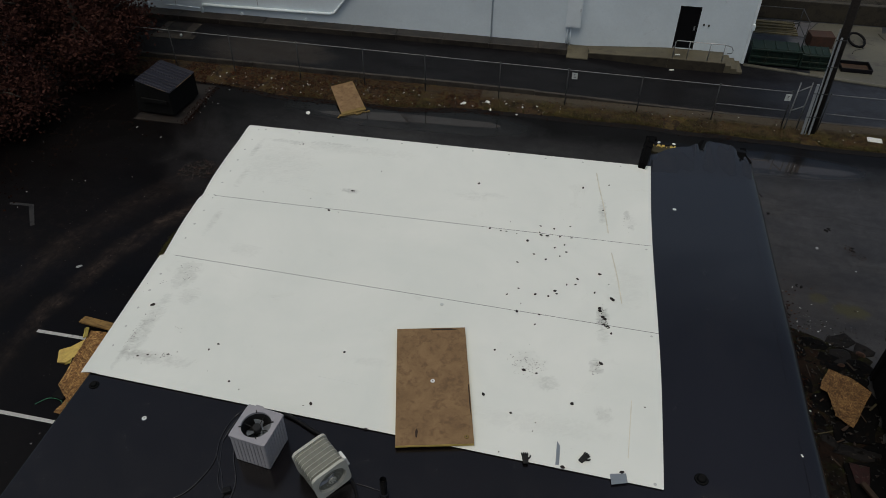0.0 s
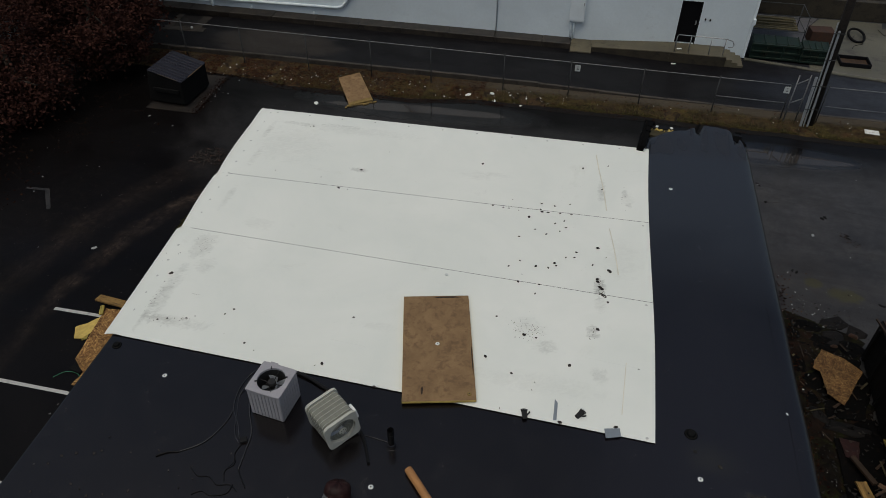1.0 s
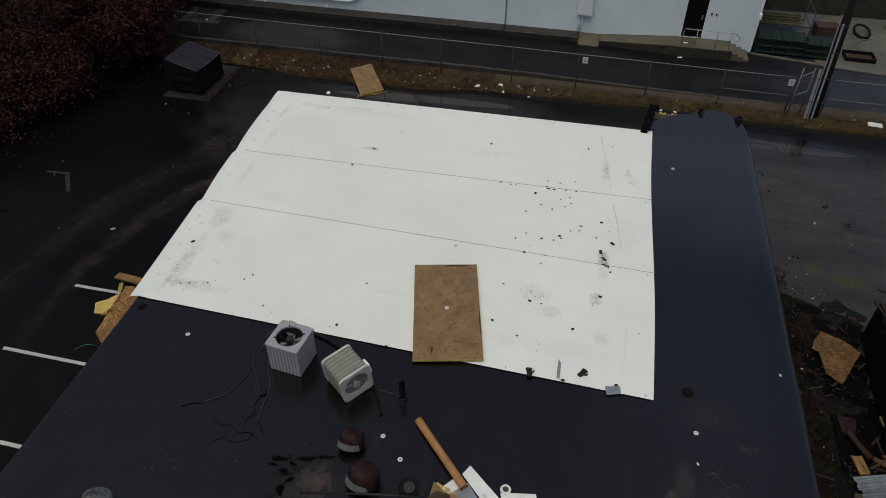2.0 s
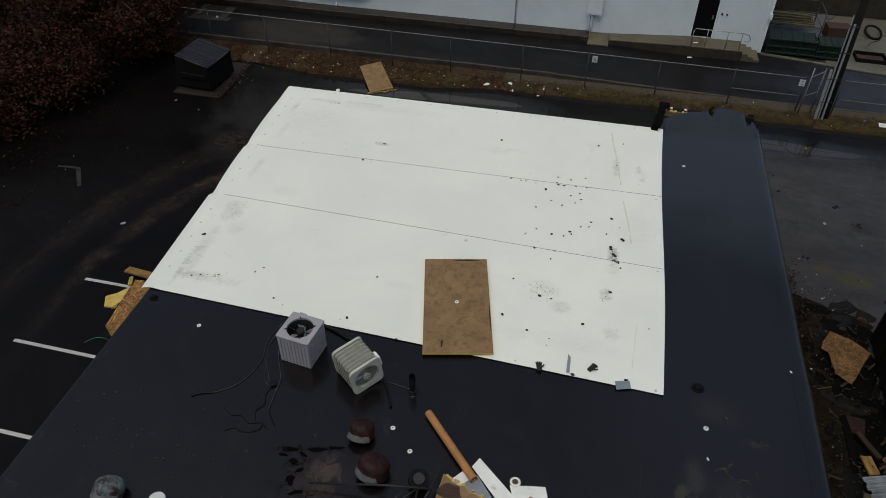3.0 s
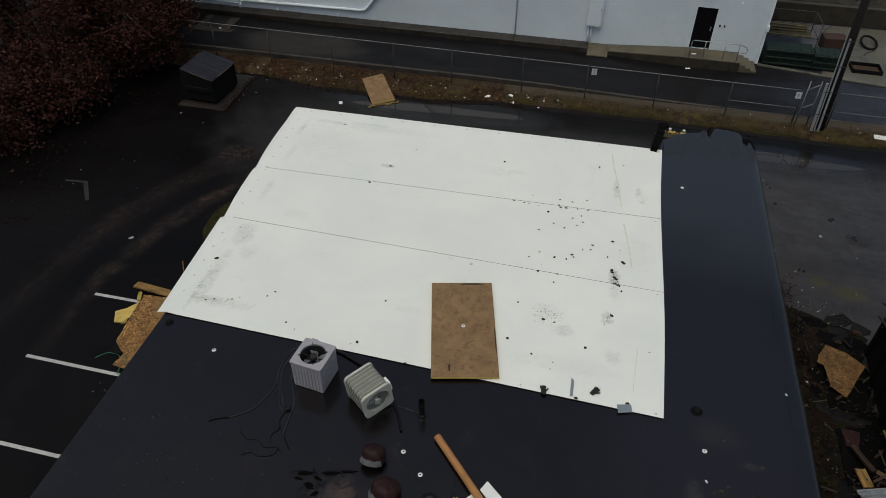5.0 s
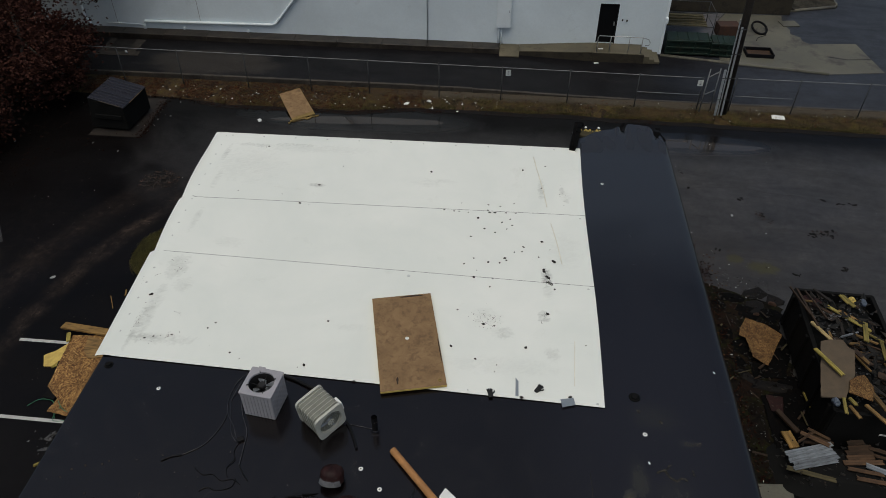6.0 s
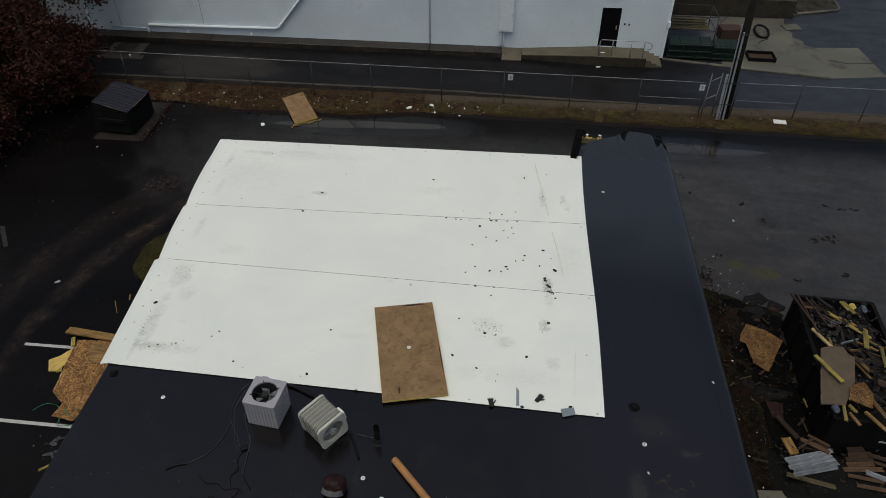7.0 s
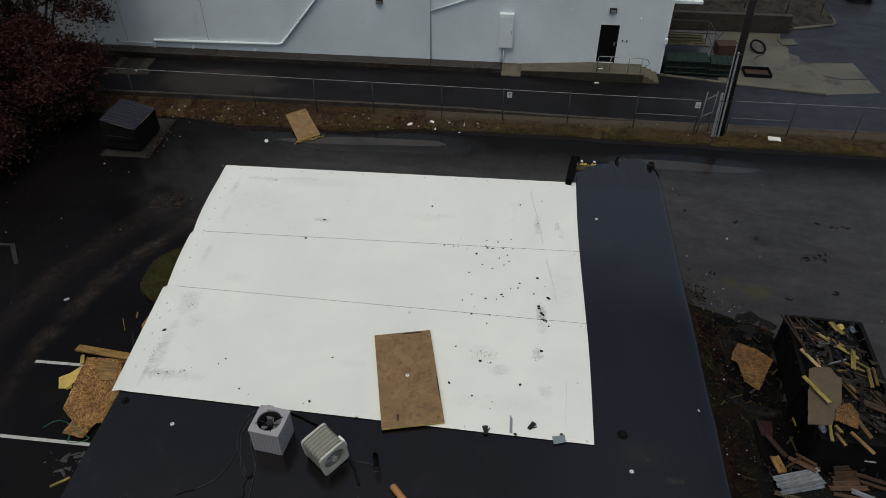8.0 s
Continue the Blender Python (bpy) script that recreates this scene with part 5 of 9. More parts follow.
def back_yard():
    b = bmesh.new()
    slab(b, [(9.0, 27.64), (9.8, 27.5), (14.3, 26.77), (14.6, 27.4), (14.75, 28.0), (14.8, 28.7), (14.7, 29.4), (14.6, 30.2), (14.25, 30.45), (14.0, 30.7), (14.05, 31.2), (13.6, 31.6), (13.75, 32.2), (13.5, 33.0), (13.8, 34.2), (10.6, 34.2), (9.9, 33.0), (9.5, 31.6), (9.3, 30.2)], -0.05, 0.012)
    solo("yard_apron", b, APRON_CONCRETE, "stained pale concrete yard beside the white building", "pavement", kind="structure")
    b = bmesh.new()
    tube(b, [(5.98, 28.1, 0.03), (9.8, 27.45, 0.03), (14.2, 26.75, 0.03)], 0.09, 6)
    solo("yard_kerb", b, APRON_CONCRETE, "pale concrete kerb in front of the yard", "kerb", kind="structure")
    b = bmesh.new()
    slab(b, [(6.1, 29.2), (8.4, 29.2), (9.2, 30.1), (9.45, 31.5), (9.85, 33.0), (10.5, 34.2), (6.1, 34.2)], -0.05, 0.008)
    solo("yard_floor", b, PALE_FLOOR, "grey damp concrete floor under the timber rack", "pavement", kind="structure")
    p = thing("concrete_patch", pose(0, 0, 0), "cracked pale concrete patch in the road", "pavement", kind="structure")
    for o in ([(14.35, 30.35), (16.8, 30.6), (16.95, 28.75), (15.7, 28.6), (14.5, 28.95)], [(14.45, 28.85), (15.7, 28.52), (16.97, 28.67), (17.1, 27.2), (14.2, 26.75)]):
        part("slab", slab(bmesh.new(), o, -0.04, 0.014), APRON_CONCRETE, p)
    # retaining wall and bank
    b = bmesh.new()
    box(b, 8.6, 0.35, 1.05, pose(10.0, 34.5, 0.52), 0.03)
    solo("retaining_wall", b, RAMP_FACE, "dark mossy retaining wall behind the yard", "wall", kind="structure")
    b = bmesh.new()

    def place(u, v):
        x = -2 + 19.4 * u
        y = 34.7 + 0.32 * max(0.0, x - 14.2) + 9.0 * v
        z = 0.12 + 0.85 * min(1.0, max(0.0, (14.6 - x) / 0.7)) + 0.9 * v + 0.1 * v * noise.noise((x * 0.6, y * 0.6, 0))
        return (x, y, max(0.02, z))
    sheet(b, 80, 20, place, 0.1)
    solo("bank", b, GRAVEL, "brown gravel bank above the retaining wall", "bank", kind="structure")
    b = bmesh.new()
    tube(b, [(14.0, 34.72, 0.05), (17.3, 35.72, 0.05), (17.5, 36.1, 0.05), (17.45, 42.5, 0.05)], 0.10, 6)
    solo("bank_kerb", b, APRON_CONCRETE, "pale kerb round the gravel bank", "kerb", kind="structure")
    f = thing("bank_fence", pose(0, 0, 0), "rusty pipe fence on the gravel bank", "fence")
    for x in (8.9, 11.7, 14.2, 16.2):
        part("post", tube(bmesh.new(), [(x, 35.4, 0.75), (x, 35.4, 2.3)], 0.03, 7), FENCE_STEEL, f)
    part("rail", tube(bmesh.new(), [(8.9, 35.4, 2.25), (16.2, 35.4, 2.25)], 0.02, 6), FENCE_STEEL, f)


back_yard()


def green_bin(x0, x1, y0, y1, h, ob_label):
    g = thing("green_bin", pose((x0 + x1) / 2, (y0 + y1) / 2, 0.012), ob_label, "waste bin", "green bins")
    sx, sy = x1 - x0, y1 - y0
    b = bmesh.new()
    for x, y, a, c in ((0, -sy / 2, sx, 0.05), (0, sy / 2, sx, 0.05), (-sx / 2, 0, 0.05, sy), (sx / 2, 0, 0.05, sy)):
        box(b, a, c, h, pose(x, y, h / 2 + 0.05))
    part("body", b, GREEN_STEEL, g)
    n = 3
    for k in range(n + 1):
        part("rib", box(bmesh.new(), 0.09, 0.07, h, pose(-sx / 2 + sx * k / n, -sy / 2 - 0.055, h / 2 + 0.05), 0.01, 1), GREEN_STEEL, g)
    for z in (0.12, h * 0.55, h):
        part("rail", box(bmesh.new(), sx + 0.1, 0.08, 0.09, pose(0, -sy / 2 - 0.07, z), 0.01, 1), GREEN_STEEL, g)
    lid = sx / 2
    for k in (0, 1):
        part("lid", box(bmesh.new(), lid - 0.04, sy, 0.05, pose(-sx / 4 + lid * k, 0, h + 0.085, 7), 0.02, 1), GREEN_STEEL, g)
    for k in range(5):
        part("lid_rib", box(bmesh.new(), 0.06, sy, 0.04, pose(-sx / 2 + 0.04 + (sx - 0.08) * k / 4, 0, h + 0.115, 7), 0.012, 1), GREEN_STEEL, g)


green_bin(6.25, 8.45, 28.32, 29.1, 0.78, "dark green steel waste bin with ribbed sides")
green_bin(8.55, 9.8, 28.25, 29.0, 0.72, "smaller dark green steel waste bin beside the pole")


def yard_things():
    # timber rack behind the bins
    r = thing("timber_rack", pose(7.75, 31.35, 0.008), "pipe rack stacked with pale yellowed planks", "rack")
    for x in (-1.25, 1.3):
        for y in (-0.85, 0.85):
            part("upright", tube(bmesh.new(), [(x, y, 0), (x, y, 1.45)], 0.025, 6), FENCE_STEEL, r)
        part("cross_rail", tube(bmesh.new(), [(x, -0.85, 1.42), (x, 0.85, 1.42)], 0.022, 6), FENCE_STEEL, r)
        part("cross_rail", tube(bmesh.new(), [(x, -0.85, 0.66), (x, 0.85, 0.66)], 0.022, 6), FENCE_STEEL, r)
    for y in (-0.85, 0.85):
        part("rail", tube(bmesh.new(), [(-1.25, y, 1.42), (1.3, y, 1.42)], 0.022, 6), FENCE_STEEL, r)
        part("rail", tube(bmesh.new(), [(-1.25, y, 0.66), (1.3, y, 0.66)], 0.022, 6), FENCE_STEEL, r)
    rr = random.Random(9)
    for k in range(8):
        part("board", box(bmesh.new(), 2.2 + rr.uniform(-0.12, 0.12), 0.17, 0.05, pose(-0.12 + rr.uniform(-0.06, 0.06), -0.74 + 0.205 * k, 0.705 + 0.012 * (k % 3), 0, 0, rr.uniform(-1.5, 1.5)), 0.006, 1), PALE_OLD, r)
    for k in range(3):
        part("board", box(bmesh.new(), 2.0, 0.15, 0.05, pose(-0.2 + 0.05 * k, -0.3 + 0.36 * k, 0.785, 0, 0, 2 - 2 * k), 0.006, 1), PALE_OLD, r)
    b = bmesh.new()
    box(b, 1.15, 0.8, 0.62, pose(10.0, 31.2, 0.33, 0, 0, 4), 0.03)
    solo("rusty_crate", b, RUST, "square rust-red steel crate in the yard", "crate")
    # tyre on the ground
    b = bmesh.new()
    ring = [(11.97 + 0.38 * math.cos(a), 31.95 + 0.62 * math.sin(a), 0.16 + 0.10 * math.sin(a)) for a in [2 * math.pi * k / 24 for k in range(24)]]
    tube(b, ring + ring[:1], 0.06, 8)
    t = solo("tyre", b, RUBBER, "thin black tyre leaning in the yard", "tyre")
    b = bmesh.new()
    tube(b, smooth_path([(12.0, 32.3, 0.03), (11.8, 31.7, 0.03), (12.2, 31.3, 0.03), (11.7, 30.9, 0.03), (11.5, 30.5, 0.03)], 5), 0.015, 5)
    solo("cable", b, CABLE, "loose black cable beside the tyre", "cable")
    # open trough
    t = thing("trough", pose(11.2, 28.8, 0.012, 0, 0, -1), "open black metal trough lying on the concrete", "trough")
    for x, y, sx, sy in ((0, -0.45, 1.4, 0.05), (0, 0.45, 1.4, 0.05), (-0.68, 0, 0.05, 0.88), (0.68, 0, 0.05, 0.88)):
        part("side", box(bmesh.new(), sx, sy, 0.2, pose(x, y, 0.1), 0.01, 1), BIN_STEEL, t)
    part("bottom", box(bmesh.new(), 1.36, 0.88, 0.03, pose(0, 0, 0.016)), OLD_WOOD, t, "brown silted bottom")
    b = bmesh.new()
    box(b, 0.95, 0.75, 0.05, pose(13.9, 33.0, 0.03, 0, 0, 10), 0.01)
    solo("concrete_slab_loose", b, APRON_CONCRETE, "loose pale concrete slab by the retaining wall", "slab")
    b = bmesh.new()
    box(b, 0.56, 0.34, 0.03, pose(10.45, 21.93, 0.10, 2, 0, -6), 0.01)
    solo("white_board", b, WHITE_PLASTIC, "white board scrap lying on the verge", "scrap")


yard_things()


def parked_car():
    c = thing("parked_car", pose(20.1, 41.6, 0, 0, 0, 4), "dark parked car on the far road", "car")
    b = bmesh.new()
    prof = [(-2.15, 0.35), (-2.2, 0.7), (-1.25, 0.92), (-0.55, 1.42), (0.95, 1.45), (1.75, 0.98), (2.2, 0.92), (2.25, 0.4)]
    lo = [b.verts.new((-0.86, y, z)) for y, z in prof]
    hi = [b.verts.new((0.86, y, z)) for y, z in prof]
    b.faces.new(lo)
    b.faces.new(hi[::-1])
    for i in range(len(prof)):
        j = (i + 1) % len(prof)
        b.faces.new((lo[i], hi[i], hi[j], lo[j]))
    bmesh.ops.recalc_face_normals(b, faces=b.faces)
    bmesh.ops.bevel(b, geom=list(b.edges), offset=0.07, segments=2, affect="EDGES")
    part("body", b, DARK_STEEL, c)
    for x in (-0.78, 0.78):
        for y in (-1.35, 1.4):
            part("wheel", cyl(bmesh.new(), 0.33, 0.33, 0.2, pose(x - 0.1, y, 0.33, 0, 90), 18), RUBBER, c)
    part("bumper", box(bmesh.new(), 1.5, 0.12, 0.16, pose(0, -2.24, 0.5), 0.03), GALVANISED, c)
    for x in (-0.62, 0.62):
        part("headlight", box(bmesh.new(), 0.3, 0.08, 0.14, pose(x, -2.19, 0.68), 0.03), LIGHT_STEEL, c)


parked_car()

# ---- things on the roof ----


def insulation_board():
    m = Matrix(((0.9727, -0.2285, 0, -3.74), (0.2285, 0.9727, 0, 1.23), (0, 0, 1, on_white(-3.74, 1.23) - 0.002), (0, 0, 0, 1)))
    t = thing("insulation_board", m, "brown-faced foam insulation board, blotched by damp, lying across the membrane edge", "insulation board")
    b = box(bmesh.new(), 1.22, 2.44, 0.05, pose(0, 0, 0.045), 0.004, 1)
    part("foam_core", b, FOAM, t, "yellow foam core")
    b = bmesh.new()

    def place(u, v):
        x, y = -0.608 + 1.216 * u, -1.218 + 2.436 * v
        return (x, y, 0.0745 + 0.003 * noise.noise((x * 2, y * 2, 5)))
    sheet(b, 20, 36, place, 0.003)
    part("facing", b, FACER, t)
    for x, y, r2, mt in ((0.0, 0.02, 0.04, WHITE_PLASTIC), (0.50, -1.09, 0.04, OLD_FOAM)):
        d = part("fastener_plate", cyl(bmesh.new(), r2, r2 * 0.8, 0.008, pose(x, y, 0.076), 18), mt, t, "round fastening plate")
        part("screw", cyl(bmesh.new(), 0.011, 0.009, 0.006, pose(x, y, 0.084), 8), DARK_STEEL, d)
    for k, (x, y, rx, ry) in enumerate(((-0.28, -1.0, 0.020, 0.080), (0.22, 1.18, 0.22, 0.022), (0.592, -0.35, 0.010, 0.35))):
        o = ragged(x, y, rx, ry, 22, 0.22, k + 2)
        o = [(max(-0.6, min(0.6, a)), max(-1.21, min(1.21, c))) for a, c in o]
        part("stain", slab(bmesh.new(), o, 0.074, 0.0785), OLD_WOOD, t, "dark water stain")


insulation_board()


def fan_blades(parent, m, r, n=4):
    for k in range(n):
        b = bmesh.new()
        a = 2 * math.pi * k / n

        def place(u, v):
            rad = r * (0.22 + 0.70 * v)
            ang = (u - 0.5) * (1.0 - 0.25 * v)
            return (rad * math.cos(ang), rad * math.sin(ang), 0.05 * (u - 0.5) * 2)
        sheet(b, 6, 5, place, 0.004)
        part("fan_blade", b, AC_FAN, parent, "", m @ pose(0, 0, 0, 0, 0, math.degrees(a)))
    part("fan_motor", cyl(bmesh.new(), r * 0.27, r * 0.24, 0.10, m @ pose(0, 0, -0.05), 16), AC_FAN, parent)


def ring_plate(bm, half, r, thick, m, n=40, corner=0.06):
    """A square plate with rounded corners and a round hole."""
    inner, outer = [], []
    for k in range(n):
        a = 2 * math.pi * (k + 0.5) / n
        c, s = math.cos(a), math.sin(a)
        q = half / max(abs(c), abs(s))
        q = min(q, (half - corner) * 1.414 + corner)
        inner.append((r * c, r * s))
        outer.append((q * c, q * s))
    rows = []
    for ring, z in ((inner, 0), (outer, 0), (outer, thick), (inner, thick)):
        rows.append([bm.verts.new(m @ Vector((x, y, z))) for x, y in ring])
    for a, b2 in ((0, 1), (1, 2), (2, 3), (3, 0)):
        for k in range(n):
            j = (k + 1) % n
            bm.faces.new((rows[a][k], rows[a][j], rows[b2][j], rows[b2][k]))
    bmesh.ops.recalc_face_normals(bm, faces=bm.faces)
    return bm


def condenser_upright():
    t = thing("condenser_unit", pose(-6.06, -0.49, ROOF, 0, 0, -7.5), "square lilac-grey condenser standing upright, fan open on top", "air conditioner", "old condensers")
    s, h = 0.575, 0.62
    b = bmesh.new()
    for x, y, a, c in ((0, -s / 2 + 0.02, s - 0.02, 0.02), (0, s / 2 - 0.02, s - 0.02, 0.02), (-s / 2 + 0.02, 0, 0.02, s - 0.07), (s / 2 - 0.02, 0, 0.02, s - 0.07)):
        box(b, a, c, h - 0.03, pose(x, y, (h - 0.03) / 2))
    part("body", b, AC_DARK, t, "dark coil behind the slats")
    part("fan_well", cyl(bmesh.new(), 0.235, 0.235, 0.03, pose(0, 0, 0.30), 24), AC_INSIDE, t)
    b = bmesh.new()
    cyl(b, 0.225, 0.225, 0.26, pose(0, 0, 0.33), 32, False)
    part("fan_shroud", b, AC_INSIDE, t)
    part("top_panel", ring_plate(bmesh.new(), s / 2 + 0.014, 0.226, 0.04, pose(0.0, 0.0, h - 0.035), 44, 0.022), AC_PAINT, t)
    slat = bmesh.new()
    box(slat, 0.057, 0.016, h - 0.06, pose(0, 0, (h - 0.06) / 2 + 0.01), 0.005, 1)
    sm = mesh_of(slat, "slat", AC_PAINT)
    for side in range(4):
        for k in range(9):
            u = -s / 2 + 0.034 + k * (s - 0.068) / 8
            share("slat", sm, t, pose(0, 0, 0, 0, 0, 90 * side) @ pose(u, -s / 2 + 0.005, 0))
    fan_blades(t, pose(0.02, 0.02, 0.45, 8, 6, 35), 0.215)
    for k in range(4):
        part("motor_arm", tube(bmesh.new(), [(0.05 * math.cos(k * 1.57), 0.05 * math.sin(k * 1.57), 0.52), (0.225 * math.cos(k * 1.57), 0.225 * math.sin(k * 1.57), 0.555)], 0.007, 6), DARK_STEEL, t)
    for k in range(4):
        a = 0.5 + k * 1.57
        part("guard_clip", box(bmesh.new(), 0.045, 0.012, 0.03, pose(0.235 * math.cos(a), 0.235 * math.sin(a), h + 0.012, 0, 0, math.degrees(a)), 0.003, 1), DARK_STEEL, t)
    part("service_box", box(bmesh.new(), 0.13, 0.07, 0.05, pose(-0.12, s / 2 + 0.01, h - 0.02, 12), 0.012, 2), AC_PAINT, t)
    part("fan_motor", cyl(bmesh.new(), 0.065, 0.06, 0.12, pose(0.0, 0.0, 0.46), 16), AC_INSIDE, t)


def condenser_fallen():
    """A rounded unit lying on one side; its fan end looks along its own x axis."""
    ax = math.degrees(math.atan2(-0.64, 0.77))
    t = thing("condenser_unit", pose(-4.965, -0.75, ROOF + 0.03, 6.5, 0, ax), "rounded beige condenser lying on its side, louvres upward", "air conditioner", "old condensers")
    L, s, zc = 0.60, 0.555, 0.275
    b = bmesh.new()
    box(b, L - 0.08, s - 0.020, s - 0.020, pose(-0.01, 0, zc), 0.065, 4)
    part("coil", b, AC_COIL, t, "dusty coil behind the louvres")
    for x in (-L / 2 + 0.02, L / 2 - 0.04):
        b = bmesh.new()
        ring_plate(b, s / 2 + 0.008, 0.225 if x > 0 else 0.05, 0.045, pose(x, 0, zc, 0, 90), 48, 0.09)
        part("end_panel", b, AC_BEIGE, t)
    loop = bmesh.new()
    ring_plate(loop, s / 2 - 0.002, s / 2 - 0.03, 0.007, pose(0, 0, 0, 0, 90), 48, 0.085)
    lm = mesh_of(loop, "louvre", AC_BEIGE)
    n = 6
    for k in range(n):
        share("louvre", lm, t, pose(-L / 2 + 0.105 + k * (L - 0.20) / (n - 1), 0, zc))
    for k in range(3):
        rr = 0.10 + 0.05 * k
        b = bmesh.new()
        ring = [(L / 2 + 0.004, rr * math.cos(2 * math.pi * j / 32), zc + rr * math.sin(2 * math.pi * j / 32)) for j in range(33)]
        tube(b, ring, 0.0018, 5)
        part("guard_ring", b, GALVANISED, t)
    hub = part("guard_hub", cyl(bmesh.new(), 0.068, 0.062, 0.012, pose(L / 2 - 0.002, 0, zc, 0, 90), 20), AC_BEIGE, t, "pale round hub plate")
    # the holes are painted as dark discs on the hub plate
    for k in range(5):
        a = 2 * math.pi * k / 5
        part("hub_hole", cyl(bmesh.new(), 0.008, 0.008, 0.004, pose(L / 2 + 0.009, 0.038 * math.cos(a), zc + 0.038 * math.sin(a), 0, 90), 8), AC_INSIDE, hub)
    part("fan_well", cyl(bmesh.new(), 0.222, 0.222, 0.02, pose(L / 2 - 0.16, 0, zc, 0, 90), 24), AC_COIL, t)
    part("well_wall", cyl(bmesh.new(), 0.224, 0.224, 0.14, pose(L / 2 - 0.15, 0, zc, 0, 90), 32, False), AC_BEIGE, t)
    fan_blades(t, pose(L / 2 - 0.07, 0, zc, 0, 90, 0), 0.21, 3)
    part("service_box", box(bmesh.new(), 0.16, 0.05, 0.22, pose(L / 2 - 0.12, s / 2 + 0.025, zc + 0.1, 6), 0.015, 2), WHITE_PLASTIC, t, "pale grey service box")


condenser_upright()
condenser_fallen()


def line(name, pts, r, mat2, label, category, seg=7):
    b = bmesh.new()
    tube(b, smooth_path([(x, y, z + r) for x, y, z in pts], 6), r, seg)
    return solo(name, b, mat2, label, category)


Z = ROOF + 0.003
line("cable", [(-6.40, 0.02, Z + 0.25), (-6.68, 0.05, Z + 0.02), (-6.78, -0.3, Z), (-6.72, -0.7, Z), (-6.50, -1.02, Z), (-6.38, -1.24, Z), (-6.28, -1.30, Z + 0.03)], 0.007, CABLE_GREY, "thin grey wire trailing from the upright condenser", "cable")
line("cable", [(-6.38, -0.20, Z + 0.3), (-6.52, -0.42, Z + 0.05), (-6.42, -0.75, Z + 0.02), (-6.24, -1.1, Z), (-6.2, -1.42, Z), (-6.17, -1.76, Z)], 0.010, CABLE_GREY, "stiff grey conduit trailing from the upright condenser", "cable")
line("cable", [(-6.76, -0.55, Z), (-6.70, -0.86, Z), (-6.78, -1.2, Z), (-6.92, -1.45, Z), (-7.2, -1.66, Z)], 0.007, CABLE_GREY, "curved grey wire lying on the black roof", "cable")
line("cable", [(-6.17, -1.76, Z), (-6.06, -1.9, Z), (-5.95, -2.02, Z)], 0.010, CABLE, "frayed black cable end", "cable")
line("cable", [(-6.15, -2.0, Z), (-6.18, -2.16, Z), (-6.4, -2.24, Z), (-6.55, -2.2, Z), (-6.68, -2.28, Z)], 0.006, CABLE, "black cable coil lying on the roof", "cable")
line("cable", [(-6.30, -1.30, Z), (-6.34, -1.5, Z), (-6.28, -1.66, Z + 0.02), (-6.36, -1.82, Z), (-6.30, -1.98, Z)], 0.007, CABLE, "black torn cable below the junction box", "cable")
line("cable", [(-6.9, -1.86, Z), (-6.72, -1.98, Z), (-6.55, -1.96, Z), (-6.38, -2.06, Z), (-6.2, -2.02, Z), (-6.05, -2.1, Z)], 0.006, CABLE, "black frayed cable lying across the roof", "cable")
line("cable", [(-7.2, -1.66, Z), (-7.35, -1.70, Z), (-7.5, -1.80, Z)], 0.012, CABLE, "bare frayed wire end on the roof", "cable")
line("cable", [(-6.62, -0.1, Z + 0.1), (-6.72, -0.45, Z), (-6.62, -0.8, Z), (-6.5, -1.15, Z), (-6.36, -1.32, Z)], 0.006, CABLE_GREY, "thin looped grey wire beside the upright condenser", "cable")
line("refrigerant_line", [(-5.95, 0.17, Z), (-5.7, 0.09, Z), (-5.45, -0.02, Z), (-5.2, -0.12, Z + 0.02)], 0.032, CABLE, "thick black insulated pipe between the condensers", "pipe")
line("refrigerant_line", [(-4.55, -0.75, Z + 0.02), (-4.45, -0.9, Z), (-4.36, -1.08, Z), (-4.28, -1.26, Z)], 0.024, CABLE, "short black insulated pipe beside the fallen condenser", "pipe")
line("cable", [(-4.5, -0.78, Z), (-4.3, -0.80, Z), (-4.05, -0.84, Z)], 0.006, CABLE_GREY, "thin wire reaching to the vent pipe", "cable")
b = bmesh.new()
box(b, 0.12, 0.09, 0.05, pose(-6.30, -1.27, ROOF + 0.026, 0, 0, 30), 0.012)
solo("junction_box", b, CABLE, "small black junction box on the trailing wire", "junction box")


def vent_pipe(x, y, h, r, label):
    t = thing("vent_pipe", pose(x, y, ROOF), label, "vent pipe", "roof vents")
    b = bmesh.new()
    cyl(b, 0.10, 0.09, 0.008, pose(0, 0, 0), 20)
    cyl(b, r * 1.5, r * 1.15, 0.07, pose(0, 0, 0.012), 18)
    part("boot", b, BLACK_MEMBRANE, t)
    b = bmesh.new()
    cyl(b, r, r, h, pose(0, 0, 0.02), 18, False)
    cyl(b, r * 0.8, r * 0.8, h, pose(0, 0, 0.02), 18, False)
    part("pipe", b, CABLE, t)
    part("collar", cyl(bmesh.new(), r * 1.12, r * 1.12, 0.03, pose(0, 0, h * 0.72), 18), CABLE, t)
    return t


vent_pipe(-4.02, -0.88, 0.40, 0.05, "slim black vent pipe with a rubber boot")


def roof_drain(x, y, r, label):
    t = thing("roof_drain", pose(x, y, ROOF), label, "roof drain", "roof drains")
    part("rim", cyl(bmesh.new(), r, r * 0.85, 0.02, pose(0, 0, 0), 20), CONTAINER_STEEL, t)
    part("dome", cyl(bmesh.new(), r * 0.7, r * 0.45, 0.03, pose(0, 0, 0.02), 16), CONTAINER_STEEL, t)


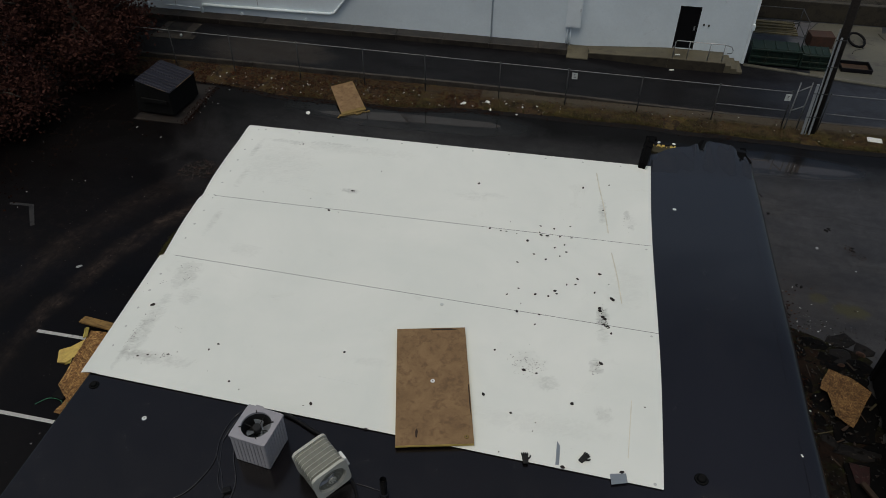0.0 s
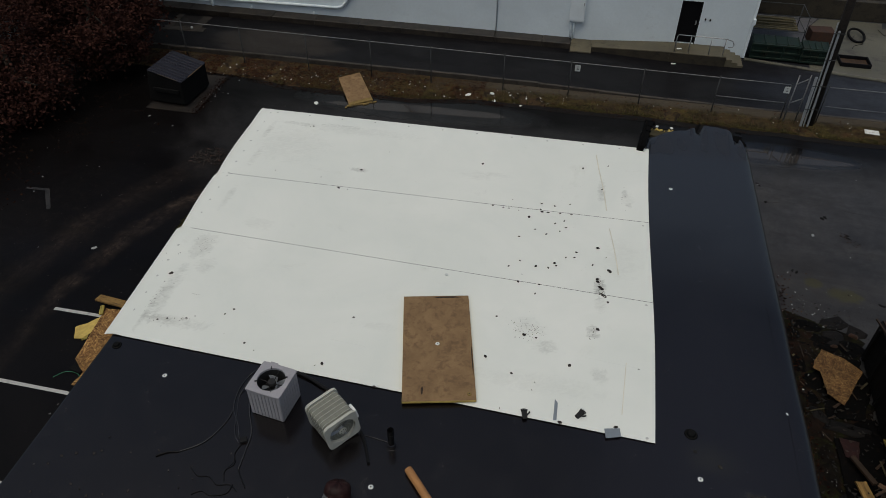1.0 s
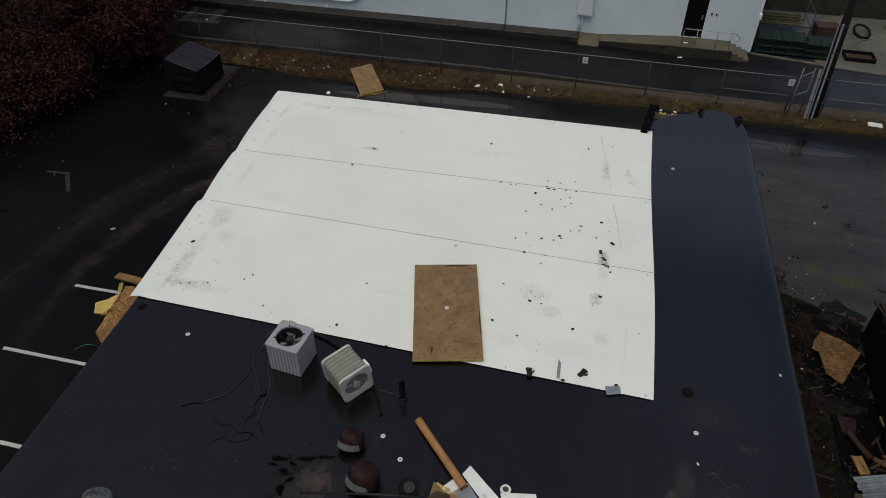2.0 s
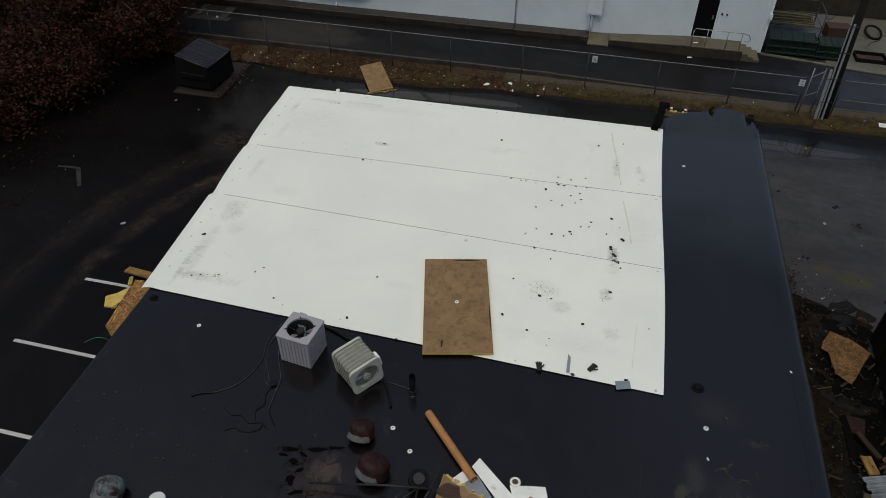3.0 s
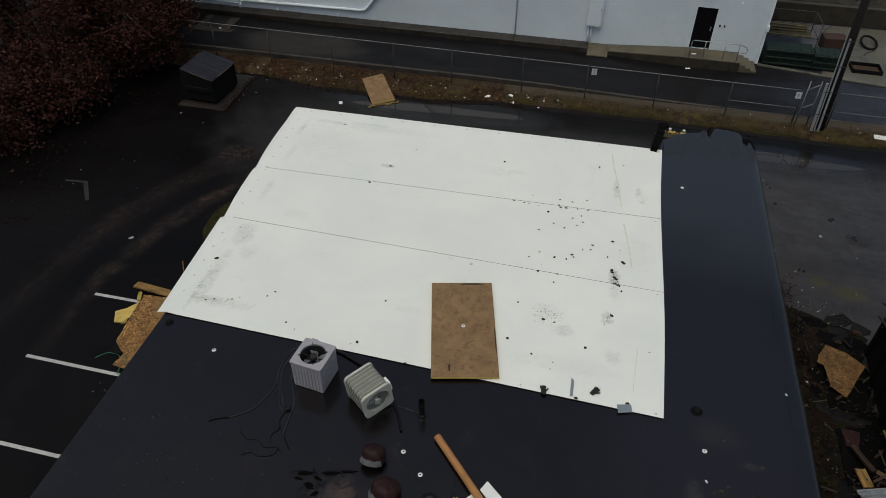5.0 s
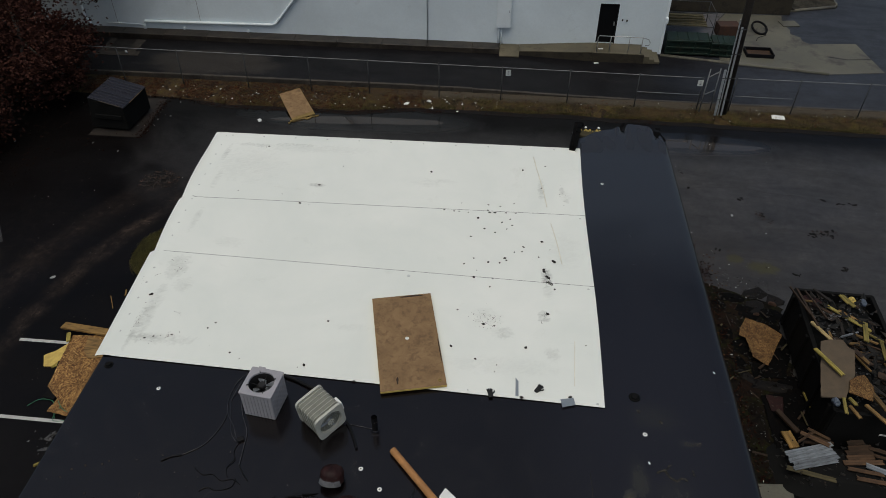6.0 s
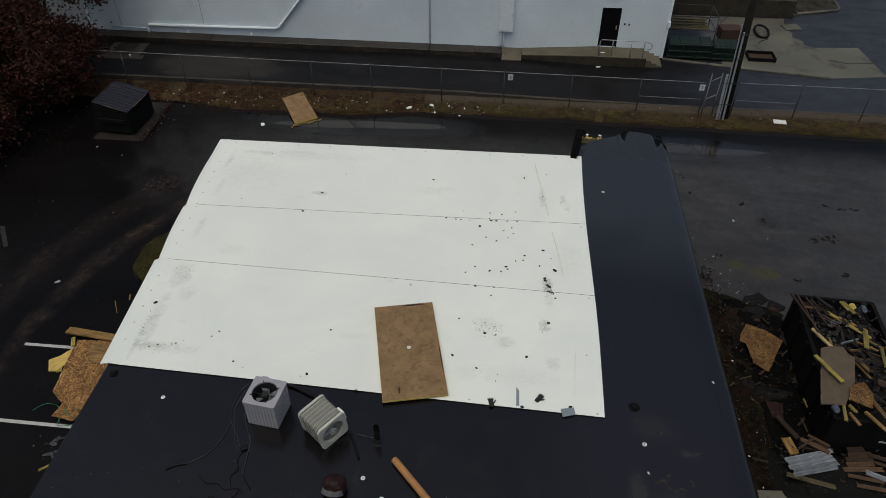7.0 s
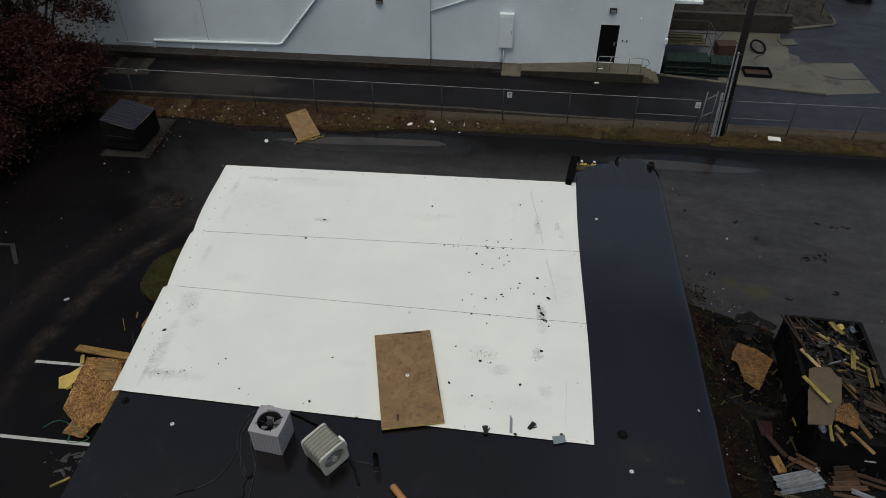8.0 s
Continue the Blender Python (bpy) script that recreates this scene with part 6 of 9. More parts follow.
roof_drain(0.55, 0.30, 0.105, "small black drain strainer set in the rubber roof")
roof_drain(-9.30, 0.12, 0.085, "small black drain strainer at the roof corner")


def loose_plate(x, y, z=ROOF):
    t = thing("fastener_disc", pose(x, y, z + 0.001), "loose round white fastening plate on the black roof", "fastener", "loose plates")
    part("disc", cyl(bmesh.new(), 0.042, 0.034, 0.008, pose(0, 0, 0), 18), WHITE_PLASTIC, t)
    part("screw_head", cyl(bmesh.new(), 0.013, 0.011, 0.005, pose(0, 0, 0.008), 10), DARK_STEEL, t)


for x, y in ((-8.14, -0.33), (0.645, -0.49), (0.47, 7.03), (-4.14, -1.625), (-3.77, -1.97)):
    loose_plate(x, y)


def work_glove(x, y, z, turn, label):
    t = solo("work_glove", None or bmesh.new(), GLOVE, label, "glove", pose(x, y, z, 0, 0, turn) @ Matrix.Diagonal((0.95, 0.82, 1, 1)), "dropped gloves")
    b = bmesh.new()
    box(b, 0.095, 0.12, 0.028, pose(0, 0, 0.016), 0.012, 2)
    box(b, 0.085, 0.07, 0.034, pose(0, -0.085, 0.018), 0.014, 2)
    for k, (fx, ln, an) in enumerate(((-0.038, 0.062, 10), (-0.013, 0.075, 3), (0.013, 0.072, -4), (0.037, 0.058, -11))):
        tube(b, [(fx, 0.05, 0.015), (fx - math.sin(radians(an)) * ln * 0.6, 0.05 + ln * 0.6, 0.02), (fx - math.sin(radians(an)) * ln, 0.05 + ln, 0.013)], [0.0145, 0.0145, 0.011], 7)
    tube(b, [(0.045, -0.02, 0.016), (0.082, 0.02, 0.02), (0.088, 0.055, 0.014)], [0.014, 0.014, 0.010], 7)
    b.to_mesh(t.data)
    b.free()


work_glove(-2.07, 0.12, on_white(-2.07, 0.12), 12, "black work glove dropped at the membrane edge, fingers spread")
work_glove(-1.19, 0.30, on_white(-1.19, 0.3), -35, "black work glove lying on the white membrane")


def strip_of(name, outline, z, thick, mat2, label, category):
    b = bmesh.new()
    slab(b, outline, z, z + thick)
    return solo(name, b, mat2, label, category)


strip_of("metal_strip", [(-1.615, 0.53), (-1.56, 0.45), (-1.555, 0.11), (-1.61, 0.105)], on_white(-1.58, 0.3) - 0.002, 0.006, GREY_METAL, "blue-grey metal strip with a slanted tip on the membrane", "metal strip")
strip_of("membrane_patch", [(-0.80, 0.10), (-0.56, 0.155), (-0.535, 0.0), (-0.77, -0.075)], ROOF + 0.035, 0.005, GREY_METAL, "small grey membrane patch across the white edge", "patch")


def cardboard_tube():
    a, c = Vector((-3.66, -1.26, ROOF + 0.065)), Vector((-2.72, -2.27, ROOF + 0.085))
    t = thing("cardboard_tube", Matrix.Translation(a), "long orange-brown cardboard roll core on the black roof", "cardboard tube")
    b = bmesh.new()
    d = c - a
    m = d.to_track_quat("Z", "Y").to_matrix().to_4x4()
    cyl(b, 0.062, 0.062, d.length, m, 24, False)
    cyl(b, 0.050, 0.050, d.length, m, 24, False)
    ring = []
    part("core", b, CARDBOARD, t)
    for end in (0.0, d.length - 0.004):
        b = bmesh.new()
        n = 24
        vs = [[b.verts.new(m @ Vector((r * math.cos(2 * math.pi * k / n), r * math.sin(2 * math.pi * k / n), end + 0.002))) for k in range(n)] for r in (0.050, 0.062)]
        for k in range(n):
            b.faces.new((vs[0][k], vs[0][(k + 1) % n], vs[1][(k + 1) % n], vs[1][k]))
        part("end_rim", b, OLD_WOOD, t)


cardboard_tube()


def scrap_heap():
    """Offcuts beside the tube: white membrane, torn board, grey flashing, a tin and a screwdriver."""
    strip_of("membrane_offcut", [(-2.71, -1.85), (-2.80, -2.02), (-2.40, -2.42), (-1.95, -2.85), (-1.55, -2.85)], ROOF + 0.012, 0.008, WHITE_PLASTIC, "tapering white membrane offcut", "offcut")
    strip_of("membrane_offcut", [(-2.20, -2.20), (-1.69, -2.11), (-1.62, -2.33), (-1.52, -2.60), (-2.0, -2.75)], ROOF + 0.022, 0.006, WHITE_PLASTIC, "square white membrane offcut with a torn hole", "offcut")
    strip_of("membrane_offcut", [(-3.06, -2.30), (-2.87, -2.07), (-2.78, -2.2), (-2.86, -2.42)], ROOF + 0.004, 0.008, WHITE_PLASTIC, "dirty white membrane offcut under the tube", "offcut")
    strip_of("metal_flashing", [(-2.86, -2.33), (-2.69, -2.15), (-2.36, -2.53), (-2.15, -2.78), (-2.35, -2.85)], ROOF + 0.030, 0.006, GREY_METAL, "blue-grey flashing blade lying across the offcuts", "flashing")
    t = thing("torn_board", pose(-2.85, -2.85, ROOF), "torn piece of brown-faced yellow foam board", "insulation board")
    r = random.Random(8)
    o = [(-0.32, 0.58), (-0.22, 0.53), (-0.12, 0.44), (0.02, 0.46), (0.10, 0.38), (0.22, 0.36), (0.36, 0.30), (0.50, 0.21), (0.62, 0.20), (0.78, 0.05), (0.7, -0.7), (-0.42, -0.7), (-0.36, 0.0)]
    part("foam_core", slab(bmesh.new(), o, 0.04, 0.085), FOAM, t)
    part("facing", slab(bmesh.new(), [(x * 0.985, y * 0.97) for x, y in o], 0.085, 0.089), FACER, t)
    st = ragged(-0.17, 0.30, 0.16, 0.15, 40, 0.22, 3, -15)
    part("stain", slab(bmesh.new(), st, 0.088, 0.0925), OLD_WOOD, t, "dark wet stain")
    part("stain", slab(bmesh.new(), ragged(0.07, 0.14, 0.15, 0.055, 36, 0.25, 5, -30), 0.088, 0.0945), OLD_WOOD, t, "dark wet stain")
    part("fastener_plate", cyl(bmesh.new(), 0.042, 0.034, 0.008, pose(0.27, 0.27 - 0.02, 0.089), 16), WHITE_PLASTIC, t)
    for k in range(9):
        q = r.random()
        part("foam_crumb", box(bmesh.new(), r.uniform(0.03, 0.09), r.uniform(0.02, 0.05), 0.03, pose(-0.30 + 0.85 * q, 0.57 - 0.36 * q + r.uniform(0.0, 0.04), 0.066, r.uniform(-20, 20), r.uniform(-20, 20), r.uniform(0, 180)), 0.008, 1), FOAM, t, "torn yellow foam")
    part("support", box(bmesh.new(), 0.6, 0.5, 0.04, pose(0.1, -0.3, 0.02)), FOAM, t)
    tin = thing("tape_roll", pose(-2.13, -2.14, ROOF + 0.02), "round pale tape roll between the offcuts", "tape roll")
    b = bmesh.new()
    ringp = [(0.062 * math.cos(2 * math.pi * k / 24), 0.062 * math.sin(2 * math.pi * k / 24), 0.02) for k in range(25)]
    tube(b, ringp, 0.02, 8)
    part("roll", b, WHITE_PLASTIC, tin)
    part("core", cyl(bmesh.new(), 0.045, 0.045, 0.03, pose(0, 0, 0.0), 16), PALE_OLD, tin)
    b = bmesh.new()
    box(b, 0.16, 0.10, 0.025, pose(-1.83, -2.39, ROOF + 0.041, 0, 0, -20), 0.012)
    solo("wood_offcut", b, CARDBOARD, "rounded brown wood offcut on white membrane", "offcut")
    d = thing("screwdriver", pose(-1.62, -2.335, ROOF + 0.04, 0, 90, 12), "black screwdriver lying across the white offcut", "screwdriver")
    part("handle", cyl(bmesh.new(), 0.014, 0.017, 0.10, pose(0, 0, -0.06), 10), CABLE, d)
    part("shaft", cyl(bmesh.new(), 0.004, 0.004, 0.12, pose(0, 0, 0.04), 6), GALVANISED, d)


scrap_heap()


def trolley():
    t = thing("trolley", pose(0, 0, ROOF), "black steel trolley lying on the roof with pale-hubbed wheels", "trolley")
    part("shaft", tube(bmesh.new(), [(-5.02, -2.88, 0.10), (-3.9, -2.74, 0.24), (-3.2, -2.64, 0.24)], 0.018, 7), DARK_STEEL, t)
    part("shaft", tube(bmesh.new(), [(-3.18, -2.05, 0.25), (-3.28, -2.62, 0.22), (-3.42, -3.1, 0.15)], 0.018, 7), DARK_STEEL, t)
    part("strut", tube(bmesh.new(), [(-3.46, -2.66, 0.23), (-3.44, -3.1, 0.12)], 0.016, 7), DARK_STEEL, t)
    part("strut", tube(bmesh.new(), [(-3.48, -2.70, 0.23), (-3.66, -2.9, 0.2)], 0.014, 7), DARK_STEEL, t)
    for x, y, z, tl in ((-3.88, -3.02, 0.11, -25), (-3.50, -2.50, 0.15, 10)):
        w = part("wheel", cyl(bmesh.new(), 0.15, 0.15, 0.085, pose(x, y, z - 0.02, tl, 12, 0), 26), RUBBER, t)
        bmh = bmesh.new()
        cyl(bmh, 0.10, 0.085, 0.02, pose(x, y, z - 0.02, tl, 12, 0) @ pose(0, 0, 0.083), 20)
        if tl < 0:
            part("hub", bmh, LIGHT_STEEL, w, "pale hub")
            for k in range(3):
                part("hub_slot", box(bmesh.new(), 0.03, 0.055, 0.006, pose(x, y, z - 0.02, tl, 12, 0) @ pose(0, 0, 0.104, 0, 0, 120 * k) @ pose(0, 0.05, 0), 0.004, 1), RUBBER, w)
        else:
            part("hub", bmh, DARK_STEEL, w)
    part("axle", tube(bmesh.new(), [(-3.88, -3.02, 0.12), (-3.50, -2.50, 0.16)], 0.012, 6), DARK_STEEL, t)
    b = bmesh.new()
    box(b, 0.2, 0.16, 0.10, pose(-3.52, -3.02, ROOF + 0.05, 0, 0, -20), 0.03, 3)
    solo("plastic_jug", b, WHITE_PLASTIC, "white plastic jug beside the trolley", "jug")


trolley()


def vent_hood(m, r, h, paint, label, seed):
    """A round-topped sheet-steel hood on a ragged flange, standing loose."""
    rr = random.Random(seed)
    t = thing("vent_hood", m, label, "roof vent", "loose vent hoods")
    n = 30
    b = bmesh.new()
    prof = [(0.02, h), (r * 0.34, h * 0.985), (r * 0.60, h * 0.945), (r * 0.80, h * 0.87), (r * 0.93, h * 0.75), (r * 0.99, h * 0.60), (r * 1.01, h * 0.35), (r * 1.03, h * 0.10)]
    rings = []
    for q, z in prof:
        rings.append([b.verts.new((q * math.cos(2 * math.pi * k / n) * (1 + 0.015 * math.sin(3 * k)), q * 0.92 * math.sin(2 * math.pi * k / n), z + 0.006 * math.sin(k * 1.7))) for k in range(n)])
    for a, c in zip(rings, rings[1:]):
        for k in range(n):
            f = b.faces.new((a[k], a[(k + 1) % n], c[(k + 1) % n], c[k]))
            f.smooth = True
    b.faces.new(rings[0])
    bmesh.ops.recalc_face_normals(b, faces=b.faces)
    part("hood", b, paint, t)
    b = bmesh.new()
    lo, hi = [], []
    for k in range(15):
        a = radians(175 + 130 * k / 14)
        top = h * (0.34 + 0.06 * rr.random()) if 0 < k < 14 else h * 0.12
        hi.append(b.verts.new((r * 1.035 * math.cos(a), r * 0.955 * math.sin(a), top)))
        lo.append(b.verts.new((r * 1.10 * math.cos(a), r * 1.02 * math.sin(a), 0.004)))
    for k in range(14):
        f = b.faces.new((hi[k], hi[k + 1], lo[k + 1], lo[k]))
        f.smooth = True
    part("flange", b, ZINC_EDGE, t, "bare dull zinc flange")
    part("band", cyl(bmesh.new(), r * 1.012, r * 1.012, h * 0.05, Matrix.Diagonal((1, 0.925, 1, 1)) @ pose(0, 0, h * 0.55), n, False), paint, t)
    part("throat", cyl(bmesh.new(), r * 0.95, r * 0.95, 0.02, Matrix.Diagonal((1, 0.92, 1, 1)) @ pose(0, 0, 0.0), n), AC_INSIDE, t)


vent_hood(pose(-4.56, -1.94, ROOF + 0.06, -26, 14, 20), 0.195, 0.27, MAROON, "small rusted maroon vent hood standing crooked", 1)
vent_hood(pose(-4.20, -2.51, ROOF + 0.06, -22, 8, -5), 0.235, 0.30, MAROON, "rusted maroon vent hood on a ragged zinc flange", 2)
vent_hood(pose(-7.76, -3.72, ROOF + 0.07, -26, 24, 30), 0.215, 0.27, PALE_RUST, "flaking pale-blue vent hood, rusted through, standing crooked", 3)


def bucket(x, y, h, r, label):
    t = thing("bucket", pose(x, y, ROOF, 0, 0, 20), label, "bucket", "white buckets")
    part("body", cyl(bmesh.new(), r * 0.86, r * 0.97, h, pose(0, 0, 0), 28), WHITE_PLASTIC, t)
    b = bmesh.new()
    cyl(b, r * 1.05, r * 1.05, 0.03, pose(0, 0, h - 0.01), 30)
    cyl(b, r * 0.92, r * 0.9, 0.012, pose(0, 0, h + 0.02), 30)
    part("lid", b, LID_GREY, t, "pale grey lid")
    for z in (h * 0.72, h * 0.82):
        part("band", cyl(bmesh.new(), r * 1.01, r * 1.01, 0.012, pose(0, 0, z), 28), LID_GREY, t)
    part("bail", tube(bmesh.new(), [(r * 0.98 * math.cos(a), r * 0.98 * math.sin(a), h * 0.72 - 0.10 * math.sin(a - 0.2)) for a in [0.2 + k * 2.7 / 12 for k in range(13)]], 0.004, 5), GALVANISED, t)


bucket(-6.93, -3.72, 0.28, 0.112, "white plastic bucket with a grey lid")
bucket(-7.56, -4.22, 0.28, 0.112, "white plastic bucket beside the pale vent hood")


def roof_dirt():
    r = random.Random(21)
    # rotting leaves and tar crumbs
    pl = []
    for k in range(120):
        a, q = r.uniform(0, 6.28), r.random() ** 0.45
        pl.append((-5.1 + 0.55 * q * math.cos(a) + r.gauss(0, .05), -2.75 + 0.62 * q * math.sin(a) + r.gauss(0, .05), ROOF + 0.003 + 0.015 * r.random()))
    scatter("leaf_heap", SLUDGE, pl, 0.009, "matted heap of wet rotting leaves on the black roof", "leaf litter", 0.25, 22)
    for k, (x, y, rx, ry, tn) in enumerate(((-5.55, -2.36, 0.14, 0.030, 14), (-5.15, -2.27, 0.15, 0.028, 10), (-4.88, -2.18, 0.10, 0.022, 16), (-5.42, -2.55, 0.09, 0.040, -12), (-5.35, -2.85, 0.05, 0.10, 8), (-5.20, -3.02, 0.09, 0.04, 30), (-5.62, -2.47, 0.08, 0.02, 5), (-5.28, -2.66, 0.07, 0.03, 50), (-5.32, -2.40, 0.08, 0.02, -20))):
        b = bmesh.new()
        slab(b, ragged(x, y, rx, ry, 70, 0.42, 230 + k, tn), ROOF, ROOF + 0.006)
        solo("leaf_mat", b, SLUDGE, "black mat of rotten leaves on the wet roof", "leaf litter", group="rotten leaf mats")
    pl = []
    for x0, y0, x1, y1, n, sp in ((-5.75, -2.42, -4.8, -2.17, 170, 0.05), (-5.5, -2.6, -5.2, -2.5, 70, 0.06), (-5.45, -3.0, -5.3, -2.7, 70, 0.06), (-5.2, -3.1, -4.9, -2.9, 60, 0.07)):
        for k in range(n):
            t2 = r.random()
            pl.append((x0 + (x1 - x0) * t2 + r.gauss(0, sp), y0 + (y1 - y0) * t2 + r.gauss(0, sp * 0.7), ROOF + 0.003))
    scatter("leaf_streak", SLUDGE, pl, 0.011, "crumbs of black leaf sludge washed across the roof", "leaf litter", 0.1, 23)
    pl = [(r.gauss(-7.0, 1.2), r.gauss(-2.5, 0.75), ROOF + 0.002) for k in range(45)]
    scatter("roof_specks", FLECK, pl, 0.016, "thin scatter of pale leaf flecks on the black roof", "leaf litter", 0.4, 24)
    # grit smudges on the white sheet
    pl = []
    for cx, cy, sx, sy, n in ((-1.0, 3.45, 0.03, 0.13, 45), (-0.95, 3.22, 0.03, 0.07, 35), (-1.07, 2.15, 0.04, 0.09, 20), (-2.22, 2.02, 0.16, 0.13, 90), (-8.95, 2.9, 0.08, 0.2, 4), (-0.55, 6.4, 0.06, 0.2, 10), (-8.45, 7.92, 0.06, 0.03, 8), (-9.08, 1.25, 0.03, 0.4, 6), (-8.6, 0.75, 0.4, 0.04, 5), (-6.66, 6.25, 0.04, 0.02, 8), (-8.45, 0.96, 0.05, 0.05, 22), (-9.11, 3.13, 0.12, 0.03, 14), (-8.99, 2.84, 0.06, 0.08, 16), (-9.24, 1.30, 0.03, 0.12, 26), (-9.62, 2.47, 0.02, 0.05, 8), (-9.36, 2.64, 0.03, 0.06, 6), (-8.48, 1.56, 0.08, 0.02, 8)):
        for k in range(n):
            x, y = r.gauss(cx, sx), r.gauss(cy, sy)
            pl.append((x, y, on_white(x, y) - 0.003))
    scatter("grit", DARK_LEAF, pl, 0.009, "dark grit smudges on the white membrane", "grit", 0.3, 25)


roof_dirt()


def silt_veins():
    """Crooked lines of dried silt on the east part of the black roof."""
    r = random.Random(28)
    pl = []
    for path, n, sp in (([(0.74, -1.24), (0.80, -1.20), (0.89, -1.17), (0.92, -1.24), (0.96, -1.32), (1.06, -1.36), (1.14, -1.31), (1.23, -1.33)], 150, 0.012), ([(0.93, -1.16), (0.97, -1.07)], 14, 0.01), ([(1.34, -1.12), (1.35, -1.25)], 14, 0.01), ([(1.30, -0.60), (1.43, -0.63), (1.58, -0.62)], 26, 0.018), ([(0.93, -0.20), (0.98, -0.23)], 14, 0.012), ([(0.57, 0.0), (0.61, -0.02)], 8, 0.01), ([(0.22, -1.78), (0.30, -1.66)], 34, 0.025)):
        for k in range(n):
            q = r.random() * (len(path) - 1)
            i = int(q)
            (xa, ya), (xc, yc) = path[i], path[i + 1]
            pl.append((xa + (xc - xa) * (q - i) + r.gauss(0, sp), ya + (yc - ya) * (q - i) + r.gauss(0, sp), ROOF))
    b = bmesh.new()
    tube(b, smooth_path([(-0.352, -1.30, ROOF + 0.001), (-0.345, -1.45, ROOF + 0.001), (-0.335, -1.62, ROOF + 0.001), (-0.345, -1.95, ROOF + 0.001)], 5), [0.002] * 4 + [0.004] * 8 + [0.0025] * 4, 5)
    solo("scratch", b, SILT, "thin pale scratch in the black rubber", "scratch")
    scatter("silt", SILT, pl, 0.013, "crooked veins of dried tan silt on the black roof", "silt", 0.1, 29)
    for x, y in ((0.645, -1.06), (2.10, 1.02)):
        b = bmesh.new()
        box(b, 0.03, 0.055, 0.012, pose(x, y, ROOF + 0.006, 0, 0, 25), 0.005, 1)
        solo("white_scrap", b, LID_GREY, "tiny pale scrap on the black roof", "scrap")


silt_veins()


def dead_leaf(x, y, s, turn, up=0.0):
    n = 8
    b = bmesh.new()

    def place(u, v):
        w = math.sin(math.pi * min(1, max(0, u))) ** 0.8
        return ((u - 0.5) * s * 1.6, (v - 0.5) * s * w * 1.1, 0.004 + 0.25 * s * abs(v - 0.5) + 0.1 * s * u * u)
    sheet(b, n, 4, place, 0.002)
    return b


LEAF_MESHES = []
for s in (0.018, 0.034, 0.048):
    me = mesh_of(dead_leaf(0, 0, s, 0), "dead_leaf", DARK_LEAF)
    LEAF_MESHES.append(me)


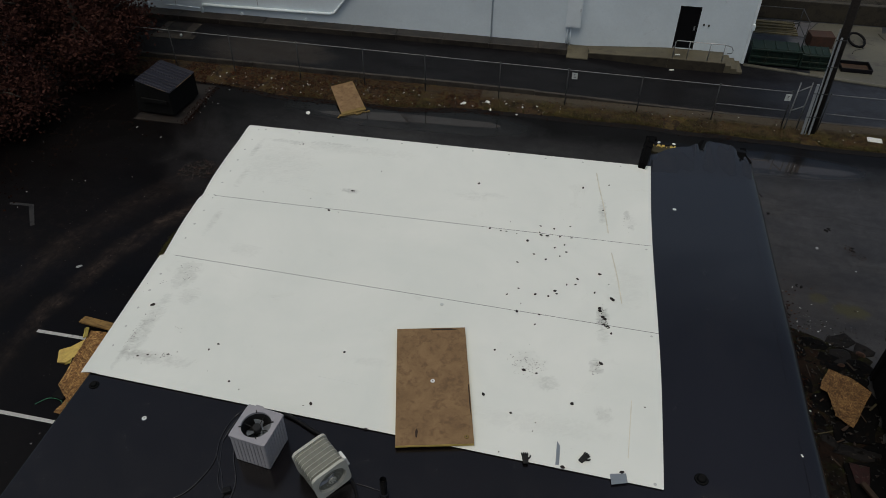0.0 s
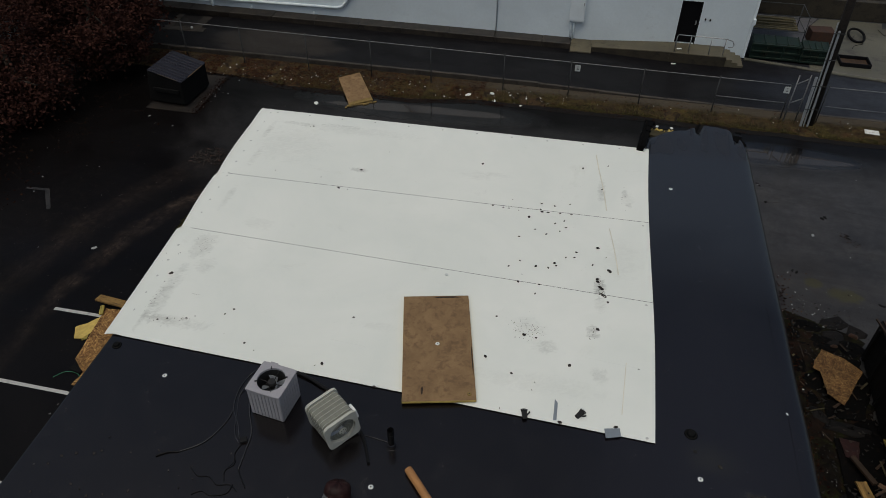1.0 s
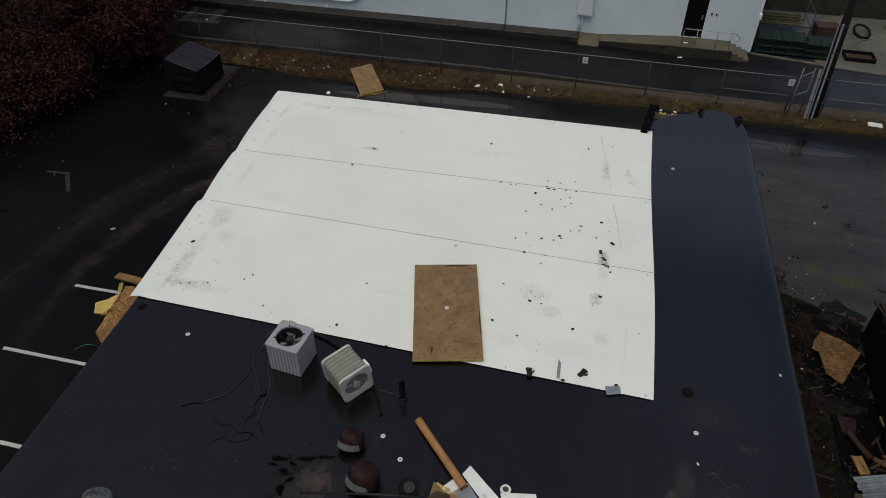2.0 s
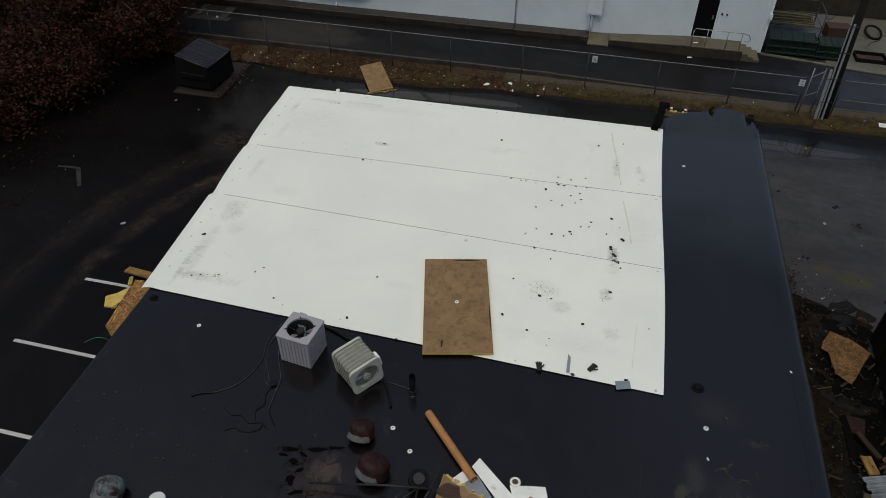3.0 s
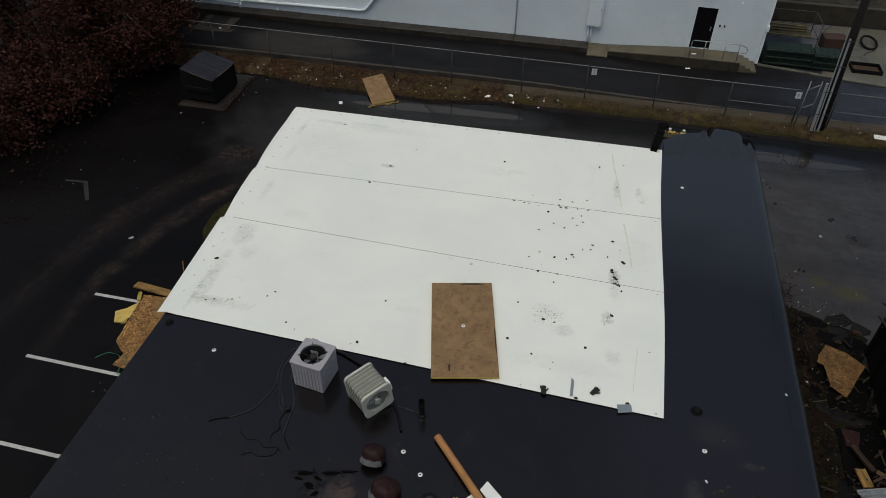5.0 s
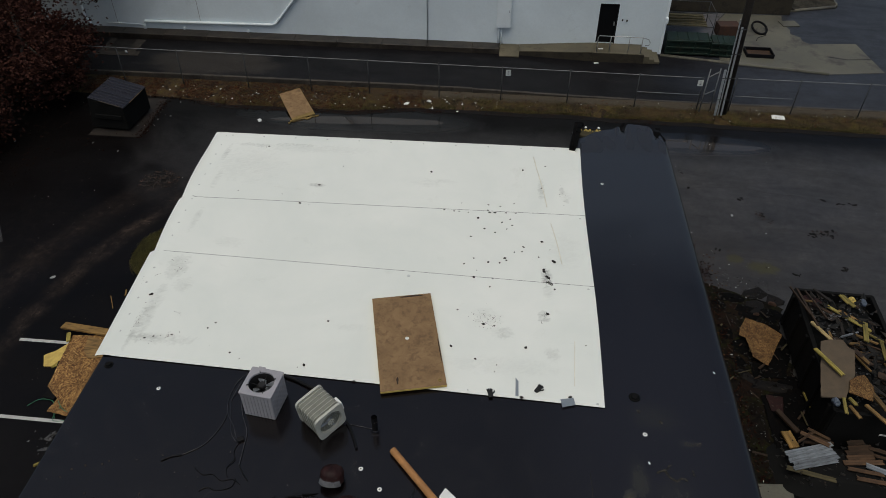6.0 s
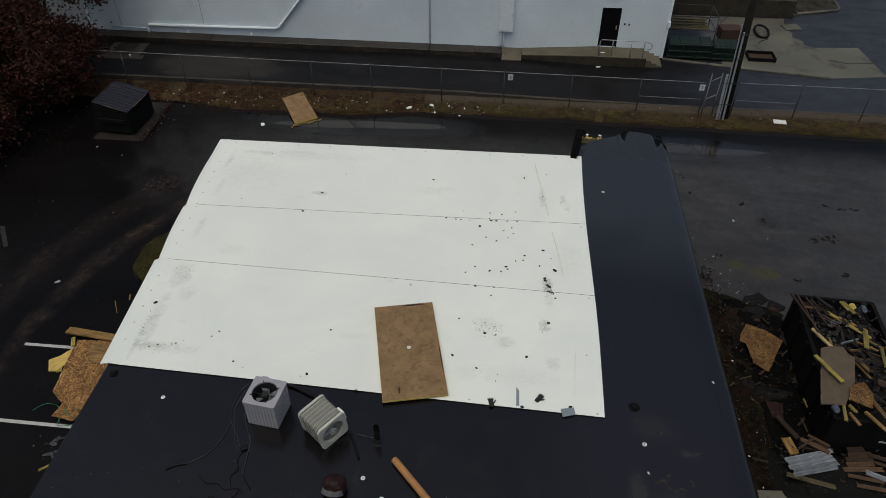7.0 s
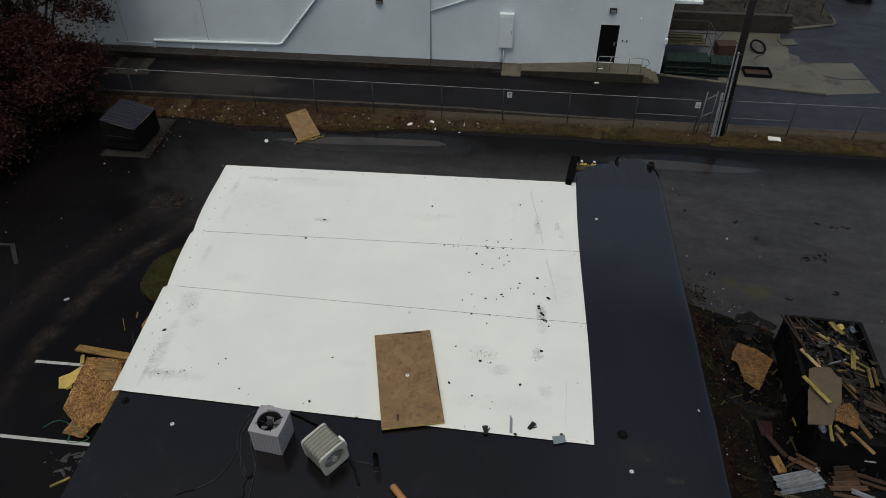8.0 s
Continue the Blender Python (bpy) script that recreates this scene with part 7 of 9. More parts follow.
def roof_leaves():
    r = random.Random(31)
    small = [(-8.60, 5.81), (-7.47, 5.78), (-6.72, 5.43), (-6.20, 7.12), (-3.01, 5.84), (-2.83, 5.47), (-0.62, 6.43), (-8.61, 0.92), (-8.27, 1.05), (-9.27, 1.78), (-9.19, 1.23), (-2.01, 0.64), (-1.98, 0.81), (-0.26, 1.46), (-2.48, 0.16), (-5.72, 0.39), (-6.88, 0.49), (-2.51, 3.44), (-8.47, 7.85), (-0.90, 4.28), (-1.12, 1.98)]
    by_seam = [(-8.40, 7.89), (-0.96, 7.63), (-1.07, 6.64), (-2.36, 5.82), (-2.07, 5.78), (-1.74, 5.92), (-3.41, 5.53), (-3.17, 5.50), (-3.05, 5.50), (-2.36, 5.60), (-1.93, 5.54), (-1.69, 5.55), (-1.82, 5.30), (-2.01, 5.17), (-1.77, 5.08), (-2.41, 4.89), (-1.89, 4.93), (-2.16, 4.78), (-2.71, 4.58)]
    middling = [(-2.80, 3.62), (-2.60, 3.83), (-2.02, 3.73), (-1.87, 3.83), (-1.70, 4.12), (-1.53, 4.16), (-1.16, 4.00), (-2.15, 3.21), (-2.20, 2.94), (-2.83, 2.19), (-2.06, 1.81), (-2.39, 0.92), (-7.75, 1.21), (-7.64, 1.36), (-8.74, 0.89), (-7.11, 0.62), (-5.40, 1.62), (-0.83, 2.99), (-8.40, 0.97), (-8.90, 0.83), (-4.6, 0.16)]
    large = [(-6.64, 6.25), (-6.94, 5.45), (-3.89, 7.11), (-1.54, 7.40), (-2.32, 5.52), (-2.19, 5.52), (-2.58, 5.28), (-2.27, 3.73), (-1.91, 3.90), (-1.50, 4.32), (-2.56, 3.21), (-2.28, 1.84), (-2.88, 1.20), (-1.43, 1.29), (-9.27, 2.02), (-5.61, 0.45), (-1.50, 0.08), (-0.62, 0.17)]
    soot = [(-0.81, 3.87), (-0.84, 3.90), (-1.05, 3.60), (-1.04, 3.53), (-0.99, 3.38), (-0.95, 3.34), (-0.97, 3.18), (-0.92, 3.17), (-0.89, 3.14), (-1.08, 4.54), (-0.99, 2.24), (-9.25, 2.04)]
    for x, y in soot:
        ob = new("dead_leaf", LEAF_MESHES[2])
        ob.matrix_basis = pose(x, y, on_white(x, y) - 0.004, 0, 0, r.uniform(0, 360)) @ Matrix.Diagonal((0.9, 1.5, 0.8, 1))
        tagged(ob, "blackened leaf clump in a sooty streak", "leaf", "dead leaves")
    for size, places, lab in ((0, small, "tiny dark leaf crumb on the white membrane"), (1, by_seam, "curled dark dead leaf near the membrane seam"), (1, middling, "curled dark dead leaf on the white membrane"), (2, large, "broad dark dead leaf on the white membrane")):
        for x, y in places:
            ob = new("dead_leaf", LEAF_MESHES[size])
            ob.matrix_basis = pose(x, y, on_white(x, y) - 0.004, 0, 0, r.uniform(0, 360)) @ Matrix.Diagonal((r.uniform(0.85, 1.15), r.uniform(0.8, 1.2), 1, 1))
            tagged(ob, lab, "leaf", "dead leaves")
    stuck = [(-8.91, -2.09), (-8.72, -2.0), (-8.45, -1.95), (-8.36, -1.88), (-9.03, -2.25), (-8.49, -2.49), (-9.0, -2.72), (-8.16, -2.62), (-7.94, -2.55), (-7.61, -2.42), (-7.27, -2.54), (-7.25, -2.69), (-7.11, -2.75), (-6.93, -2.79), (-8.52, -2.87), (-8.23, -2.82), (-7.46, -2.97), (-8.21, -3.21), (-8.27, -3.29), (-6.68, -3.32), (-6.36, -2.9), (-6.61, -2.79), (-9.07, -3.21), (-7.06, -3.21), (-7.91, -2.87), (-8.63, -3.04), (-6.19, -2.55)]
    flat = mesh_of(dead_leaf(0, 0, 0.036, 0), "dead_leaf", ROOF_LEAF)
    for x, y in stuck:
        ob = new("dead_leaf", flat)
        ob.matrix_basis = pose(x, y, ROOF - 0.001, 0, 0, r.uniform(0, 360)) @ Matrix.Diagonal((r.uniform(0.6, 1.1), r.uniform(0.6, 1.2), 0.5, 1))
        tagged(ob, "faded brown leaf stuck flat to the wet black roof", "leaf", "stuck leaves")
    c = cyl(bmesh.new(), 0.035, 0.03, 0.012, pose(-3.96, 3.11, on_white(-3.96, 3.11) - 0.003), 16)
    solo("fastener_disc", c, LID_GREY, "round pale fastening plate on the white membrane", "fastener")


roof_leaves()


def creases():
    """Long shallow folds in the white sheet, and its faint rusty wear lines."""
    for n, pts in enumerate(([(-1.26, 8.1), (-1.19, 7.59), (-1.04, 6.67), (-0.94, 5.85)], [(-0.87, 5.29), (-0.74, 4.54), (-0.64, 3.77)], [(-0.47, 1.6), (-0.5, 0.98), (-0.53, 0.4)], [(-2.0, 1.59), (-1.56, 1.56), (-0.96, 1.53), (-0.15, 1.48)], [(-5.71, 1.03), (-5.31, 1.01), (-4.91, 0.98)], [(-2.49, 0.71), (-1.99, 0.66)], [(-9.25, 2.3), (-9.3, 1.2), (-9.2, 0.85), (-8.6, 0.78)])):
        b = bmesh.new()
        p = smooth_path([(x, y, on_white(x, y) - 0.0125) for x, y in pts], 8)
        for q in p:
            q.z = on_white(q.x, q.y) - 0.0162
        tube(b, p, [0.004] + [0.0175] * (len(p) - 2) + [0.004], 8)
        solo("crease", b, TAN_LINE if n < 3 else WHITE_MEMBRANE, "long shallow crease in the white membrane", "crease")


creases()

# ---- west yard: dumpster, lines, boards, trees ----


def dumpster():
    pad = bmesh.new()
    slab(pad, [(-20.3, 17.55), (-18.0, 17.55), (-18.1, 21.0), (-20.3, 21.0)], -0.05, 0.02)
    solo("dumpster_pad", pad, PAD_CONCRETE, "stained concrete pad under the dumpster", "pavement", kind="structure")
    t = thing("dumpster", pose(-19.27, 19.0, 0.02, 0, 0, -4.5), "black steel dumpster with a sloping ribbed plastic lid", "dumpster")
    w, d, hw, he = 1.55, 2.0, 1.50, 1.14
    b = bmesh.new()
    prof = [(-w / 2 - 0.22, 0.1), (w / 2, 0.1), (w / 2, he), (-w / 2, hw)]
    lo = [b.verts.new((x, -d / 2, z)) for x, z in prof]
    hi = [b.verts.new((x, d / 2, z)) for x, z in prof]
    b.faces.new(lo)
    b.faces.new(hi[::-1])
    for i in range(4):
        j = (i + 1) % 4
        b.faces.new((lo[i], hi[i], hi[j], lo[j]))
    bmesh.ops.recalc_face_normals(b, faces=b.faces)
    bmesh.ops.bevel(b, geom=list(b.edges), offset=0.02, segments=2, affect="EDGES")
    part("body", b, CONTAINER_STEEL, t)
    sl = math.degrees(math.atan2(hw - he, w))
    for k, y in enumerate((-d / 4, d / 4)):
        lid = part("lid", box(bmesh.new(), w * 1.05, d / 2 - 0.02, 0.05, pose(0.02, y, (hw + he) / 2 + 0.04, 0, sl, 0), 0.015, 2), BIN_PLASTIC, t, "dark blue-grey plastic lid")
        for j in range(4):
            part("lid_rib", box(bmesh.new(), w * 1.0, 0.07, 0.05, pose(0.02, y - d / 4 + 0.13 + j * 0.2, (hw + he) / 2 + 0.075, 0, sl, 0), 0.02, 2), BIN_PLASTIC, lid)
    for y in (-d / 2 - 0.04, d / 2 + 0.04):
        part("lift_pocket", box(bmesh.new(), w * 0.8, 0.08, 0.2, pose(0, y, 0.7), 0.02, 1), CONTAINER_STEEL, t)
    for x in (-0.6, 0.6):
        for y in (-0.7, 0.7):
            part("foot", box(bmesh.new(), 0.2, 0.2, 0.12, pose(x, y, 0.06), 0.01, 1), BIN_STEEL, t)
    part("lid_edge", box(bmesh.new(), 0.02, d * 0.6, 0.02, pose(w / 2 + 0.045, 0.1, he + 0.045), 0.006, 1), FACER, t, "worn pale lid edge")
    part("lid_edge", box(bmesh.new(), w * 0.6, 0.02, 0.02, pose(0.2, -d / 2 - 0.01, he + 0.20, 0, sl, 0), 0.006, 1), FACER_OLD, t, "worn pale lid edge")


dumpster()
_r = random.Random(45)
scatter("leaf_litter", DIM_LEAF, [(-18.05 - 0.05 * k / 400 + _r.gauss(0, 0.12), 17.5 + 3.4 * k / 400, 0.012) for k in range(400)], 0.035, "leaf crumbs along the edge of the dumpster pad", "leaf litter", 0.5, 46)
scatter("paper_litter", PAPER, [(_r.gauss(-18.0, 0.15), _r.uniform(17.8, 20.8), 0.02) for k in range(12)], 0.03, "paper crumbs along the edge of the dumpster pad", "litter", 0.5, 47)


def parking_lines():
    for k, (x0, x1, y, yaw) in enumerate(((-16.75, -9.9, 5.72, 0.0), (-17.2, -9.9, 2.88, -0.6), (-17.4, -9.9, 0.10, -0.4), (-17.5, -9.9, -2.7, 0))):
        b = bmesh.new()
        box(b, x1 - x0, 0.11, 0.006, pose((x0 + x1) / 2, y, 0.002, 0, 0, yaw), 0.001, 1)
        solo("parking_line", b, LINE_PAINT, "worn white painted parking bay line", "line", kind="structure")
    b = bmesh.new()
    slab(b, [(-20.72, 11.28), (-19.95, 10.2), (-20.07, 10.12), (-20.83, 11.14), (-21.6, 11.1), (-21.62, 11.22)], 0, 0.006)
    solo("parking_mark", b, FADED_LINE, "faded angled paint mark on the asphalt", "line", kind="structure")


parking_lines()


def plank(name, a, c, w, th, mat2, label, category="plank", group="", lift=0.0):
    """A plank from a to c, points on the axis of its underside."""
    a, c = Vector(a), Vector(c)
    d = c - a
    x = d.normalized()
    y = Vector((0, 0, 1)).cross(x).normalized()
    z = x.cross(y)
    m = Matrix((x, y, z)).transposed().to_4x4()
    m.translation = (a + c) / 2
    b = bmesh.new()
    r = random.Random(int(abs(a.x * 131 + a.y * 71 + c.y * 17) * 100))
    o = []
    n = 5
    L = d.length
    for k in range(n):
        o.append((-L / 2 + r.uniform(0, 0.04), -w / 2 + w * k / (n - 1)))
    for k in range(n):
        o.append((L / 2 - r.uniform(0, 0.05), w / 2 - w * k / (n - 1)))
    slab(b, o, 0.0, th)
    bmesh.ops.bevel(b, geom=[e for e in b.edges if abs(e.verts[0].co.z - e.verts[1].co.z) < 1e-5], offset=min(th, w) * 0.08, segments=1, affect="EDGES")
    return solo(name, b, mat2, label, category, m, group)


def broken_panel(name, outline, z, th, mat2, label, category, tilt=(0, 0), kids=()):
    cx = sum(p[0] for p in outline) / len(outline)
    cy = sum(p[1] for p in outline) / len(outline)
    b = bmesh.new()
    r = random.Random(int(abs(cx * 91 + cy * 13) * 50))
    o = []
    for (x0, y0), (x1, y1) in zip(outline, outline[1:] + outline[:1]):
        n = max(2, int(math.hypot(x1 - x0, y1 - y0) / 0.12))
        for k in range(n):
            j = 0.0 if k == 0 else 0.012
            o.append((x0 + (x1 - x0) * k / n - cx + r.uniform(-j, j), y0 + (y1 - y0) * k / n - cy + r.uniform(-j, j)))
    slab(b, o, 0, th)
    return solo(name, b, mat2, label, category, pose(cx, cy, z, tilt[0], tilt[1], 0))


def crumpled(name, cx, cy, rx, ry, turn, base, rise, seed, mat2, label, category):
    """A torn, buckled sheet lying on the ground."""
    rr = random.Random(seed)
    m = 8
    corner = []
    for k in range(m):
        a, q = 2 * math.pi * (k + rr.uniform(-0.3, 0.3)) / m, rr.uniform(0.72, 1.15)
        corner.append((q * math.cos(a), q * math.sin(a)))
    o = []
    for k in range(m):
        (xa, ya), (xc, yc) = corner[k], corner[(k + 1) % m]
        for j in range(5):
            o.append((xa + (xc - xa) * j / 5 + rr.uniform(-0.02, 0.02), ya + (yc - ya) * j / 5 + rr.uniform(-0.02, 0.02)))
    b = bmesh.new()
    n, rings = 40, 7
    c, s2 = math.cos(radians(turn)), math.sin(radians(turn))
    rows = []
    for j in range(1, rings + 1):
        row = []
        for k in range(n):
            x, y = o[k][0] * rx * j / rings, o[k][1] * ry * j / rings
            z = base + rise * abs(noise.noise((x * 1.8 + seed, y * 1.8, seed))) + 0.12 * rise * noise.noise((x * 6, y * 6 + seed, 0))
            z = z * (1 - 0.75 * (j / rings) ** 3)
            row.append(b.verts.new((cx + c * x - s2 * y, cy + s2 * x + c * y, max(0.012, z))))
        rows.append(row)
    mid = b.verts.new((cx, cy, base + rise * 0.5))
    for k in range(n):
        b.faces.new((mid, rows[0][k], rows[0][(k + 1) % n]))
        for a, d in zip(rows, rows[1:]):
            f = b.faces.new((a[k], d[k], d[(k + 1) % n], a[(k + 1) % n]))
            f.smooth = True
    lo = [b.verts.new((v.co.x, v.co.y, 0.0)) for v in rows[-1]]
    for k in range(n):
        b.faces.new((rows[-1][k], lo[k], lo[(k + 1) % n], rows[-1][(k + 1) % n]))
    bmesh.ops.recalc_face_normals(b, faces=b.faces)
    return solo(name, b, mat2, label, category)


def west_boards():
    broken_panel("flake_board", [(-15.1, 5.95), (-13.2, 6.05), (-12.6, 3.6), (-13.6, 3.55), (-13.75, 3.0), (-14.42, 3.1), (-14.35, 3.55), (-14.85, 3.95)], 0.10, 0.022, OSB, "weathered flake board sheet lying in the parking bay", "panel")
    broken_panel("flake_board", [(-14.55, 5.9), (-13.9, 5.8), (-13.75, 5.15), (-14.15, 5.05), (-14.4, 5.3)], 0.15, 0.02, SKIP_PINE, "pale split plywood piece on the flake board", "panel", (0, 3))
    broken_panel("foam_sheet", [(-15.62, 5.12), (-15.35, 5.3), (-15.02, 5.72), (-14.85, 5.4), (-15.15, 4.75), (-15.42, 4.72)], 0.02, 0.05, FOAM, "broken yellow foam sheet beside the flake board", "insulation board", (2, -2))
    broken_panel("foam_sheet", [(-13.6, 6.3), (-12.9, 6.9), (-12.2, 6.6), (-12.4, 5.7), (-13.3, 5.6)], 0.06, 0.05, FOAM, "yellow foam sheet tilted behind the planks", "insulation board", (3, 4))
    g = "planks in the parking bay"
    plank("wood_plank", (-15.55, 6.25, 0.16), (-13.4, 5.98, 0.22), 0.26, 0.07, PINE, "long split pine plank on the flake board", group=g)
    plank("wood_plank", (-15.25, 6.02, 0.13), (-15.05, 5.6, 0.16), 0.12, 0.04, YELLOW_PINE, "short yellow wood offcut", group=g)
    plank("wood_plank", (-13.75, 5.85, 0.14), (-13.45, 5.1, 0.17), 0.16, 0.05, OLD_WOOD, "dark weathered plank on the flake board", group=g)
    plank("wood_plank", (-15.0, 4.95, 0.05), (-14.85, 4.45, 0.06), 0.1, 0.05, CONTAINER_STEEL, "blackened plank beside the flake board", group=g)
    plank("wood_plank", (-15.2, 4.72, 0.0), (-14.98, 4.9, 0.01), 0.1, 0.04, YELLOW_PINE, "broken yellow wood end", group=g)
    plank("wood_plank", (-13.95, 7.6, 0.01), (-13.55, 6.75, 0.05), 0.07, 0.04, PINE, "thin pine batten on the asphalt", group=g)
    plank("wood_plank", (-13.65, 7.75, 0.01), (-13.35, 6.8, 0.05), 0.07, 0.04, PINE, "thin pine batten on the asphalt", group=g)
    plank("wood_plank", (-14.4, 8.2, 0.0), (-14.3, 7.9, 0.0), 0.05, 0.03, PINE, "small pine splinter on the asphalt", group=g)
    plank("wood_plank", (-13.95, 1.45, 0.0), (-13.5, 1.8, 0.01), 0.07, 0.04, YELLOW_PINE, "yellow batten offcut near the wall", group=g)
    b = bmesh.new()
    box(b, 0.4, 0.32, 0.10, pose(-14.62, 3.72, 0.05, 0, 0, -12), 0.03)
    solo("black_wrap", b, CONTAINER_STEEL, "crumpled black wrap under the flake board corner", "scrap")
    line("strap", [(-15.15, 3.3, 0.005), (-14.9, 3.55, 0.01), (-14.5, 3.52, 0.02), (-14.3, 3.2, 0.03), (-14.15, 2.95, 0.01)], 0.010, GREEN_CORD, "tangled green strapping on the asphalt", "strap")
    line("strap", [(-14.25, 3.45, 0.14), (-14.0, 3.2, 0.13), (-13.6, 3.05, 0.05), (-13.9, 2.9, 0.01), (-14.2, 2.92, 0.01), (-14.1, 3.3, 0.13)], 0.010, GREEN_CORD, "tangled green strapping over the flake board", "strap")
    r = random.Random(41)
    for k in range(9):
        crumpled("plastic_film", r.gauss(-13.85, 0.22), r.gauss(2.2, 0.2), r.uniform(0.10, 0.24), r.uniform(0.03, 0.07), r.uniform(-70, 70), 0.02, 0.16, 400 + k, FILM, "crumpled grey shred of plastic film near the wall", "litter")
    for k in range(12):
        x, y, a, L = r.gauss(-13.5, 0.35), r.gauss(7.25, 0.4), r.uniform(1.3, 2.2), r.uniform(0.3, 0.75)
        mt = r.choice((PINE, POLE_WOOD, POLE_WOOD, OLD_WOOD))
        plank("wood_splinter", (x, y, 0.01), (x + L * math.cos(a), y + L * math.sin(a), 0.03), r.uniform(0.02, 0.05), 0.025, mt, "thin split stick on the asphalt by the boards", "splinter", "wood splinters")
    pl = [(r.gauss(-13.9, 0.3), r.gauss(2.15, 0.25), 0.002) for k in range(24)]
    scatter("plastic_shreds", FILM, pl, 0.03, "grey shreds of plastic film near the wall", "litter", 0.8, 42)


west_boards()


def grass_island():
    b = bmesh.new()
    o = ragged(-13.2, 10.2, 1.75, 1.75, 60, 0.05, 6)
    slab(b, o, -0.02, 0.05)
    solo("planting_bed", b, TURF, "round grassy bed beside the building", "planting bed", kind="structure")
    r = random.Random(61)
    vs, fs = [], []
    for k in range(13000):
        a, q = r.uniform(0, 6.28), 1.82 * r.random() ** 0.5
        x, y, h = -13.2 + q * math.cos(a), 10.2 + q * math.sin(a), r.uniform(0.02, 0.06)
        n0 = len(vs)
        c, s = math.cos(a * 7), math.sin(a * 7)
        vs += [(x - 0.008 * c, y - 0.008 * s, 0.02), (x + 0.008 * c, y + 0.008 * s, 0.02), (x - s * h * 0.6, y + c * h * 0.6, 0.03 + h)]
        fs.append((n0, n0 + 1, n0 + 2))
    me = bpy.data.meshes.new("grass")
    me.from_pydata(vs, [], fs)
    me.materials.append(GRASS)
    tagged(new("grass", me), "short olive grass in the round bed", "grass", kind="stuff")


grass_island()


def tree(x, y, height, rad, zc, half, seed, label, leaves=15000):
    r = random.Random(seed)
    t = thing("tree", pose(x, y, 0, 0, 0, r.uniform(0, 360)), label, "tree", "russet trees")
    part("trunk", tube(bmesh.new(), [(0, 0, 0), (0.08, 0.03, height * 0.25), (0.0, 0.1, height * 0.55), (0.1, 0.05, height * 0.9)], [0.30, 0.22, 0.14, 0.04], 10), BARK, t)
    clumps = []
    for k in range(16):
        a = r.uniform(0, 6.28)
        z0 = height * r.uniform(0.12, 0.6)
        q = rad * r.uniform(0.55, 0.95)
        zt = zc + half * r.uniform(-0.85, 0.8)
        q *= math.sqrt(max(0.1, 1 - ((zt - zc) / half) ** 2))
        mid = (q * 0.5 * math.cos(a), q * 0.5 * math.sin(a), (z0 + zt) / 2 + 0.3)
        end = (q * math.cos(a + 0.2), q * math.sin(a + 0.2), zt)
        part("limb", tube(bmesh.new(), smooth_path([(0.04, 0.05, z0), mid, end], 4), [0.09] + [0.06] * 3 + [0.045] * 4 + [0.02], 6), BARK, t)
        for j in range(4):
            f = 0.45 + 0.6 * j / 3
            clumps.append((end[0] * f + r.gauss(0, .5), end[1] * f + r.gauss(0, .5), z0 + (zt - z0) * f + r.gauss(0, .4), r.uniform(0.45, 1.05)))
    for k in range(40):
        a, cz = r.uniform(0, 6.28), r.uniform(-1, 1)
        q = rad * math.sqrt(max(0, 1 - cz * cz)) * r.uniform(0.6, 1.02)
        clumps.append((q * math.cos(a), q * math.sin(a), zc + half * cz * 0.95, r.uniform(0.35, 0.85)))
    vs, fs = [], []
    for k in range(int(leaves * 1.15)):
        cx, cy, cz, cr = r.choice(clumps)
        px, py, pz = r.gauss(cx, cr * 0.5), r.gauss(cy, cr * 0.5), r.gauss(cz, cr * 0.38)
        if pz < 0.15:
            continue
        s = r.uniform(0.055, 0.095)
        u = Vector((r.gauss(0, 1), r.gauss(0, 1), r.gauss(0, 0.6))).normalized() * s
        w = u.cross(Vector((r.gauss(0, 1), r.gauss(0, 1), r.gauss(0, 1)))).normalized() * s * 0.6
        p = Vector((px, py, pz))
        n0 = len(vs)
        vs += [p - u, p - w * 1.0, p + u * 1.1, p + w]
        fs += [(n0, n0 + 1, n0 + 2, n0 + 3)]
    me = bpy.data.meshes.new("crown")
    me.from_pydata([tuple(v) for v in vs], [], fs)
    me.materials.append(FOLIAGE)
    c = new("crown", me)
    c.parent = t


tree(-25.4, 23.6, 10.5, 5.1, 5.6, 4.9, 71, "oak with dark russet leaves still hanging, low over the fence", 28000)
tree(-27.2, 18.0, 7.5, 3.9, 3.4, 3.2, 72, "bushy oak with russet leaves down to the ground", 20000)
tree(-31.5, 22.0, 9.0, 4.6, 4.8, 4.2, 73, "tall oak with dark russet leaves behind the others", 18000)
tree(-30.0, 28.0, 10.0, 4.5, 5.5, 4.5, 74, "oak with russet leaves beside the white wall", 14000)
tree(-23.9, 20.6, 4.6, 2.5, 2.4, 2.2, 76, "young oak thick with russet leaves beside the dumpster", 13000)
tree(-25.2, 16.2, 3.6, 2.2, 1.7, 1.6, 77, "low russet oak bush at the yard edge", 9000)
tree(-26.3, 12.9, 3.0, 2.1, 1.3, 1.2, 78, "low spreading russet oak bush on the asphalt edge", 8000)
tree(-30.0, 13.5, 6.0, 3.6, 2.8, 2.7, 75, "low spreading oak with russet leaves at the yard edge", 14000)


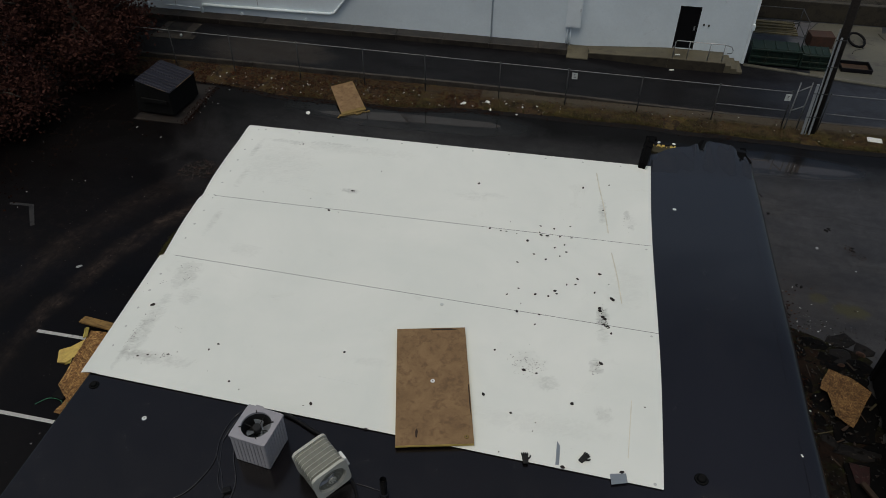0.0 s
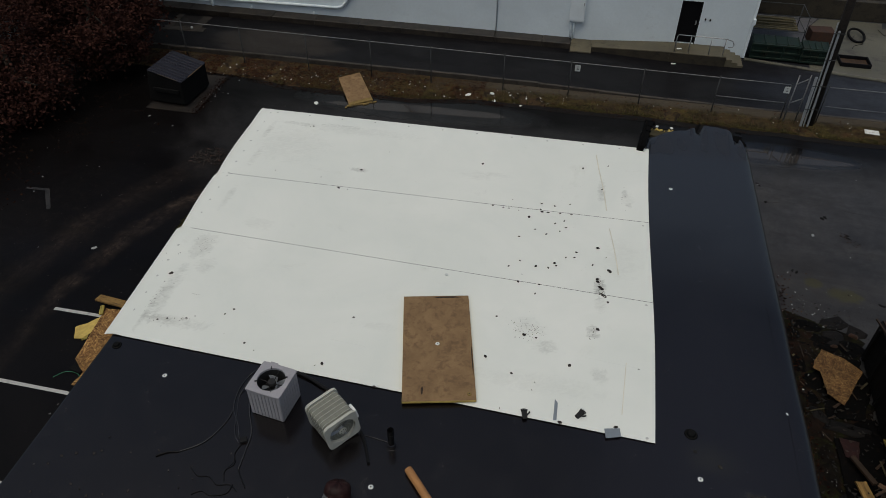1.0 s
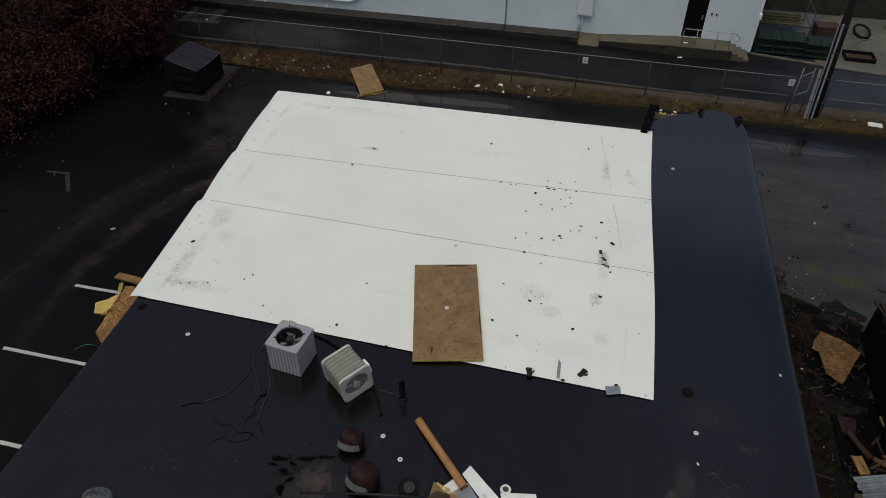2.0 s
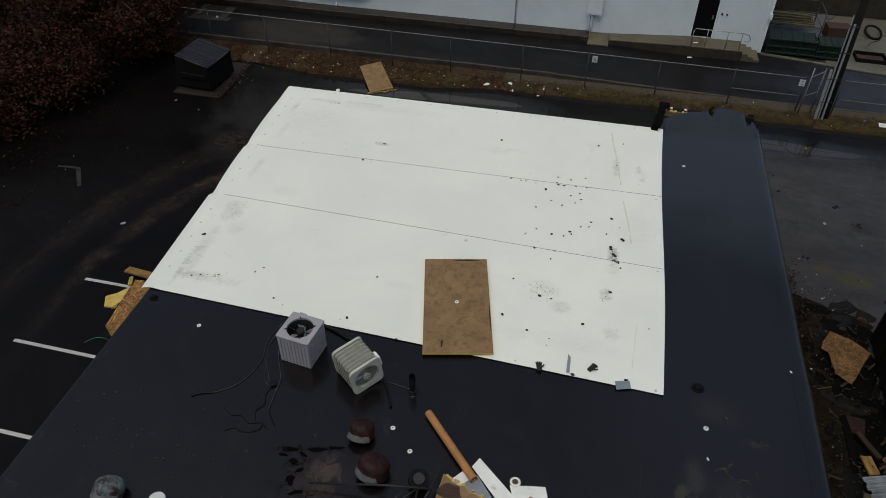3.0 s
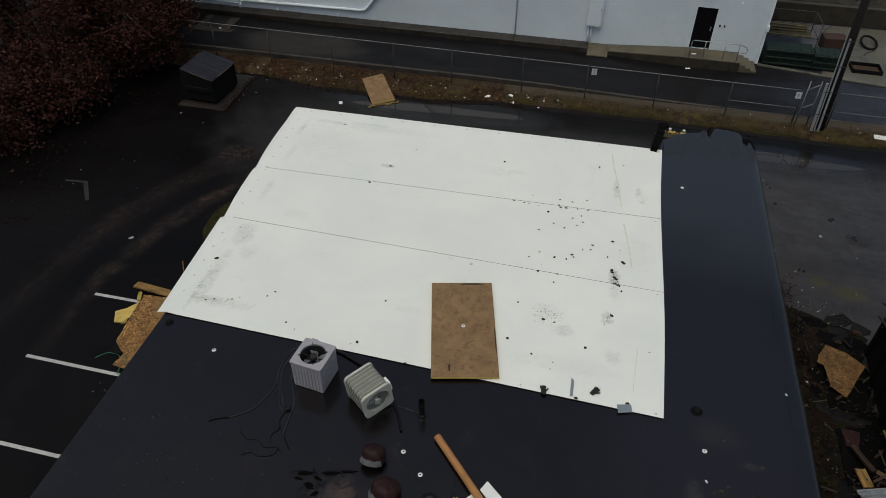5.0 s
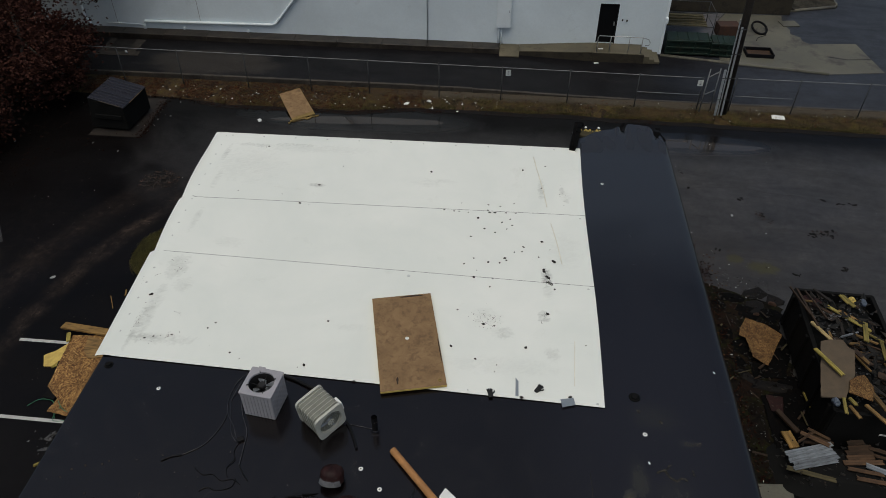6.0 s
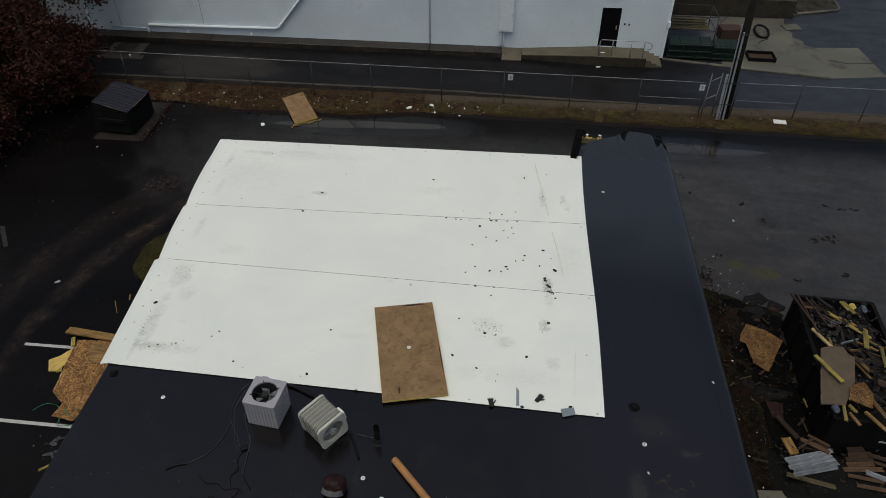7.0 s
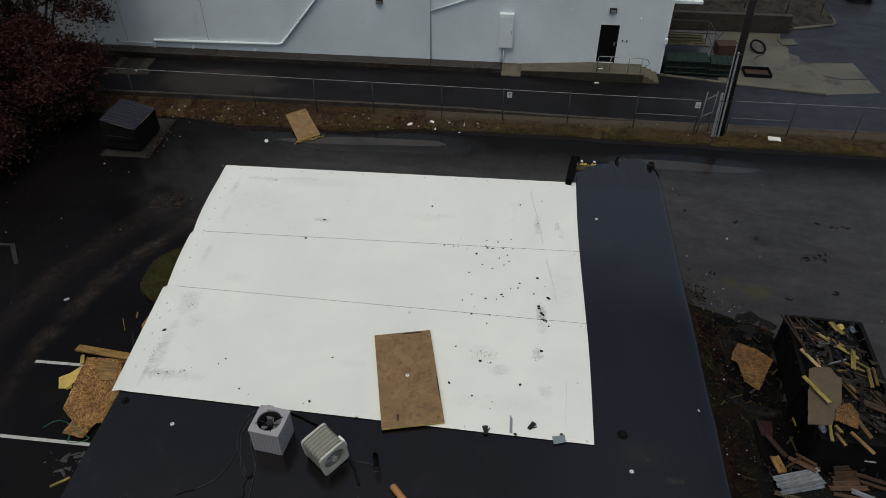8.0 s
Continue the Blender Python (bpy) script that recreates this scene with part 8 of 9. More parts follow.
def yard_litter():
    r = random.Random(81)
    pl = []
    for k in range(1000):
        x = -30.0 + 8.6 * r.random() ** 0.8
        y = r.uniform(8.0, 18.5)
        if noise.noise((x * 0.5, y * 0.5, 2.0)) > -0.2:
            pl.append((x, y, 0.002))
    scatter("leaf_litter", DIM_LEAF, pl, 0.055, "dim russet leaf carpet on the asphalt at the yard edge", "leaf litter", 0.4, 86)
    pl = [(r.uniform(-27, -19), r.uniform(14.5, 23), 0.002) for k in range(260)]
    scatter("leaf_litter", DIM_LEAF, pl, 0.05, "russet leaves fallen on the asphalt under the trees", "leaf litter", 0.5, 82)
    pl = [(r.gauss(-13.5, 0.9), r.gauss(13.8, 0.5), 0.002) for k in range(150)]
    scatter("leaf_litter", DARK_LEAF, pl, 0.04, "drift of brown leaves on the asphalt", "leaf litter", 0.5, 83)
    pl = []
    for k in range(90):
        pl.append((r.uniform(-19, -3), 21.0 + 1.4 * r.random(), 0.09))
    for k in range(40):
        pl.append((r.uniform(-5, 14), 21.3 + 1.4 * r.random(), 0.09))
    for k in range(30):
        pl.append((r.uniform(-24, -10), r.uniform(8, 20.8), 0.003))
    for k in range(26):
        pl.append((r.uniform(3, 16), r.uniform(8, 20), 0.003))
    for k in range(24):
        pl.append((r.gauss(6.0, 0.7), r.gauss(10.6, 0.8), 0.01))
    for k in range(34):
        pl.append((r.gauss(4.9, 0.35), r.uniform(1.5, 8), 0.02))
    scatter("paper_litter", PAPER, pl, 0.030, "small scraps of white paper and plastic about the yard", "litter", 0.6, 84)
    pl = []
    for k in range(60):
        t2 = r.random()
        pl.append((7.82 + 0.45 * t2 + r.gauss(0, 0.10), 14.6 - 0.6 * t2 + r.gauss(0, 0.10), 0.003))
    pl += [(r.gauss(10.0, 0.25), r.gauss(13.55, 0.12), 0.003) for k in range(50)]
    scatter("leaf_litter", DARK_LEAF, pl, 0.035, "russet leaf crumbs lying on the worn asphalt", "leaf litter", 0.5, 89)
    pl = []
    for k in range(230):
        a, q = r.uniform(0, 6.28), r.random() ** 0.7
        pl.append((-15.7 + 0.75 * q * math.cos(a) - 0.25 * r.random(), 14.35 + 0.62 * q * math.sin(a) + 0.3 * r.random(), 0.004 + 0.03 * (1 - q)))
    scatter("leaf_litter", DARK_LEAF, pl, 0.060, "matted clump of brown leaves and twigs on the asphalt", "leaf litter", 0.7, 88)
    pl = [(r.uniform(-19, -3), 21.0 + 1.1 * r.random() ** 1.5, 0.10) for k in range(26)]
    scatter("paper_litter", PAPER, pl, 0.06, "white paper and cups thrown on the verge", "litter", 0.7, 85)
    pl = [(r.uniform(-23, -10.4), r.uniform(4.0, 19.5), 0.002) for k in range(420)] + [(r.gauss(-12.2, 1.2), r.gauss(8.3, 1.6), 0.002) for k in range(160)]
    scatter("yard_specks", FLECK, pl, 0.026, "small pale crumbs of leaf and grit on the dark asphalt", "litter", 0.3, 87)
    g = "larger litter"
    for x, y, s, lab in ((-6.66, 21.55, 0.19, "white carrier bag on the verge"), (-17.18, 8.54, 0.12, "white crumpled bag on the asphalt"), (6.83, 14.35, 0.09, "curled white plastic piece on the asphalt"), (-13.14, 19.52, 0.17, "crumpled white sheet on the asphalt"), (-17.36, 20.8, 0.065, "white paper cup on the asphalt"), (-17.34, 19.5, 0.055, "white paper scrap by the dumpster pad"), (-17.8, 19.15, 0.06, "white paper scrap on the dumpster pad's edge"), (-19.81, 16.95, 0.075, "grey paper scrap on the asphalt"), (-18.44, 16.41, 0.065, "white paper scrap on the asphalt"), (-15.83, 22.1, 0.085, "white paper cup on the leafy verge"), (-15.43, 21.26, 0.07, "white paper scrap on the leafy verge"), (-17.02, 21.93, 0.07, "white paper scrap among fallen leaves"), (-18.09, 22.16, 0.07, "white paper cup among fallen leaves"), (-13.87, 21.8, 0.08, "white plastic scrap among fallen leaves"), (-5.6, 21.9, 0.16, "white paper scrap on the verge"), (4.3, 18.6, 0.1, "white paper scrap on the asphalt"), (-0.75, 16.8, 0.09, "white paper scrap behind the building"), (5.19, 2.86, 0.16, "crumpled white cup beside the wall")):
        b = bmesh.new()
        bmesh.ops.create_icosphere(b, subdivisions=2, radius=s * 0.55)
        for v in b.verts:
            k = 1 + 1.1 * noise.noise(v.co * 5 / s)
            v.co = Vector((v.co.x * k * 1.2, v.co.y * k * 0.8, max(0.0, v.co.z * 0.25 * k + 0.05 * s)))
        zz = 0.085 if y > 21 else 0.0
        solo("litter_scrap", b, WHITE_PLASTIC if s > 0.15 else LITTER_GREY, lab, "litter", pose(x, y, zz, 0, 0, r.uniform(0, 180)), g)


yard_litter()


def leaning_board():
    t = thing("insulation_board", Matrix.Translation((0, 0, 0)), "brown insulation board dropped on the verge, its near end broken", "insulation board")
    a = [Vector((-12.75, 21.55, 0.22)), Vector((-11.85, 22.0, 0.36)), Vector((-10.72, 20.20, 0.05)), Vector((-11.62, 19.55, 0.03))]
    n = (a[1] - a[0]).cross(a[3] - a[0]).normalized()
    if n.z < 0:
        n = -n
    b = bmesh.new()
    lo = [b.verts.new(p) for p in a]
    hi = [b.verts.new(p + n * 0.05) for p in a]
    b.faces.new(lo)
    b.faces.new(hi)
    for i in range(4):
        b.faces.new((lo[i], lo[(i + 1) % 4], hi[(i + 1) % 4], hi[i]))
    bmesh.ops.recalc_face_normals(b, faces=b.faces)
    part("foam_core", b, OLD_FOAM, t)
    b = bmesh.new()
    q = [a[0] * 0.99 + a[2] * 0.01, a[1] * 0.99 + a[3] * 0.01, a[2] * 0.90 + a[1] * 0.10, a[3] * 0.92 + a[0] * 0.08]
    lo = [b.verts.new(p + n * 0.0495) for p in q]
    hi = [b.verts.new(p + n * 0.054) for p in q]
    b.faces.new(lo)
    b.faces.new(hi)
    for i in range(4):
        b.faces.new((lo[i], lo[(i + 1) % 4], hi[(i + 1) % 4], hi[i]))
    bmesh.ops.recalc_face_normals(b, faces=b.faces)
    part("facing", b, FACER, t)
    r = random.Random(91)
    for k in range(9):
        b = bmesh.new()
        box(b, r.uniform(0.1, 0.3), r.uniform(0.06, 0.14), 0.05, pose(-11.75 + 1.15 * k / 8 + r.uniform(-.05, .05), 19.48 + 0.62 * k / 8 + r.uniform(-.1, .06), 0.026, 0, 0, r.uniform(0, 90)), 0.012, 1)
        solo("foam_chunk", b, OLD_FOAM, "broken yellow foam chunk beside the dropped board", "debris", group="foam chunks")


leaning_board()


def puddles():
    for k, (x, y, rx, ry, tn) in enumerate(((-8.6, 19.95, 3.6, 0.36, 2.5), (6.0, 19.35, 3.2, 0.34, -1))):
        b = bmesh.new()
        slab(b, ragged(x, y, rx, ry, 90, 0.22, 100 + k, tn), -0.02, 0.003)
        solo("puddle", b, PUDDLE_M, "shallow puddle of rain water on asphalt", "puddle", kind="structure")


puddles()

# ---- east side: soil strip, skip, debris ----


def soil_strip():
    b = bmesh.new()

    def place(u, v):
        y = -10 + 23.0 * u
        wid = (3.0 + 1.8 * max(0.0, min(1.0, (11.0 - y) / 1.4)) + 0.9 * noise.noise((y * 0.35, 0, 0)) + 0.35 * noise.noise((y * 1.6, 3.0, 0)) + 0.12 * noise.noise((y * 5.0, 6.0, 0))) * min(1.0, max(0.05, (12.6 - y) / 3.2))
        x = 2.27 + wid * v
        z = 0.012 + 0.05 * (1 - v) + (0.05 * noise.noise((x * 1.4, y * 1.4, 4.0)) + 0.02 * noise.noise((x * 5, y * 5, 2.0))) * (1 - v) * 2 * v
        return (x, y, max(0.006, z))
    sheet(b, 240, 30, place, 0.1)
    solo("soil_strip", b, DAMP_SOIL, "strip of damp soil and moss along the building", "soil", kind="structure")
    r = random.Random(17)
    pl = [(3.0 + 2.4 * r.random(), r.uniform(-2, 11.6), 0.07) for k in range(2200)]
    scatter("leaf_litter", DIM_LEAF, pl, 0.045, "wet brown leaves along the soil strip", "leaf litter", 0.5, 18)
    pl = [(2.4 + 2.2 * r.random() ** 1.5, r.uniform(-2, 11.2), 0.05) for k in range(900)]
    scatter("moss_tufts", GRASS, pl, 0.05, "small weeds and moss along the soil strip", "weeds", 1.5, 19)
    pl = [(r.gauss(4.6, 0.5), r.gauss(10.8, 0.8), 0.04) for k in range(420)] + [(r.gauss(4.9, 0.25), r.uniform(2.5, 10), 0.03) for k in range(200)]
    scatter("leaf_litter", LEAF_LITTER, pl, 0.035, "russet leaf crumbs in a line beside the soil", "leaf litter", 0.5, 27)
    pl = [(r.gauss(4.7, 0.6), r.uniform(2.5, 12), 0.03) for k in range(50)]
    scatter("paper_litter", PAPER, pl, 0.018, "tiny pale plastic crumbs along the soil strip", "litter", 0.5, 28)
    pl = [(r.gauss(6.0, 0.9), r.gauss(9.8, 0.7), 0.004) for k in range(240)] + [(r.uniform(4.4, 6.8), r.uniform(2.5, 9.0), 0.004) for k in range(260)]
    scatter("tar_crumbs", SCRAP, pl, 0.035, "dark roofing crumbs strewn on the ground", "debris", 0.7, 20)


soil_strip()


def yard_lumps():
    """Clods of dark asphalt and mud lying about the east yard."""
    r = random.Random(72)
    spots = [(5.37, 17.13), (5.5, 16.09), (5.89, 12.26), (10.03, 13.5), (11.22, 15.51), (11.62, 15.49), (10.65, 15.64), (10.16, 11.55), (7.35, 15.5), (7.95, 14.45), (9.75, 13.35), (10.3, 13.42), (10.12, 11.56), (8.42, 11.13), (10.08, 13.62), (9.5, 13.4), (9.62, 13.5)]
    for x, y in spots:
        b = bmesh.new()
        for k in range(r.randint(2, 4)):
            q = r.uniform(0.025, 0.06)
            m = pose(x + r.gauss(0, 0.10), y + r.gauss(0, 0.06), 0.0, 0, 0, r.uniform(0, 180))
            v0 = bmesh.ops.create_icosphere(b, subdivisions=2, radius=q)["verts"]
            for v in v0:
                k2 = 1 + 0.9 * noise.noise(v.co * 4 / q)
                v.co = m @ Vector((v.co.x * 1.3 * k2, v.co.y * 0.8 * k2, max(0.0, v.co.z * 0.35 * k2)))
        solo("clod", b, TAR_AND_SHADE, "flattened dark clod of mud and asphalt", "debris", group="dark clods")
    # the long crack across the worn asphalt
    path = smooth_path([(4.84, 15.89, 0), (6.23, 16.13, 0), (7.69, 16.23, 0), (8.22, 16.04, 0), (9.51, 15.88, 0), (10.41, 15.78, 0), (11.18, 15.23, 0), (11.79, 14.62, 0)], 14)
    b = bmesh.new()
    lo, hi = [], []
    for p in path:
        w = 0.003 + 0.016 * abs(noise.noise((p.x * 3, p.y, 1.0)))
        jit = 0.05 * noise.noise((p.x * 4, 2.0, p.y))
        lo.append(b.verts.new((p.x, p.y - w + jit, 0.004)))
        hi.append(b.verts.new((p.x, p.y + w + jit, 0.004)))
    for k in range(len(path) - 1):
        b.faces.new((lo[k], lo[k + 1], hi[k + 1], hi[k]))
    solo("asphalt_crack", b, PAD_CONCRETE, "long soil-filled crack across the worn asphalt", "crack", kind="structure")
    b = bmesh.new()
    slab(b, [(5.02, 2.70), (5.87, 2.76), (5.82, 0.9), (4.98, 0.9)], -0.02, 0.09)
    solo("concrete_block", b, APRON_CONCRETE, "grey concrete slab lying beside the wall", "slab")


yard_lumps()


def skip_container():
    t = thing("skip_container", pose(8.20, 6.41, 0, 0, 0, -3.0), "open-topped black steel skip heaped with roof timber", "skip")
    w, d, h = 2.22, 4.62, 1.35
    for x, y, sx, sy in ((0, -d / 2, w, 0.07), (0, d / 2, w, 0.07), (-w / 2, 0, 0.07, d), (w / 2, 0, 0.07, d)):
        part("side", box(bmesh.new(), sx + 0.02, sy + 0.02, h, pose(x, y, h / 2 + 0.1), 0.01, 1), CONTAINER_STEEL, t)
        rim = part("rim", box(bmesh.new(), sx + 0.06, sy + 0.03, 0.07, pose(x, y, h + 0.1), 0.02, 2), CONTAINER_STEEL, t)
    part("floor", box(bmesh.new(), w, d, 0.08, pose(0, 0, 0.12)), CONTAINER_STEEL, t)
    for k in range(6):
        part("rib", box(bmesh.new(), 0.09, 0.12, h - 0.1, pose(-w / 2 - 0.08, -d / 2 + 0.25 + k * (d - 0.5) / 5, h / 2 + 0.1), 0.01, 1), CONTAINER_STEEL, t)
    for y in (-1.9, 1.9):
        part("skid", box(bmesh.new(), w, 0.15, 0.1, pose(0, y, 0.05)), CONTAINER_STEEL, t)
    part("plate", box(bmesh.new(), 0.3, 0.012, 0.06, pose(0.35, -d / 2 - 0.05, 0.75), 0.003, 1), LINE_PAINT, t, "small pale plate")
    # heap of black rubble that fills it
    b = bmesh.new()

    def place(u, v):
        x, y = (u - 0.5) * (w - 0.12), (v - 0.5) * (d - 0.12)
        e = min(1.0, 5 * min(u, 1 - u)) * min(1.0, 6 * min(v, 1 - v))
        return (x, y, 1.12 + 0.36 * e + 0.13 * noise.noise((x * 2.2, y * 2.2, 1.0)) + 0.05 * noise.noise((x * 7, y * 7, 2)))
    sheet(b, 44, 80, place, 0.5)
    solo("rubble_heap", b, CONTAINER_STEEL, "torn black roofing felt heaped in the skip", "rubble", pose(8.20, 6.41, 0, 0, 0, -3.0), "", "stuff")


skip_container()


def skip_timber():
    g = "timber on the skip"
    T = 1.66
    rows = [((7.81, 7.93), (8.75, 6.94), 0.10, SKIP_YELLOW, 0), ((8.65, 7.25), (8.37, 6.39), 0.13, SKIP_YELLOW, 0.05), ((8.36, 8.40), (8.58, 7.85), 0.12, SKIP_YELLOW, 0), ((8.28, 8.36), (8.44, 7.98), 0.06, SKIP_YELLOW, 0.02),
            ((8.88, 6.60), (8.76, 5.85), 0.10, SKIP_YELLOW, 0.02), ((9.02, 6.62), (8.87, 5.86), 0.08, SKIP_PINE, 0.03), ((7.11, 7.14), (7.47, 6.38), 0.10, PALE_PINE, 0.03), ((6.82, 5.96), (7.31, 5.05), 0.11, YELLOW_PINE, 0.15),
            ((7.67, 4.30), (8.08, 3.61), 0.10, SKIP_PINE, 0), ((7.95, 4.74), (8.10, 4.04), 0.12, SKIP_PINE, 0), ((7.16, 4.44), (7.05, 3.87), 0.08, SKIP_YELLOW, 0), ((7.31, 4.32), (7.48, 3.90), 0.08, SKIP_PINE, -0.155),
            ((7.30, 4.46), (7.42, 4.18), 0.09, SKIP_YELLOW, 0.04), ((6.90, 8.60), (7.14, 7.30), 0.05, OLD_WOOD, 0.06), ((7.08, 8.55), (7.24, 6.90), 0.06, OLD_WOOD, 0.04), ((7.30, 8.45), (7.62, 7.30), 0.05, OLD_WOOD, 0.02),
            ((7.80, 6.40), (8.20, 5.40), 0.05, SKIP_PINE, 0.02), ((8.00, 6.12), (8.22, 5.52), 0.15, OLD_WOOD, 0.03), ((8.06, 5.86), (8.18, 5.58), 0.09, SKIP_PINE, 0.07), ((8.20, 6.72), (8.75, 6.42), 0.06, SKIP_PINE, 0.02),
            ((8.52, 6.90), (8.95, 6.52), 0.05, SKIP_YELLOW, 0.03), ((7.62, 8.62), (7.95, 7.98), 0.08, POLE_WOOD, 0.0), ((7.15, 8.04), (7.5, 8.0), 0.06, SKIP_PINE, 0.0), ((8.3, 5.30), (9.0, 5.0), 0.22, OLD_WOOD, 0), ((7.80, 6.66), (8.38, 6.90), 0.05, WHITE_WOOD, 0.0)]
    kinds = {PALE_PINE: "fresh cream pine batten on the heap", YELLOW_PINE: "bright yellow wood batten across the torn board", SKIP_PINE: "broken fresh pine batten on the heap", SKIP_YELLOW: "bright yellow wood batten on the heap",
             OLD_WOOD: "dark weathered batten on the heap", POLE_WOOD: "blackened batten on the heap", WHITE_WOOD: "white-painted batten on the heap"}
    for k, ((x0, y0), (x1, y1), w, mt, up) in enumerate(rows):
        plank("wood_plank", (x0, y0, T + up + 0.02 * (k % 4) - 0.03), (x1, y1, T + up + 0.03 * ((k * 3) % 4) - 0.02), w, 0.045, mt, kinds[mt], group=g)
    r = random.Random(55)
    for k in range(52):
        x, y, a, L = r.uniform(7.45, 9.0), r.uniform(4.5, 8.3), r.gauss(-0.9, 0.5), r.uniform(0.25, 0.9)
        mt = r.choice((OLD_WOOD, OLD_WOOD, OLD_WOOD, POLE_WOOD, POLE_WOOD, POLE_WOOD, SKIP_PINE))
        z = 1.50 + r.uniform(-0.02, 0.1)
        plank("wood_plank", (x - L / 2 * math.cos(a), y - L / 2 * math.sin(a), z + r.uniform(-.05, .05)), (x + L / 2 * math.cos(a), y + L / 2 * math.sin(a), z + r.uniform(-.05, .05)), r.uniform(0.04, 0.10), 0.035, mt, kinds[mt], group=g)
    broken_panel("board_piece", [(7.13, 6.34), (7.40, 6.42), (7.75, 6.41), (7.81, 6.14), (7.94, 6.06), (7.78, 5.50), (7.70, 5.23), (7.22, 4.42), (6.60, 4.44)], 1.71, 0.05, FACER_OLD, "torn brown insulation board lying on the heap", "insulation board", (2, -3))
    broken_panel("red_scrap", [(7.16, 8.26), (7.50, 8.42), (7.78, 8.06), (7.45, 7.86)], 1.62, 0.012, MAROON, "dull dark red felt scrap on the heap", "scrap", (3, 2))
    broken_panel("osb_piece", [(7.88, 5.15), (7.98, 4.75), (7.80, 4.28), (7.30, 4.54), (7.45, 4.95), (7.7, 5.1)], 1.79, 0.02, OSB_OLD, "small broken flake board piece on the heap", "panel", (0, -4))
    for x, y, mt, lab in ((8.98, 8.22, BLUE_TARP, "crumpled blue plastic on the heap"), (8.68, 8.28, FOAM, "crumpled yellow plastic on the heap"), (6.98, 4.35, BLUE_TARP, "pale blue plastic bag at the skip's end")):
        b = bmesh.new()
        bmesh.ops.create_icosphere(b, subdivisions=3, radius=0.11)
        for v in b.verts:
            v.co *= 1 + 0.5 * noise.noise(v.co * 9)
        solo("plastic_bag", b, mt, lab, "bag", pose(x, y, 1.6))
    pl = [(r.uniform(7.25, 9.2), r.uniform(4.3, 8.5), 1.50 + 0.14 * r.random()) for k in range(260)]
    scatter("roofing_scraps", SCRAP, pl, 0.06, "small torn roofing scraps heaped in the skip", "debris", 0.9, 57)
    pl = [(r.uniform(7.35, 9.15), r.uniform(4.4, 8.45), 1.54 + 0.12 * r.random()) for k in range(110)]
    scatter("felt_shards", SCRAP, pl, 0.15, "torn shards of black roofing felt among the timber", "debris", 0.7, 58, 0.5)
    pl = [(r.gauss(7.9, 0.22), r.gauss(7.5, 0.08), 1.64 + 0.06 * r.random()) for k in range(26)] + [(r.gauss(7.5, 0.15), r.gauss(6.95, 0.12), 1.62 + 0.06 * r.random()) for k in range(12)]
    scatter("plastic_shreds", FILM, pl, 0.045, "pale shreds of plastic film on the heap", "litter", 0.8, 59)
    pl = [(r.uniform(7.3, 9.2), r.uniform(4.3, 8.5), 1.58 + 0.1 * r.random()) for k in range(120)]
    scatter("paper_litter", FILM, pl, 0.03, "pale scraps among the timber on the heap", "litter", 0.6, 56)


skip_timber()


